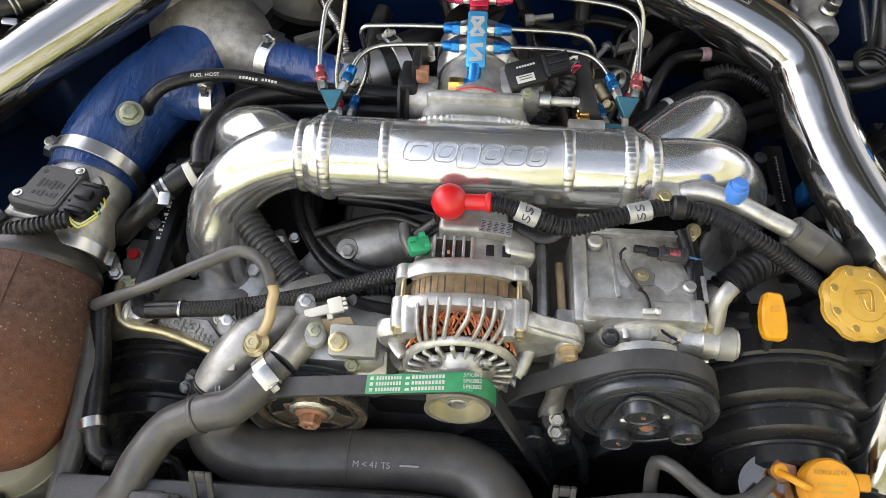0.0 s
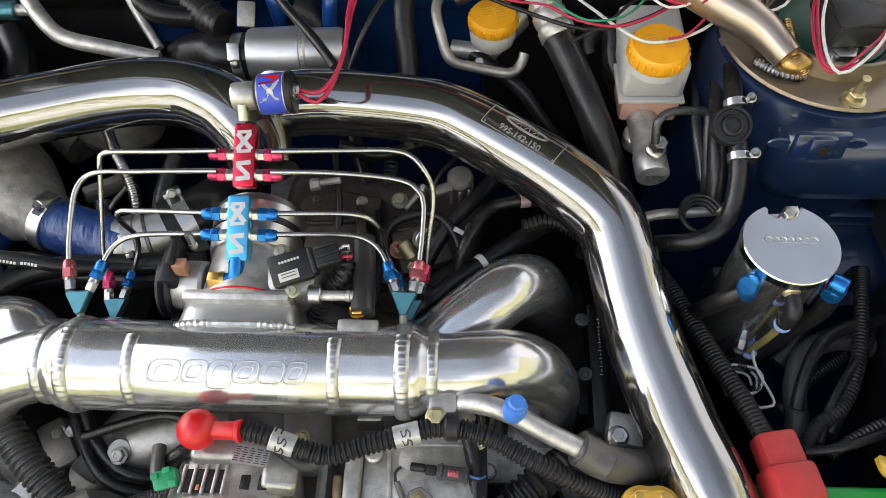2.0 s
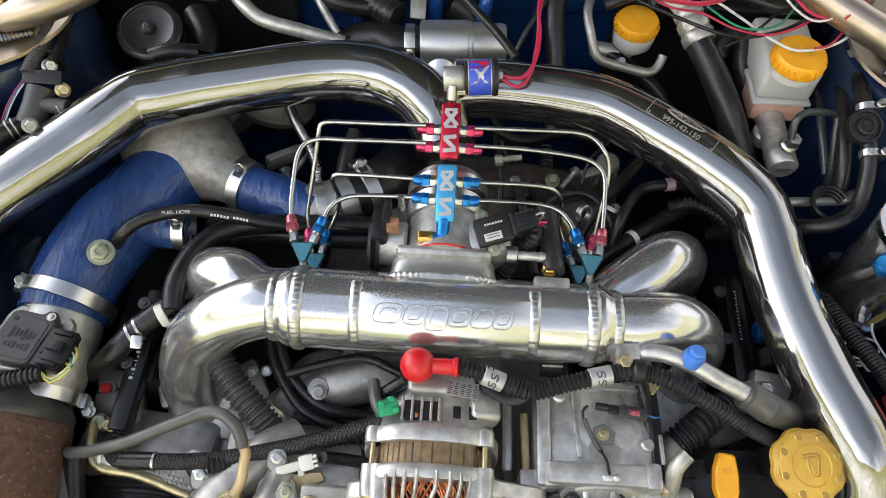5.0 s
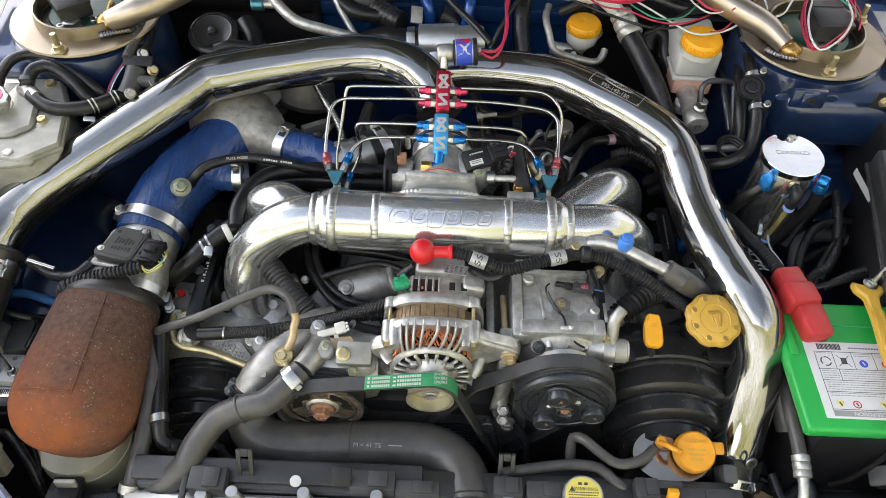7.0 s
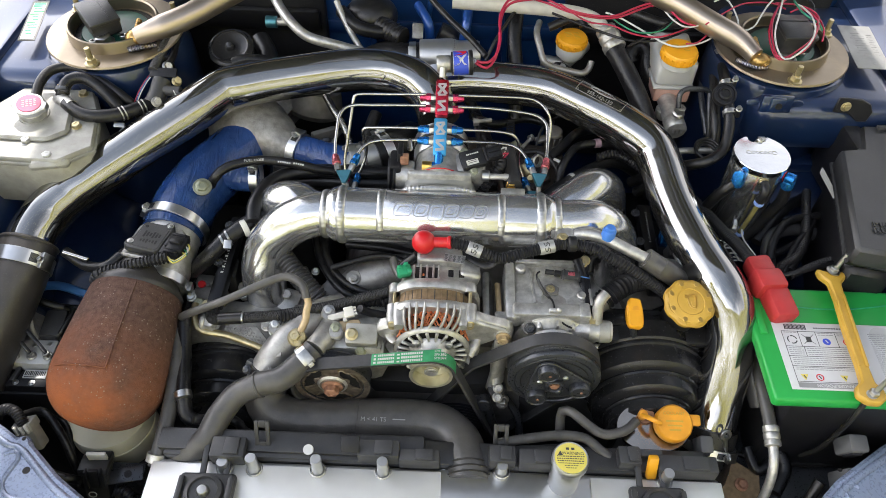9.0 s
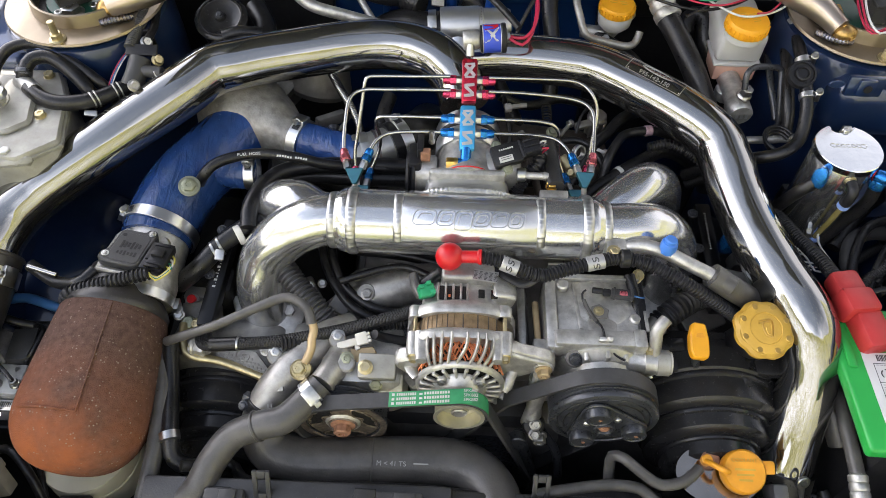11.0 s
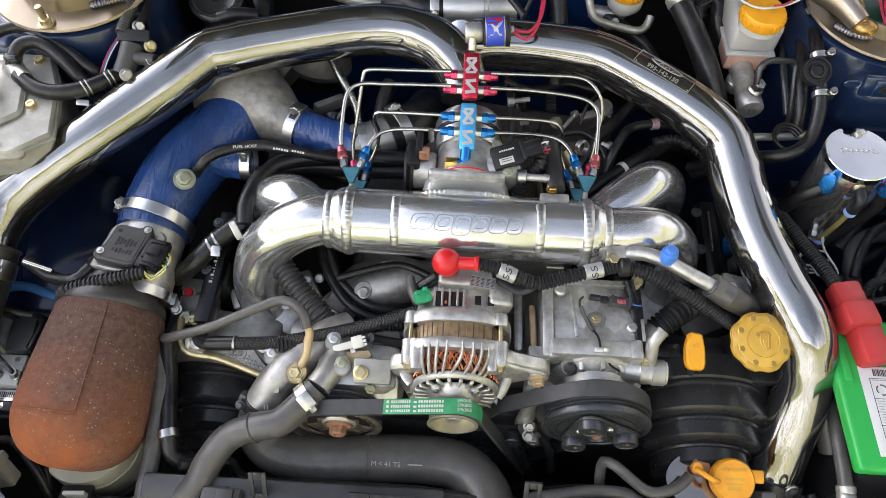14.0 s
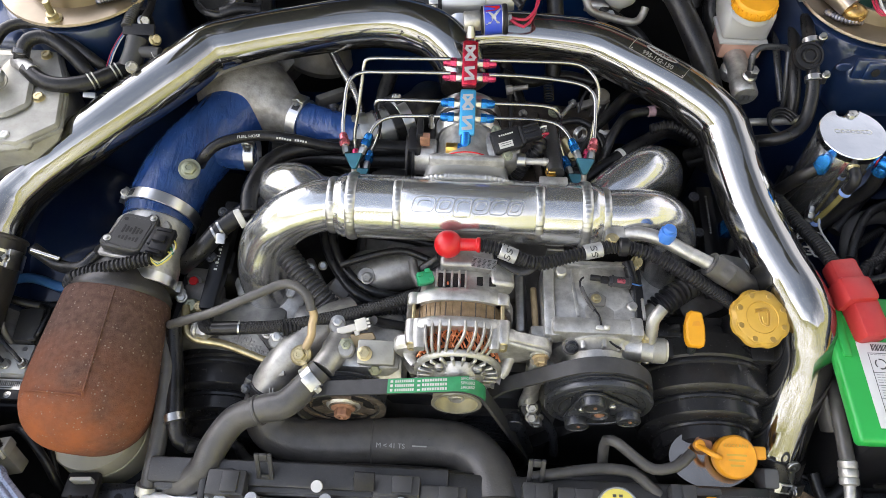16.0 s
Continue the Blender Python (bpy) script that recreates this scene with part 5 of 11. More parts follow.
# clutch
cf = lambda y: at((CX + 0.003, y + 0.002, CZ), (0, -1, 0), (1, 0, 0))
cl = part("clutch_pulley", lathe([(0.02, 0), (0.063, 0), (0.064, 0.002), (0.064, 0.014)] + [(0.0638 - (0.0025 if k % 2 else 0), 0.014 + 0.0018 * k) for k in range(9)] + [(0.0645, 0.0305), (0.0645, 0.034), (0.0635, 0.036), (0.06, 0.0375), (0.056, 0.0372), (0.0545, 0.035), (0.0535, 0.0365), (0.048, 0.0372), (0.02, 0.0372)], cf(0.312), 72), BLACKSTEEL, cmp_, "worn black clutch pulley")
dampers = (111, 231, 351)
out_ = []
for a in dampers:
    out_ += [(0.036 * math.cos(radians(a)) + 0.0165 * math.cos(radians(a + d)), 0.036 * math.sin(radians(a)) + 0.0165 * math.sin(radians(a + d))) for d in range(-60, 61, 12)]
hub = part("clutch_plate", slab(out_, 0.004, cf(0.2735), 0.001), BLACKSTEEL, cl)
for k, a in enumerate(dampers):
    part("arc_slot", tube([cf(0.2745) @ Vector((0.047 * math.cos(radians(a + d)), 0.047 * math.sin(radians(a + d)), 0)) for d in range(30, 91, 6)], 0.001, 6), DARK, cl)
part("hub_bore", lathe([(0.0125, 0), (0.0125, 0.006), (0.0105, 0.007), (0.009, 0.003), (0, 0.003)], cf(0.27), 28), BLACKSTEEL, hub)
part("hub_nut", hexhead(0.0065, 0.004, cf(0.268)), RUST, hub)
for a in dampers:
    x, z = 0.036 * math.cos(radians(a)), 0.036 * math.sin(radians(a))
    part("damper", lathe([(0.0142, 0), (0.0146, 0.009), (0.0138, 0.0105), (0.0122, 0.0108), (0.0112, 0.0098), (0, 0.0095)], cf(0.2695) @ pose(x, z, 0), 28), BLACKSTEEL, hub)
    part("damper_dot", rod(0.0022, 0.001, cf(0.26) @ pose(x + 0.002, z, 0), 10), RUST, hub)
    b_ = radians(a + 60)
    part("rivet", lathe([(0.0045, 0), (0.0042, 0.0015), (0.003, 0.0025), (0, 0.0027)], cf(0.2695) @ pose(0.021 * math.cos(b_), 0.021 * math.sin(b_), 0), 12), BOLT, hub)
# lower mount between alternator and compressor
mt = part("lower_mount", tube([(CX - 0.073, 0.33, CZ + 0.005), (CX - 0.073, 0.318, CZ - 0.03), (CX - 0.072, 0.306, CZ - 0.055)], 0.012, 12, flat=(1.0, 0.75)), CAST, cmp_)
part("mount_cup", lathe([(0.0, 0), (0.013, 0.0), (0.015, 0.008), (0.013, 0.014), (0.011, 0.015)], at((CX - 0.071, 0.306, CZ - 0.075), (0, -0.55, 0.8)), 24), PLASTIC, mt)
for dy, dz in ((0.0, 0.0), (-0.008, -0.013)):
    part("bolt", hexhead(0.006, 0.008, at((CX - 0.07, 0.296 + dy, CZ - 0.057 + dz), (0, -0.55, 0.8)), 1.3), CASTGREY, mt)

# ---- power steering pump pulley, crank pulley, belts ----
SC = Vector((-0.145, 0.272, 0.69))
SX, SZ = SC.x, SC.z
ps = thing("power_steering_pump", (SX, 0.33, SZ - 0.06), "power steering pump with a worn spoked pulley", "pump")
part("pump_body", block(0.11, 0.09, 0.09, pose(SX + 0.02, 0.35, SZ - 0.04), 0.02), CAST, ps)
part("pump_shaft", rod(0.022, 0.05, at((SX, 0.325, SZ), (0, -1, 0)), 24), CAST, ps)
pp = part("pulley", lathe(ribbed(0.053, 0.024, 0.044, 5, 0.003), at((SX, 0.3, SZ), (0, -1, 0)), 56), BLACKSTEEL, ps)
bm = lathe([(0.0, 0.0), (0.018, 0.0), (0.02, -0.004), (0.042, -0.005), (0.0465, 0.0), (0.053, 0.0), (0.0535, 0.0035), (0.046, 0.004), (0.044, 0.0), (0.02, 0.001), (0.017, 0.0045), (0.0, 0.0045)], at((SX, 0.2785, SZ), (0, -1, 0)), 56)
part("face", bm, WORNSTEEL, pp, "worn bronze-brown pulley face")
for k in range(3):
    a0 = 120 * k + 30
    wv = [((0.0405 + 0.0012 * math.cos(d * 0.35)) * math.cos(radians(a0 + d)), (0.0405 + 0.0012 * math.cos(d * 0.35)) * math.sin(radians(a0 + d))) for d in range(-42, 43, 6)]
    wv += [((0.0255 + 0.0022 * math.cos(d * 0.16)) * math.cos(radians(a0 + d)), (0.0255 + 0.0022 * math.cos(d * 0.16)) * math.sin(radians(a0 + d))) for d in range(36, -37, -6)]
    part("window", slab(wv, 0.002, at((SX, 0.2792, SZ), (0, -1, 0)), 0.0003), DARK, pp, "dark opening in the pulley face")
    part("window_rim", tube([at((SX, 0.277, SZ), (0, -1, 0)) @ Vector((x, y, 0)) for x, y in wv], 0.0014, 6, closed=True), WORNSTEEL, pp)
part("nut", hexhead(0.0105, 0.014, at((SX, 0.276, SZ), (0, -1, 0.0)), 1.45), RUST, pp, "rusty orange nut")

KX, KZ = 0.03, 0.53
crank = thing("crank_pulley", (KX, 0.3, KZ - 0.07), "black ribbed crankshaft pulley", "pulley")
part("pulley", add(lathe(ribbed(0.066, 0.05, 0.05, 10, 0.003), at((KX, 0.325, KZ), (0, -1, 0)), 56), lathe([(0.052, 0.03), (0.02, 0.034), (0, 0.034)], at((KX, 0.325, KZ), (0, -1, 0)), 40)), BLACKSTEEL, crank)
part("bolt", hexhead(0.014, 0.016, at((KX, 0.276, KZ), (0, -1, 0))), BLACKSTEEL, crank)


def hull(points):
    pts = sorted(set((round(x, 5), round(y, 5)) for x, y in points))
    def half(seq):
        out = []
        for p in seq:
            while len(out) > 1 and (out[-1][0] - out[-2][0]) * (p[1] - out[-2][1]) - (out[-1][1] - out[-2][1]) * (p[0] - out[-2][0]) <= 0:
                out.pop()
            out.append(p)
        return out
    a, b = half(pts), half(pts[::-1])
    return a[:-1] + b[:-1]


def belt_mesh(circles, y0, width, thick=0.004):
    loop = hull([q for x, z, r in circles for q in circle(r, 48, x, z)])
    bm = bmesh.new()
    n = len(loop)
    rings = []
    for i in range(n):
        (xa, za), (x, z), (xb, zb) = loop[i - 1], loop[i], loop[(i + 1) % n]
        d = Vector((xb - xa, zb - za)).normalized()
        nx, nz = d.y, -d.x
        rings.append([bm.verts.new(v) for v in ((x, y0, z), (x + nx * thick, y0, z + nz * thick), (x + nx * thick, y0 + width, z + nz * thick), (x, y0 + width, z))])
    for i in range(n):
        u, w = rings[i], rings[(i + 1) % n]
        for j in range(4):
            bm.faces.new((u[j], u[(j + 1) % 4], w[(j + 1) % 4], w[j]))
    return bm


belt = thing("drive_belt", (KX, 0.28, KZ - 0.07), "black ribbed drive belt with green printed band over the alternator", "belt", "drive belts")
part("belt", belt_mesh([(SX, SZ, 0.054), (AX, AZ, 0.0297), (KX, KZ, 0.067)], 0.267, 0.0185), BELT, belt)
belt2 = thing("drive_belt", (KX, 0.3, KZ - 0.07), "plain black ribbed drive belt on the compressor pulley", "belt", "drive belts")
part("belt", belt_mesh([(CX, CZ, 0.0645), (KX + 0.0, KZ, 0.067), (AX + 0.075, AZ - 0.035, 0.02)], 0.292, 0.0185), BELT, belt2)
# green printed stretch of the belt between the pump and the alternator
a_top = Vector((AX, 0.276, AZ + 0.0337))
p_top = Vector((SX, 0.276, SZ + 0.058))
run = (a_top - p_top).normalized()
nrm = Vector((-run.z, 0, run.x))
mid = a_top.lerp(p_top, 0.27)
pm = at(mid + nrm * 0.0006, nrm, run)
tape = part("printed_band", block(0.096, 0.0182, 0.0006, pm @ pose(0.004, 0, 0), 0.0001), BELTGREEN, belt, "green printed band")
cap = part("printed_wrap", tube([Vector((AX + 0.0342 * math.sin(a), 0.276, AZ + 0.0342 * math.cos(a))) for a in [(-0.3 + 1.93 * i / 10) for i in range(11)]], 0.0092, 4, flat=(1.0, 0.04)), BELTGREEN, belt, "green printed band")
rows = []
for k in range(3):
    y = 0.0055 - 0.0055 * k
    rows += [(-0.039, y, 0.003, 0.0032)] + [(-0.034 + 0.0026 * i, y, 0.0017, 0.0032) for i in range(9)] + [(-0.0065, y - 0.0006, 0.0036, 0.0022)] + [(-0.0015 + 0.003 * i, y, 0.0021, 0.0032) for i in range(10)]
bars(rows, pm @ pose(0, 0, 0.0006), PALEPRINT, tape)
for k in range(3):
    letters("5PK882", 0.0052, pm @ pose(0.0, 0.0055 - 0.0055 * k, 0.0008) @ pose(0.051, 0, 0.0002, 0, 8, 0), PALEPRINT, tape, depth=0.0001)

# engraved part number in an outlined field on the long polished pipe
q0, q1 = Vector((0.235, 0.738, 0.846)), Vector((0.292, 0.698, 0.84))
pd = (q1 - q0).normalized()
pl = q0.lerp(q1, 0.3)
pu = (Vector((0, 0, 1)) - pd * pd.z).normalized()
pv = pu.cross(pd)
etch = lambda x, y: pl + pd * x + (pu * math.cos(y / RB) + pv * math.sin(y / RB)) * (RB + 0.0003)
pm2 = at(etch(0.0, -0.0075), pu * math.cos(-0.0075 / RB) + pv * math.sin(-0.0075 / RB), pd)
letters("995-142-150", 0.0092, pm2 @ pose(0.0, 0, 0.0002), ETCH, pipe_b, "part_number", 0.0003)
part("engraved_ring", tube([etch(0.024 * math.cos(a), 0.006 + 0.0058 * math.sin(a)) for a in [2 * math.pi * i / 24 for i in range(24)]], 0.0005, 5, closed=True), ETCH, pipe_b)
part("engraved_ring", tube([etch(0.022 * math.cos(a), 0.006 + 0.0042 * math.sin(a)) for a in [2 * math.pi * i / 24 for i in range(24)]], 0.0004, 5, closed=True), ETCH, pipe_b)
for x in (-0.012, -0.002, 0.008):
    part("engraved_emblem", tube([etch(x, 0.003), etch(x + 0.004, 0.009), etch(x + 0.006, 0.003)], 0.0004, 5), ETCH, pipe_b)
for x in (-0.042, 0.042):
    part("engraved_line", tube([etch(x, 0.014), etch(x, 0.0), etch(x, -0.013)], 0.0005, 5), ETCH, pipe_b)
    part("rivet_mark", tube([etch(x * 0.94, -0.0105), etch(x * 0.94 + 0.0012, -0.0105)], 0.0008, 6), ETCH, pipe_b)
part("engraved_line", tube([etch(-0.042, -0.013), etch(0.0, -0.013), etch(0.042, -0.013)], 0.0004, 5), ETCH, pipe_b)
part("engraved_line", tube([etch(-0.042, 0.014), etch(0.0, 0.014), etch(0.042, 0.014)], 0.0004, 5), ETCH, pipe_b)


def hose(name, pts, r, material, label, category="hose", group="", rib=0.0, pitch=0.006, seg=16, swell=None):
    return solo(name, tube(pts, r, seg, 0.008, rib, pitch, swell=swell), material, label, category, group)


# ---- air intake on the turbo side ----
intake = thing("silicone_intake_hose", (-0.439, 0.634, 0.7), "bright blue silicone intake elbow with a sealed bolt", "hose")
part("elbow", tube([(-0.425, 0.508, 0.737), (-0.42, 0.555, 0.744), (-0.402, 0.613, 0.75), (-0.367, 0.67, 0.757), (-0.33, 0.717, 0.765)], 0.047, 40, swell=lambda t: 1.0 + 0.08 * math.sin(math.pi * t)), SILICONE, intake)
part("branch", tube([(-0.377, 0.629, 0.765), (-0.336, 0.619, 0.765), (-0.309, 0.618, 0.766)], 0.024, 24), SILICONE, intake)
bb = at((-0.377, 0.56, 0.796), (0.2, -0.35, 0.9))
nut = part("bolt", hexhead(0.0095, 0.009, bb, 1.25), OLIVE, intake, "olive plated bolt")
part("washer", rod(0.0145, 0.003, bb @ pose(0, 0, -0.001), 28), OLIVE, nut)
ia, ib = Vector((-0.422, 0.53, 0.741)), Vector((-0.417, 0.574, 0.747))
clamp_band((-0.422, 0.527, 0.7405), ib - ia + Vector((0.004, 0, 0)), 0.0505, 0.016, (-0.86, 0, 0.5), intake)
clamp_band((-0.309, 0.618, 0.766), (1, 0, 0), 0.024, 0.014, (0, 0, 1), intake)

turbo = thing("turbo_compressor_housing", (-0.32, 0.79, 0.72), "rough cast turbo compressor housing with raised lettering marks", "turbocharger")
m = at((-0.362, 0.756, 0.765), Vector((-0.241, 0.677, 0.772)) - Vector((-0.362, 0.756, 0.765)), (0, 0, 1))
part("housing", lathe([(0.05, -0.03), (0.062, -0.015), (0.066, 0.02), (0.06, 0.05), (0.046, 0.085), (0.033, 0.11), (0.03, 0.135)], m, 44), TURBOCAST, turbo)
part("scroll", tube([(-0.372, 0.757, 0.74), (-0.404, 0.824, 0.75), (-0.36, 0.9, 0.73), (-0.296, 0.862, 0.7)], 0.035, 24), TURBOCAST, turbo)
bars([(0.0, -0.021 + 0.006 * k, 0.0025, 0.004) for k in range(8)], m @ pose(0, 0, 0.03) @ pose(0.05, 0.03, 0, 0, 66, 0), TURBOCAST, turbo, "cast_marks", 0.002)
clamp_band((-0.248, 0.681, 0.772), (0.85, -0.35, 0), 0.031, 0.016, (0, 0.3, 1), turbo)
bh = thing("silicone_coupler", (-0.205, 0.686, 0.745), "short bright blue silicone coupler beyond the turbo", "hose")
part("sleeve", tube([(-0.241, 0.678, 0.772), (-0.199, 0.663, 0.773), (-0.157, 0.647, 0.773)], 0.029, 28), SILICONE, bh)
jp = thing("crossover_pipe", (-0.133, 0.672, 0.73), "bright metal crossover pipe clamped to a black rubber elbow", "pipe")
part("pipe", tube([(-0.17, 0.653, 0.773), (-0.14, 0.661, 0.775), (-0.112, 0.674, 0.776)], 0.0285, 32), SATIN, jp)
part("bead", pipe_ring(0.0305, 0.027, 0.004, at((-0.137, 0.662, 0.775), (0.9, 0.35, 0)), 36, 0.001), BLUEHEAT, jp, "blued bead on the pipe")
part("elbow", tube([(-0.118, 0.671, 0.776), (-0.095, 0.686, 0.776), (-0.078, 0.706, 0.77), (-0.068, 0.735, 0.755), (-0.065, 0.765, 0.735)], 0.0335, 32), RUBBER, jp, "black rubber elbow")
clamp_band((-0.101, 0.682, 0.776), (0.8, 0.55, 0), 0.0342, 0.016, (-0.3, 0.5, 0.8), jp)
clamp_band((-0.152, 0.657, 0.774), (0.95, 0.3, 0), 0.0292, 0.012, (0, -0.6, 0.8), jp)

maf = thing("airflow_meter", (-0.443, 0.492, 0.71), "cast alloy airflow meter with a black sensor box", "sensor")
mx = Vector((-0.423, 0.511, 0.737)) - Vector((-0.427, 0.421, 0.723))
part("housing", tube([(-0.427, 0.417, 0.722), (-0.425, 0.466, 0.73), (-0.423, 0.516, 0.738)], 0.0425, 36), CAST, maf)
mb = at((-0.456, 0.443, 0.781), (0.1, 0.1, 1), (0.99, -0.13, 0))
part("flange", slab([(-0.012, -0.016), (0.06, -0.014), (0.062, 0.05), (0.052, 0.06), (-0.004, 0.062), (-0.012, 0.05)], 0.008, mb @ pose(0, 0, -0.009), 0.003), CASTGREY, maf)
sbox = part("sensor_box", slab([(-0.0085, -0.003), (-0.0065, -0.0085), (0.0, -0.0105), (0.04, -0.0115), (0.0455, -0.0075), (0.0475, 0.036), (0.0475, 0.047), (0.043, 0.0535), (0.034, 0.0535), (0.031, 0.0475), (0.006, 0.0475), (0.0005, 0.043), (-0.001, 0.011), (-0.0075, 0.006)], 0.0125, mb, 0.0018), GRAPHITE, maf, "dark grey sensor box with raised print")
part("lid_line", slab([(0.003, -0.006), (0.039, -0.0075), (0.0425, -0.004), (0.043, 0.036), (0.038, 0.0405), (0.009, 0.0415), (0.004, 0.037)], 0.0009, mb @ pose(0, 0, 0.0124), 0.0004), GRAPHITE, sbox)
part("socket", block(0.03, 0.046, 0.013, mb @ pose(0.06, 0.014, -0.002), 0.002), PLASTIC, sbox)
part("plug", block(0.024, 0.03, 0.014, mb @ pose(0.066, 0.012, 0.002), 0.002), PLASTIC, sbox, "black wiring plug")
part("latch", add(block(0.016, 0.011, 0.006, mb @ pose(0.064, 0.013, 0.0145), 0.001), block(0.009, 0.02, 0.004, mb @ pose(0.054, 0.014, 0.0115), 0.001)), PLASTIC, sbox)
for k in range(2):
    part("socket_rib", block(0.02, 0.005, 0.004, mb @ pose(0.062, -0.005 + 0.036 * k, 0.0105), 0.001), PLASTIC, sbox)
bars([(0.013 + 0.0045 * k, 0.006 + 0.003 * (j % 2), 0.0026, 0.004 + 0.002 * ((k + j) % 3)) for k in range(6) for j in range(1)] + [(0.013 + 0.0045 * k, 0.02, 0.0028, 0.013 - 0.003 * (k % 3)) for k in range(6)], mb @ pose(0, 0, 0.0133), PLASTIC, sbox, "raised_print", 0.0004)
part("vent_dimple", rod(0.0028, 0.0006, mb @ pose(0.009, 0.036, 0.0132), 14), PLASTIC, sbox)
for x, y in ((0.0, 0.0), (0.041, 0.0455)):
    part("screw", add(rod(0.0048, 0.0018, mb @ pose(x, y, 0.0124), 18), hexhead(0.0026, 0.0016, mb @ pose(x, y, 0.014), 1.2)), BOLT, sbox)
for k in range(4):
    part("lead", tube([mb @ Vector((0.077, 0.002 + 0.0065 * k, 0.008)), mb @ Vector((0.085, -0.004 + 0.0045 * k, 0.009)), mb @ Vector((0.074, -0.022 + 0.0015 * k, 0.008)), (-0.396, 0.421, 0.79)], 0.0013, 6), (YELLOWPRINT, WIREGREEN, WIREWHITE, YELLOWPRINT)[k], sbox)
clamp_band((-0.427, 0.421, 0.723), mx, 0.0455, 0.014, (0.9, -0.2, -0.2), maf)
hose("wiring_sleeve", [(-0.394, 0.42, 0.788), (-0.42, 0.414, 0.785), (-0.458, 0.406, 0.779), (-0.492, 0.399, 0.77), (-0.503, 0.396, 0.755)], 0.0077, PLASTIC, "black corrugated sleeve over the airflow meter leads", "wiring", rib=0.0012, pitch=0.0055)

filt = thing("air_filter", (-0.493, 0.359, 0.64), "brown dusty foam cone air filter with a stitched seam", "air filter")
f0, f1 = Vector((-0.451, 0.398, 0.722)), Vector((-0.462, 0.226, 0.686))
fm = at(f0, f1 - f0, (0, 0, 1))
L = (f1 - f0).length + 0.024
part("foam", lathe([(0.04, -0.002), (0.06, -0.001), (0.0645, 0.001), (0.0665, 0.005), (0.0695, 0.03), (0.0725, 0.055), (0.0755, L * 0.42), (0.078, L * 0.55), (0.0787, L * 0.66)] + [(0.0787 * math.cos(a) ** 0.75, L * 0.66 + L * 0.34 * math.sin(a)) for a in [0.1 * i for i in range(1, 15)]] + [(0.008, L * 0.9985), (0, L)], fm, 96), FOAM, filt)
part("seam", tube([fm @ Vector((r * math.cos(-0.35), r * math.sin(-0.35), h)) for r, h in ((0.0665, 0.006), (0.0725, 0.05), (0.0785, L * 0.52), (0.0795, L * 0.7))], 0.0012, 6), FOAM, filt, "raised foam seam")
part("seam", tube([fm @ Vector((0.0795 * math.cos(a), 0.0795 * math.sin(a), L * 0.7)) for a in [-0.35 + 0.12 * i for i in range(0, 9)]], 0.0012, 6), FOAM, filt, "raised foam seam")
part("neck", lathe([(0.043, -0.062), (0.0465, -0.058), (0.048, -0.04), (0.056, -0.022), (0.066, -0.006), (0.066, 0.0), (0.062, 0.006)], fm, 44), BOOT, filt, "grey-black moulded rubber neck")

cup = thing("washer_filler", (-0.504, 0.28, 0.5), "cream plastic cylinder below the air filter", "filler")
cm_ = pose(-0.486, 0.264, 0.608)
part("cylinder", lathe([(0.054, -0.085), (0.0585, -0.08), (0.06, -0.004), (0.0585, 0.0), (0.0, 0.002)], cm_, 56), CREAM, cup)
part("collar", lathe([(0.056, -0.13), (0.066, -0.1), (0.068, -0.086), (0.066, -0.074), (0.0605, -0.072)], cm_, 48), PLASTIC, cup)
part("seam", pipe_ring(0.0612, 0.058, 0.003, cm_ @ pose(0, 0, -0.03), 48, 0.001), CREAM, cup)

coup = thing("silicone_coupler", (-0.671, 0.439, 0.66), "thick black rubber coupler clamped on the polished pipe", "hose")
ca, cb, cc = Vector((-0.629, 0.468, 0.753)), Vector((-0.634, 0.42, 0.735)), Vector((-0.656, 0.35, 0.692))
part("sleeve", tube([ca, cb, cc, cc * 2 - cb], 0.041, 36), BOOT, coup)
part("lip", pipe_ring(0.0432, 0.04, 0.006, at(ca, cb - ca), 40, 0.002), BOOT, coup)
clamp_band(ca.lerp(cb, 0.6), cb - ca, 0.0425, 0.022, (0.9, -0.3, 0.2), coup)
part("spigot", rod(0.0035, 0.04, at((-0.556, 0.433, 0.775), (1, -0.25, -0.1)), 12), STEEL, coup)


# ---- header tank with pressure cap ----
tank = thing("header_tank", (-0.655, 0.651, 0.8), "grey cast coolant header tank with a red-labelled pressure cap", "tank")
out = [(-0.707, 0.54), (-0.574, 0.535), (-0.532, 0.571), (-0.551, 0.655), (-0.586, 0.725), (-0.684, 0.722), (-0.716, 0.667), (-0.745, 0.622)]
part("lid", slab(out, 0.012, pose(0, 0, 0.851), 0.003), TANKGREY, tank)
part("body", slab([(x * 0.98 - 0.012, y * 0.98 + 0.012) for x, y in out], 0.09, pose(0, 0, 0.762), 0.01), TANKGREY, tank)
crown = [(x * 0.62 - 0.246, y * 0.62 + 0.243) for x, y in out]
part("lid_crown", slab(crown, 0.008, pose(0, 0, 0.8615), 0.005), TANKGREY, tank)
part("lid_lip", tube([Vector((x, y, 0.853)) for x, y in out], 0.0032, 8, closed=True), TANKGREY, tank)
lug_ = part("lug", slab([(-0.03, -0.022), (0.028, -0.022), (0.032, 0.004), (0.02, 0.02), (-0.024, 0.02)], 0.014, pose(-0.59, 0.552, 0.846, 0, 0, 12), 0.005), TANKGREY, tank)
part("lug_bolt", hexhead(0.0068, 0.006, pose(-0.592, 0.548, 0.86), 1.3), PALEALLOY, lug_)
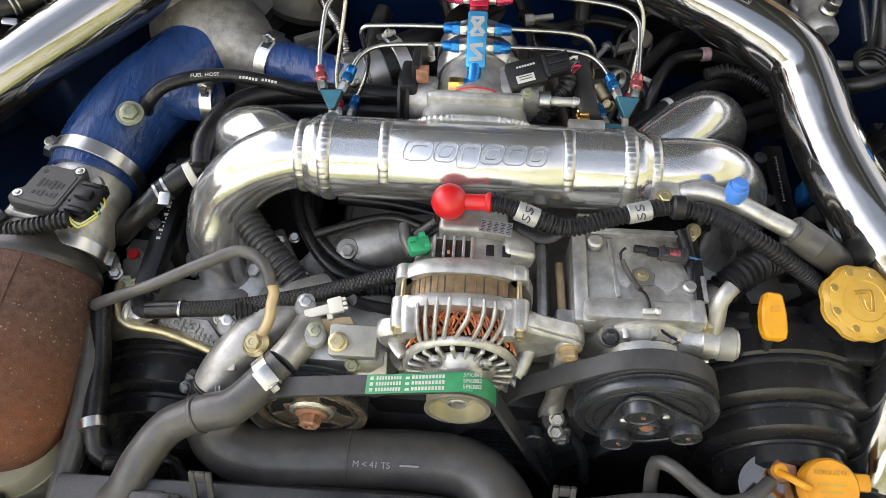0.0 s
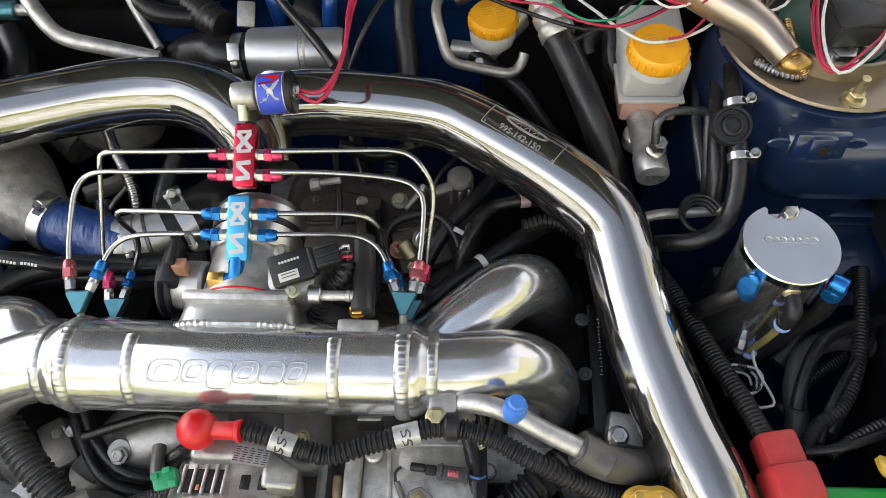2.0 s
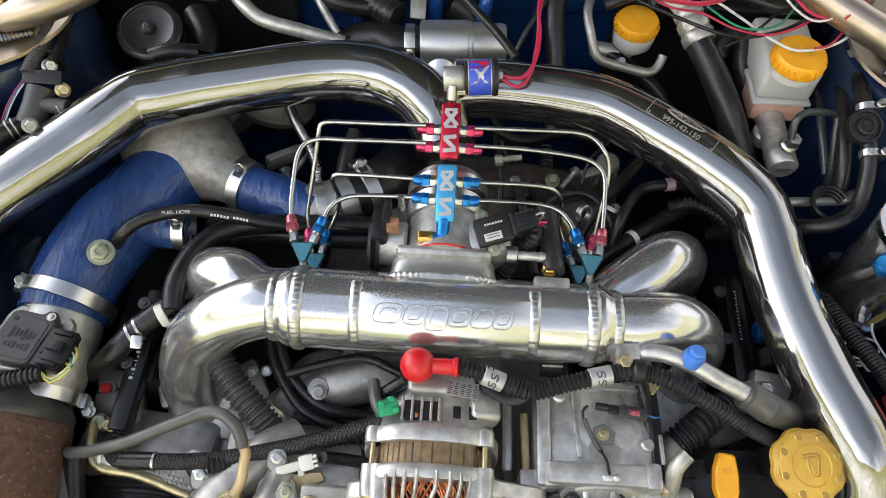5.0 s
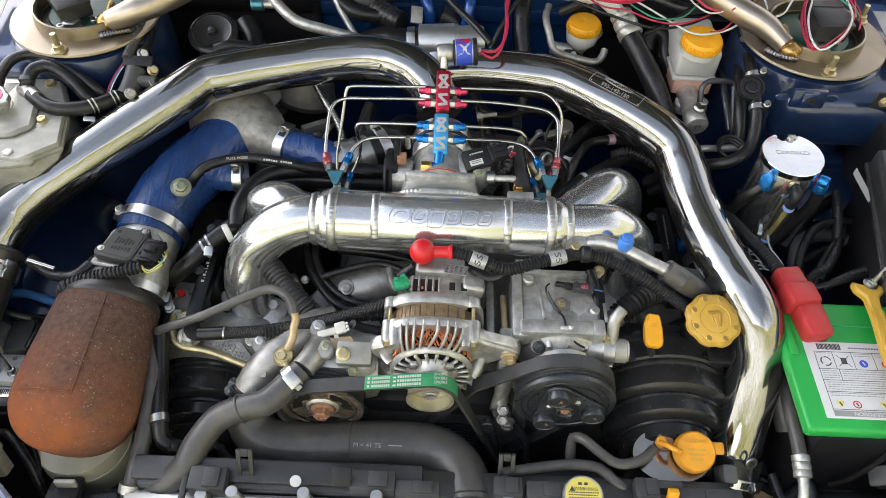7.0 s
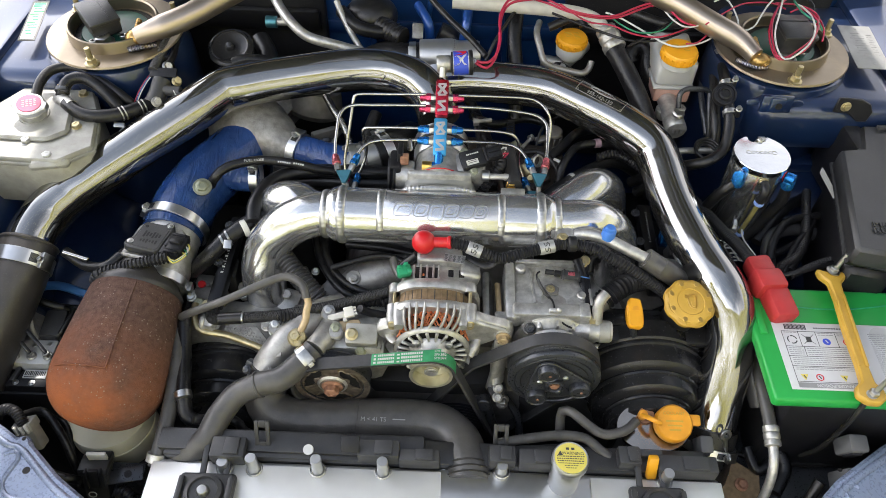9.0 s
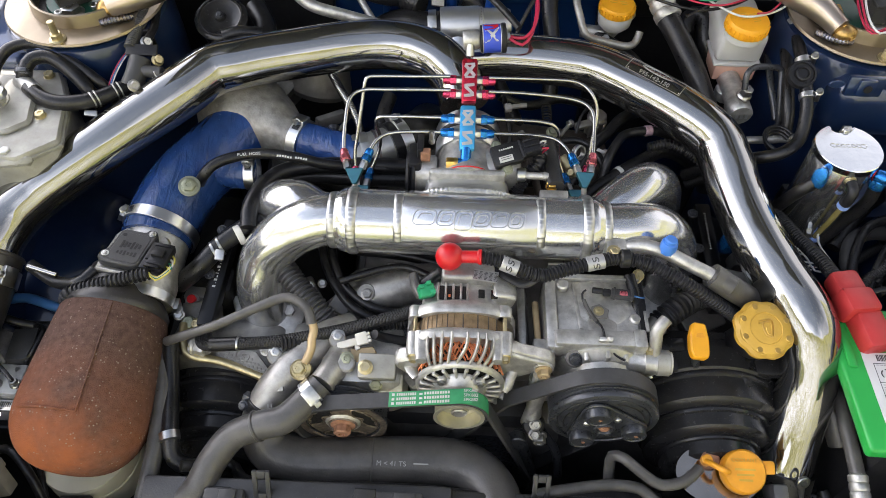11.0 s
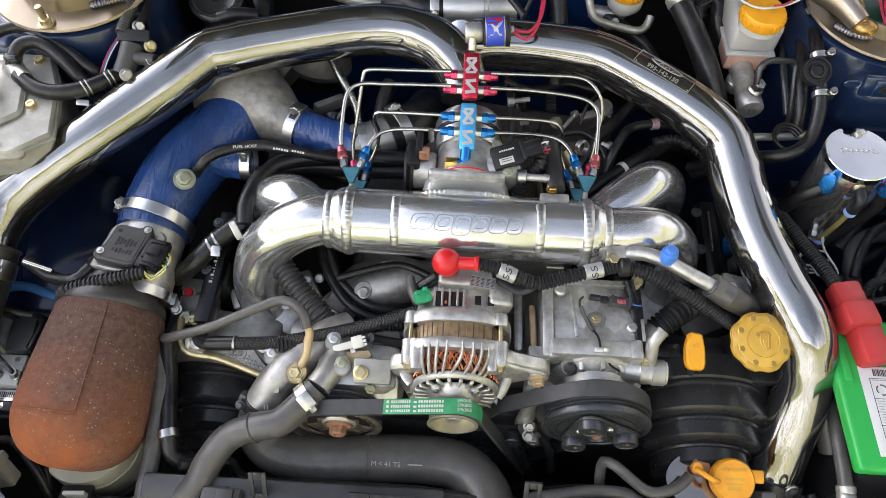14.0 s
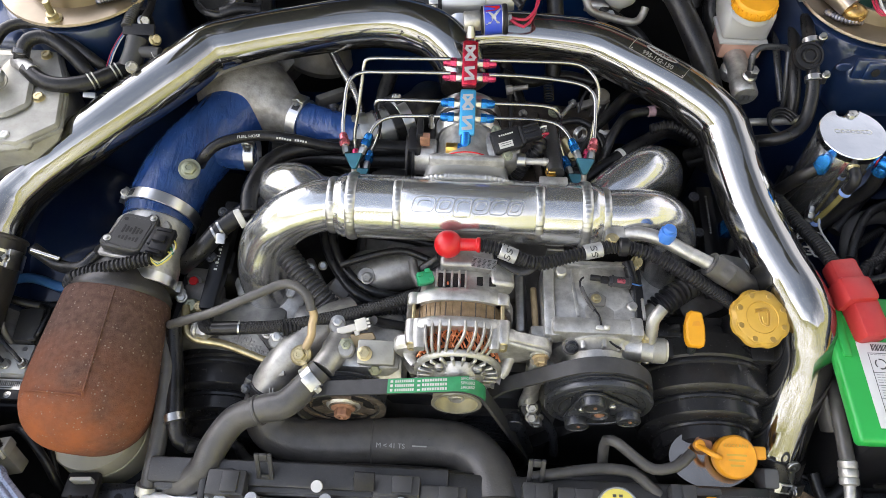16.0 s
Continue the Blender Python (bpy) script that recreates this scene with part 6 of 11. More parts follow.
part("neck_boss", lathe([(0.027, -0.034), (0.025, -0.026), (0.0225, -0.012)], at((-0.639, 0.629, 0.885), (0.1, -0.15, 1)), 32), TANKGREY, tank)
for p in ((-0.63, 0.714, 0.863), (-0.589, 0.696, 0.861), (-0.571, 0.615, 0.861), (-0.634, 0.576, 0.861)):
    part("bolt", hexhead(0.007, 0.008, at(p), 1.4), GOLD if p[1] > 0.6 else BOLT, tank)
cp = (-0.639, 0.629, 0.885)
capm = at(cp, (0.1, -0.15, 1))
part("neck", rod(0.02, 0.03, capm @ pose(0, 0, -0.03), 28), CAST, tank)
capo = part("pressure_cap", slab([((0.0225 + (0.004 if math.cos(2 * a) > 0.75 else 0)) * math.cos(a), (0.0225 + (0.004 if math.cos(2 * a) > 0.75 else 0)) * math.sin(a)) for a in [2 * math.pi * i / 48 for i in range(48)]], 0.01, capm, 0.002), MACHINED, tank, "bright pressure cap")
part("cap_label", rod(0.0178, 0.0012, capm @ pose(0, 0, 0.01), 32, 0.0002), ROSEPRINT, capo, "rose-red round label")
bars([(-0.008 + 0.0055 * k, 0.006 - 0.004 * j, 0.0042 - 0.0014 * ((k + j) % 2), 0.0018) for k in range(4) for j in range(4)], capm @ pose(0, 0, 0.0113, 0, 0, 20), PALEROSE, capo)
part("spout", tube([(-0.62, 0.677, 0.868), (-0.605, 0.665, 0.872), (-0.589, 0.653, 0.872)], 0.0105, 18), CAST, tank)
hose("coolant_hose", [(-0.646, 0.657, 0.88), (-0.646, 0.686, 0.89), (-0.638, 0.712, 0.895), (-0.614, 0.725, 0.895), (-0.587, 0.722, 0.89), (-0.553, 0.705, 0.88), (-0.52, 0.686, 0.87), (-0.504, 0.683, 0.85), (-0.504, 0.688, 0.82)], 0.0076, RUBBER, "black rubber hose curling from the header tank", group="tank hoses")
hb2 = thing("coolant_hose", (-0.602, 0.726, 0.86), "black rubber hose clamped to the header tank spout", "hose", "tank hoses")
part("hose", tube([(-0.615, 0.674, 0.87), (-0.608, 0.682, 0.885), (-0.601, 0.694, 0.892), (-0.583, 0.701, 0.892), (-0.562, 0.694, 0.886), (-0.54, 0.68, 0.876), (-0.523, 0.667, 0.862), (-0.514, 0.664, 0.84)], 0.0094, 18), RUBBER, hb2)
part("clip", pipe_ring(0.0112, 0.0092, 0.008, at((-0.611, 0.676, 0.88), (0.1, 0.9, 0.5)), 24, 0.001), BLACKSTEEL, hb2, "dark spring clip")
part("clip_ear", block(0.012, 0.006, 0.008, at((-0.595, 0.662, 0.897), (0, -0.4, 0.9)), 0.0015), BLACKSTEEL, hb2)
hw = thing("coolant_hose", (-0.562, 0.667, 0.84), "black hose with paired wire clips running to the black valve", "hose", "tank hoses")
part("hose", tube([(-0.6, 0.66, 0.872), (-0.578, 0.643, 0.87), (-0.554, 0.636, 0.868), (-0.527, 0.641, 0.866), (-0.506, 0.653, 0.864), (-0.486, 0.672, 0.862), (-0.469, 0.689, 0.86)], 0.0106, 20), RUBBER, hw)
for p in ((-0.513, 0.647, 0.865), (-0.508, 0.65, 0.865), (-0.49, 0.669, 0.862), (-0.485, 0.673, 0.862)):
    part("wire_clip", pipe_ring(0.0119, 0.0104, 0.0022, at(p, (0.75, 0.65, 0)), 28, 0.0006), BOLT, hw, "bright wire clip")
part("clip_ear", block(0.016, 0.008, 0.006, at((-0.515, 0.636, 0.85), (0.2, -0.5, 0.8)), 0.001), BOLT, hw)
fuel = thing("control_valve", (-0.508, 0.783, 0.8), "dark plastic control valve with bright bolts beside the strut tower", "valve")
part("body", tube([(-0.471, 0.681, 0.862), (-0.465, 0.695, 0.872), (-0.462, 0.715, 0.882)], 0.0145, 20), GRAPHITE, fuel)
part("side_port", rod(0.0085, 0.03, at((-0.457, 0.698, 0.876), (1, -0.1, 0)), 18), GRAPHITE, fuel)
part("bracket", block(0.044, 0.016, 0.005, at((-0.46, 0.726, 0.888), (0, -0.5, 0.86), (1, 0, 0)), 0.0015), PLASTIC, fuel)
part("bracket", block(0.044, 0.005, 0.03, at((-0.477, 0.764, 0.868), (0, -0.1, 1), (1, 0, 0)), 0.0015), PLASTIC, fuel)
part("foot", block(0.03, 0.03, 0.14, pose((-0.512, 0.797, 0.8)[0], (-0.512, 0.797, 0.8)[1] + 0.02, 0.73), 0.004), PLASTIC, fuel)
for p, mt in (((-0.439, 0.717, 0.88), GOLD), ((-0.437, 0.696, 0.874), BOLT), ((-0.459, 0.743, 0.89), BOLT), ((-0.457, 0.664, 0.878), CASTGREY)):
    part("bolt", hexhead(0.0062, 0.009, at(p, (0.6, -0.5, 0.6)), 1.35), mt, fuel)
hose("wiring_loom", [(-0.477, 0.727, 0.892), (-0.476, 0.749, 0.895), (-0.473, 0.787, 0.9), (-0.476, 0.84, 0.9), (-0.487, 0.897, 0.9)], 0.0078, GRAPHITE, "grey-black corrugated loom by the strut tower", "wiring", rib=0.0005, pitch=0.0035)
hose("wiring_loom", [(-0.458, 0.74, 0.892), (-0.456, 0.776, 0.893), (-0.466, 0.833, 0.895), (-0.481, 0.905, 0.895)], 0.0055, RUBBER, "thin black lead beside the corrugated loom", "wiring")
for k, mt in enumerate((WIRERED, WIREBLUE, WIREWHITE)):
    hose("wire", [(x + 0.0022 * k, y, z) for x, y, z in ((-0.48, 0.73, 0.888), (-0.489, 0.711, 0.882), (-0.497, 0.693, 0.872), (-0.503, 0.679, 0.86))], 0.0008, mt, "thin coloured wire beside the strut tower", "wire", "thin wires")

# anti-lock brake unit and pipes below
abs_ = thing("brake_modulator", (-0.658, 0.375, 0.56), "alloy brake modulator block on a black box with steel pipes", "brake unit")
vb = part("valve_block", block(0.125, 0.044, 0.045, pose(-0.641, 0.336, 0.61), 0.003), PALEALLOY, abs_, "pale alloy valve block")
for x, y in ((-0.612, 0.347), (-0.59, 0.35), (-0.642, 0.346)):
    part("plug_mark", rod(0.0035, 0.0012, pose(x, y, 0.6545), 14, 0.0003), BOLT, vb)
mbox = part("box", block(0.135, 0.03, 0.09, pose(-0.644, 0.2985, 0.551), 0.004), PLASTIC, abs_)
part("box_step", block(0.137, 0.012, 0.07, pose(-0.644, 0.2855, 0.555), 0.003), PLASTIC, mbox)
for x in (-0.66, -0.623, -0.599):
    part("screw", hexhead(0.0036, 0.003, pose(x, 0.29, 0.641), 1.3), BOLT, mbox)
part("side_lever", block(0.007, 0.024, 0.006, pose(-0.626, 0.302, 0.641, 0, 0, -8), 0.0015), GRAPHITE, mbox)
sl = part("label", block(0.034, 0.0145, 0.001, pose(-0.599, 0.3045, 0.6412), 0), WHITE, mbox, "white bar-code label")
bars([(-0.0145 + 0.0026 * k, 0.001, 0.0013 if k % 3 else 0.0019, 0.0075) for k in range(12)] + [(-0.006, -0.0052, 0.018, 0.0012)], pose(-0.599, 0.3045, 0.6422), PRINT, sl)
part("relay", block(0.034, 0.05, 0.1, pose(-0.594, 0.384, 0.565, 0, 0, 6), 0.004), GRAPHITE, abs_, "dark grey relay box")
part("relay_loop", tube([(-0.583, 0.362, 0.655), (-0.572, 0.372, 0.668), (-0.568, 0.4, 0.67), (-0.583, 0.412, 0.665), (-0.607, 0.41, 0.66)], 0.0042, 10), RUBBER, abs_)
part("motor", lathe([(0.03, 0), (0.032, 0.003), (0.032, 0.07), (0.026, 0.076)], at((-0.645, 0.36, 0.6), (-0.2, 0.9, 0.1)), 28), CASTGREY, abs_)
for k, (x, y) in enumerate(((-0.633, 0.326), (-0.608, 0.327), (-0.584, 0.328))):
    p = Vector((x, y, 0.655))
    tp = part("brake_pipe", tube([p, p + Vector((-0.001, 0.001, 0.012)), p + Vector((-0.014, 0.012, 0.022)), p + Vector((-0.035, 0.028, 0.03)), p + Vector((-0.08, 0.055, 0.035))], 0.0029, 8), BLACKSTEEL, abs_)
    part("pipe_nut", hexhead(0.0058, 0.01, at(p, (0, 0, 1))), BOLT, tp)
part("bent_pipe", tube([(-0.612, 0.36, 0.655), (-0.613, 0.364, 0.678), (-0.617, 0.376, 0.684), (-0.626, 0.384, 0.684), (-0.64, 0.386, 0.68)], 0.0034, 10), TANKGREY, abs_, "bent pale pipe")
hose("earth_cable", [(-0.68, 0.438, 0.66), (-0.624, 0.459, 0.66), (-0.564, 0.444, 0.66), (-0.538, 0.455, 0.64)], 0.007, WIREBLUE, "pale blue hose in the shadow behind the filter", "hose")
hose("vacuum_hose", [(-0.675, 0.424, 0.7), (-0.626, 0.414, 0.68), (-0.581, 0.415, 0.66), (-0.523, 0.438, 0.64)], 0.006, RUBBER, "thin black hose in the shadow behind the filter", "hose")
hose("vacuum_hose", [(-0.558, 0.439, 0.77), (-0.522, 0.421, 0.76), (-0.487, 0.414, 0.77), (-0.47, 0.431, 0.775)], 0.008, RUBBER, "thin black hose leading to the airflow meter", "hose")

# lamp corners and front plug
for s, pts in ((-1, [(-0.725, 0.275), (-0.587, 0.2), (-0.559, 0.1835), (-0.552, 0.1895), (-0.541, 0.1835), (-0.538, 0.1765), (-0.483, 0.131), (-0.434, 0.1), (-0.42, 0.06), (-0.595, 0.007)]),
               (1, [(0.761, 0.292), (0.621, 0.22), (0.542, 0.168), (0.485, 0.116), (0.454, 0.072), (0.655, 0.053)])):
    hl = thing("front_panel_corner", (s * 0.62, 0.02, 0.5), "pale blue painted front panel corner beside the headlamp", "front panel", "front panel corners")
    o2 = pts if sum(a[0] * b[1] - b[0] * a[1] for a, b in zip(pts, pts[1:] + pts[:1])) > 0 else pts[::-1]
    part("panel", slab(o2, 0.012, pose(0, 0, 0.67), 0.004), LAMPBODY, hl)
    part("lamp_shell", slab([(x * 1.02, y - 0.02) for x, y in o2], 0.16, pose(0, 0, 0.505), 0.01), PLASTIC, hl, "black lamp shell below")
    rim = [Vector((x * 1.012, y - 0.012, 0.682)) for x, y in (pts[1:3] + pts[5:8] if s < 0 else pts[1:5])]
    part("rolled_edge", tube(rim, 0.005, 10), LAMPBODY, hl)
    part("pressed_rib", tube([(s * 0.566, 0.158, 0.681), (s * 0.553, 0.163, 0.682), (s * 0.545, 0.152, 0.682), (s * 0.552, 0.12, 0.682), (s * 0.535, 0.1, 0.682), (s * 0.5, 0.098, 0.682)], 0.0034, 8), LAMPBODY, hl)
    part("hole", rod(0.005, 0.0015, pose(s * 0.528, 0.137, 0.6812), 18, 0.0003), DARK, hl)
    part("tab_hole", rod(0.0028, 0.0015, pose(s * 0.549, 0.181, 0.6812), 14, 0.0003), DARK, hl)
plug = thing("lamp_connector", (-0.47, 0.16, 0.53), "dark grey wiring plug with a pale clip", "connector")
pm = at((-0.482, 0.168, 0.55), (0.05, 0.3, 0.95), (1, 0.1, 0))
part("shell", block(0.036, 0.034, 0.06, pm, 0.006), FUSEPLASTIC, plug)
part("collar", block(0.041, 0.038, 0.014, pm @ pose(0, 0, 0.05), 0.004), FUSEPLASTIC, plug)
part("latch", add(add(block(0.014, 0.006, 0.034, pm @ pose(0.002, -0.019, 0.03), 0.0015), block(0.004, 0.009, 0.034, pm @ pose(-0.008, -0.019, 0.03), 0.001)), block(0.004, 0.009, 0.034, pm @ pose(0.012, -0.019, 0.03), 0.001)), PLASTIC, plug)
part("clip", block(0.026, 0.005, 0.018, pm @ pose(0.004, 0.002, 0.064, 18), 0.001), WHITEPLASTIC, plug, "cream clip")
part("mark", pipe_ring(0.006, 0.0045, 0.0006, pm @ pose(-0.006, -0.0172, 0.012, 90), 20, 0.0001), PALEPRINT, plug)
part("lead", tube([(-0.452, 0.162, 0.56), (-0.434, 0.154, 0.575), (-0.42, 0.14, 0.565), (-0.404, 0.12, 0.54)], 0.009, 12, rib=0.001, pitch=0.005), PLASTIC, plug)
plug2 = thing("lamp_connector", (-0.56, 0.205, 0.6), "grey wiring plug hanging by the headlamp", "connector")
pm = at((-0.56, 0.2, 0.62), (-0.25, 0.35, 0.9), (1, 0.1, 0.2))
part("shell", block(0.024, 0.02, 0.036, pm, 0.003), CASTPLUG, plug2)
part("head", block(0.028, 0.022, 0.014, pm @ pose(0, 0, 0.034), 0.002), CASTPLUG, plug2)
for x in (-0.008, 0.0, 0.008):
    part("plug_rib", block(0.0035, 0.006, 0.014, pm @ pose(x, -0.0115, 0.034), 0.0008), WHITEPLASTIC, plug2)
part("lead", tube([(-0.567, 0.209, 0.665), (-0.585, 0.226, 0.672), (-0.607, 0.23, 0.665), (-0.622, 0.215, 0.64), (-0.63, 0.2, 0.58)], 0.0075, 12, rib=0.0007, pitch=0.004), PLASTIC, plug2)
for pts, r in (([(-0.6, 0.25, 0.62), (-0.565, 0.245, 0.64), (-0.535, 0.22, 0.63), (-0.515, 0.19, 0.6), (-0.505, 0.17, 0.56)], 0.0055), ([(-0.59, 0.262, 0.6), (-0.54, 0.24, 0.615), (-0.522, 0.205, 0.6), (-0.51, 0.165, 0.57)], 0.0038), ([(-0.54, 0.17, 0.6), (-0.515, 0.16, 0.61), (-0.5, 0.165, 0.59)], 0.0065)):
    hose("front_loom", pts, r, RUBBER, "black loom in the shadow behind the headlamp", "wiring", "front looms")
fbk = thing("bracket_plate", (-0.44, 0.18, 0.55), "dark steel bracket with a hole below the cream cylinder", "bracket")
part("plate", block(0.05, 0.022, 0.003, at((-0.44, 0.178, 0.585), (0, -0.25, 1), (1, 0.2, 0)), 0.0008), BLACKSTEEL, fbk)
part("hole", rod(0.0055, 0.0008, at((-0.436, 0.178, 0.5885), (0, -0.25, 1)), 16, 0.0002), DARK, fbk)
part("foot", block(0.05, 0.02, 0.07, pose(-0.44, 0.188, 0.515), 0.003), BLACKSTEEL, fbk)

# ---- radiator and shroud ----
RZ = 0.665
rad = thing("radiator", (0, 0.09, 0.36), "bright alloy radiator with polished top tank and posts", "radiator")
x0, x1 = (-0.378, 0.135, 0.665)[0], (0.39, 0.15, 0.665)[0]
ry = (0.019, 0.17, 0.665)[1]
part("top_tank", block(x1 - x0, 0.075, 0.05, pose((x0 + x1) / 2, ry - 0.0375, RZ - 0.05), 0.006), MACHINED, rad)
xm0, xm1 = (0.018, 0.149, 0.668)[0], (0.194, 0.156, 0.668)[0]
part("top_sheet", block(xm0 - x0 - 0.008, 0.07, 0.003, pose((x0 + xm0) / 2, ry - 0.042, RZ), 0.001), RADWHITE, rad, "white reflecting top sheet")
part("top_sheet", block(x1 - xm1 - 0.02, 0.07, 0.003, pose((x1 + xm1) / 2 + 0.01, ry - 0.042, RZ), 0.001), RADWHITE, rad, "white reflecting top sheet")
part("core", block(x1 - x0 - 0.02, 0.045, 0.28, pose((x0 + x1) / 2, ry - 0.04, 0.36), 0.004), DARK, rad)
for p, h in (((-0.276, 0.157, 0.668), 0.022), ((-0.236, 0.157, 0.668), 0.036), ((-0.151, 0.159, 0.668), 0.036), ((-0.064, 0.16, 0.668), 0.034), ((0.095, 0.167, 0.668), 0.02), ((0.313, 0.161, 0.668), 0.03)):
    post = part("post", lathe([(0.012, 0.664), (0.009, 0.6675), (0.0078, 0.671), (0.0075, 0.664 + h), (0.0068, 0.666 + h), (0.0, 0.6662 + h)], pose(p[0], p[1], 0), 24), SATIN, rad)
    part("weld_bead", weld((p[0], p[1], 0.667), (0, 0, 1), 0.0105, 0.002, 0.0045), BEAD, post)
wp = Vector((0.177, 0.157, 0.735))
capn = part("filler_neck", lathe([(0.021, 0.64), (0.0195, 0.69), (0.021, wp.z - 0.012), (0.018, wp.z - 0.008)], pose(wp.x, wp.y, 0), 32), SATIN, rad)
capd = part("radiator_cap", lathe([(0.021, -0.01), (0.0238, -0.008), (0.0238, -0.001), (0.022, 0.0015), (0.0208, 0.001), (0.0, 0.001)], pose(*wp), 40), SATIN, capn, "silver radiator cap with a yellow warning label")
wl_ = part("cap_label", rod(0.0205, 0.0008, pose(wp.x, wp.y, wp.z + 0.0008), 40, 0.0002), YELLOWPRINT, rad, "yellow round warning label")
letters("WARNING", 0.0058, pose(wp.x + 0.003, wp.y + 0.0062, wp.z + 0.0018), PRINT, wl_, depth=0.0001)
tiny = random.Random(9)
bm = bmesh.new()
for k in range(6):
    y = 0.0022 - 0.0031 * k
    half = math.sqrt(max(0.0, 0.0185 ** 2 - y * y)) * (0.95 if k < 4 else 0.55)
    x = -half
    while x < half - 0.001:
        w = min(tiny.uniform(0.0012, 0.003), half - x)
        add(bm, block(w, 0.0013 if k < 3 else 0.0009, 0.0002, pose(wp.x + x + w / 2, wp.y + y, wp.z + 0.0016), 0))
        x += w + 0.0008
part("print", bm, PRINT, wl_)
bars([(-0.0035, 0.0125, 0.004, 0.003), (0.0035, 0.0125, 0.004, 0.003)], pose(wp.x, wp.y, wp.z + 0.0016), PRINT, wl_)
part("warning_mark", slab([(-0.0034, 0), (0.0034, 0), (0, 0.006)], 0.0003, pose(wp.x - 0.013, wp.y + 0.0035, wp.z + 0.0016), 0), PRINT, wl_)
for px_, mir in (((-0.291, 0.12, 0.672), 1), ((0.298, 0.124, 0.672), -1)):
    br = part("bracket", block(0.074, 0.07, 0.014, pose(px_[0], px_[1] - 0.01, RZ + 0.003), 0.006, 3), GRAPHITE, rad, "grey-black rubber mounting bracket")
    part("dome", lathe([(0.026, 0.0), (0.024, 0.006), (0.019, 0.008), (0.018, 0.004), (0.0, 0.004)], pose(px_[0], px_[1] - 0.004, RZ + 0.017), 32), GRAPHITE, br)
    for dx in (-0.032, 0.032):
        part("side_lip", block(0.008, 0.06, 0.008, pose(px_[0] + dx, px_[1] - 0.012, RZ + 0.015), 0.003), GRAPHITE, br)
    for dx in (-0.0155, 0.0155):
        part("arm", block(0.008, 0.05, 0.006, pose(px_[0] + 0.006 * mir + dx, px_[1] + 0.046, RZ + 0.012, 10), 0.002), GRAPHITE, br)
    part("arm_bridge", block(0.039, 0.01, 0.006, pose(px_[0] + 0.006 * mir, px_[1] + 0.07, RZ + 0.0165, 10), 0.002), GRAPHITE, br)
    part("bolt", lathe([(0.0085, 0), (0.008, 0.006), (0.006, 0.009), (0.0, 0.0095)], pose(px_[0], px_[1] - 0.004, RZ + 0.02), 20), BOLT, br)
shroud = thing("fan_shroud", (0, 0.2, 0.36), "dusty black plastic fan shroud behind the radiator", "fan shroud")
sy = ry + 0.018
part("top_rail", block(x1 - x0 - 0.03, 0.035, 0.03, pose((x0 + x1) / 2, sy, 0.645), 0.005), DUSTY, shroud)
part("lower_rail", block(0.36, 0.03, 0.012, pose(-0.19, sy + 0.005, 0.672, 12), 0.004), DUSTY, shroud)
part("panel", block(x1 - x0 - 0.03, 0.02, 0.27, pose((x0 + x1) / 2, sy + 0.012, 0.38), 0.004), DUSTY, shroud)
for cx in (-0.17, 0.2):
    part("fan_ring", lathe([(0.115, 0), (0.12, 0.02), (0.115, 0.04), (0.11, 0.04), (0.11, 0.0), (0.115, 0)], at((cx, sy + 0.02, 0.48), (0, 1, 0)), 48), DUSTY, shroud)
for p, w, d in (((-0.271, 0.176, 0.672), 0.046, 0.03), ((-0.071, 0.182, 0.672), 0.056, 0.024), ((0.142, 0.179, 0.67), 0.05, 0.022), ((0.095, 0.182, 0.67), 0.036, 0.024), ((0.266, 0.187, 0.67), 0.03, 0.026), ((0.343, 0.178, 0.668), 0.08, 0.024), ((-0.016, 0.176, 0.668), 0.055, 0.018)):
    tab = part("tab", block(w, d, 0.026, pose(p[0], p[1], p[2] - 0.004), 0.003), GRAPHITE, shroud)
    part("tab_rib", block(w * 0.42, d * 0.8, 0.004, pose(p[0] + w * 0.12, p[1], p[2] + 0.0215), 0.001), GRAPHITE, tab)
part("bent_tab", block(0.024, 0.022, 0.004, pose(*(-0.108, 0.183, 0.7), 35), 0.001), PLASTIC, shroud)
part("bent_tab", block(0.016, 0.004, 0.03, pose((-0.114, 0.187, 0.68)[0], (-0.114, 0.187, 0.68)[1], 0.67), 0.001), PLASTIC, shroud)
for p in ((-0.228, 0.185, 0.7), (0.093, 0.195, 0.695)):
    m_ = pose(p[0], p[1], p[2] - 0.02, -28)
    for dx in (-0.0075, 0.0075):
        part("clip", block(0.0055, 0.004, 0.04, m_ @ pose(dx, 0, 0), 0.001), GRAPHITE, shroud)
    part("clip", block(0.0095, 0.004, 0.01, m_ @ pose(0, 0, 0.03), 0.001), GRAPHITE, shroud)
    part("clip", block(0.0095, 0.004, 0.008, m_, 0.001), GRAPHITE, shroud)
part("button", rod(0.007, 0.003, at((-0.164, 0.177, 0.69), (0, -0.4, 1)), 20), WHITE, shroud, "white plastic button")
part("yellow_clip", block(0.014, 0.01, 0.036, pose(0.295, 0.166, 0.668, -25), 0.003), YELLOW, shroud, "bright yellow clip")


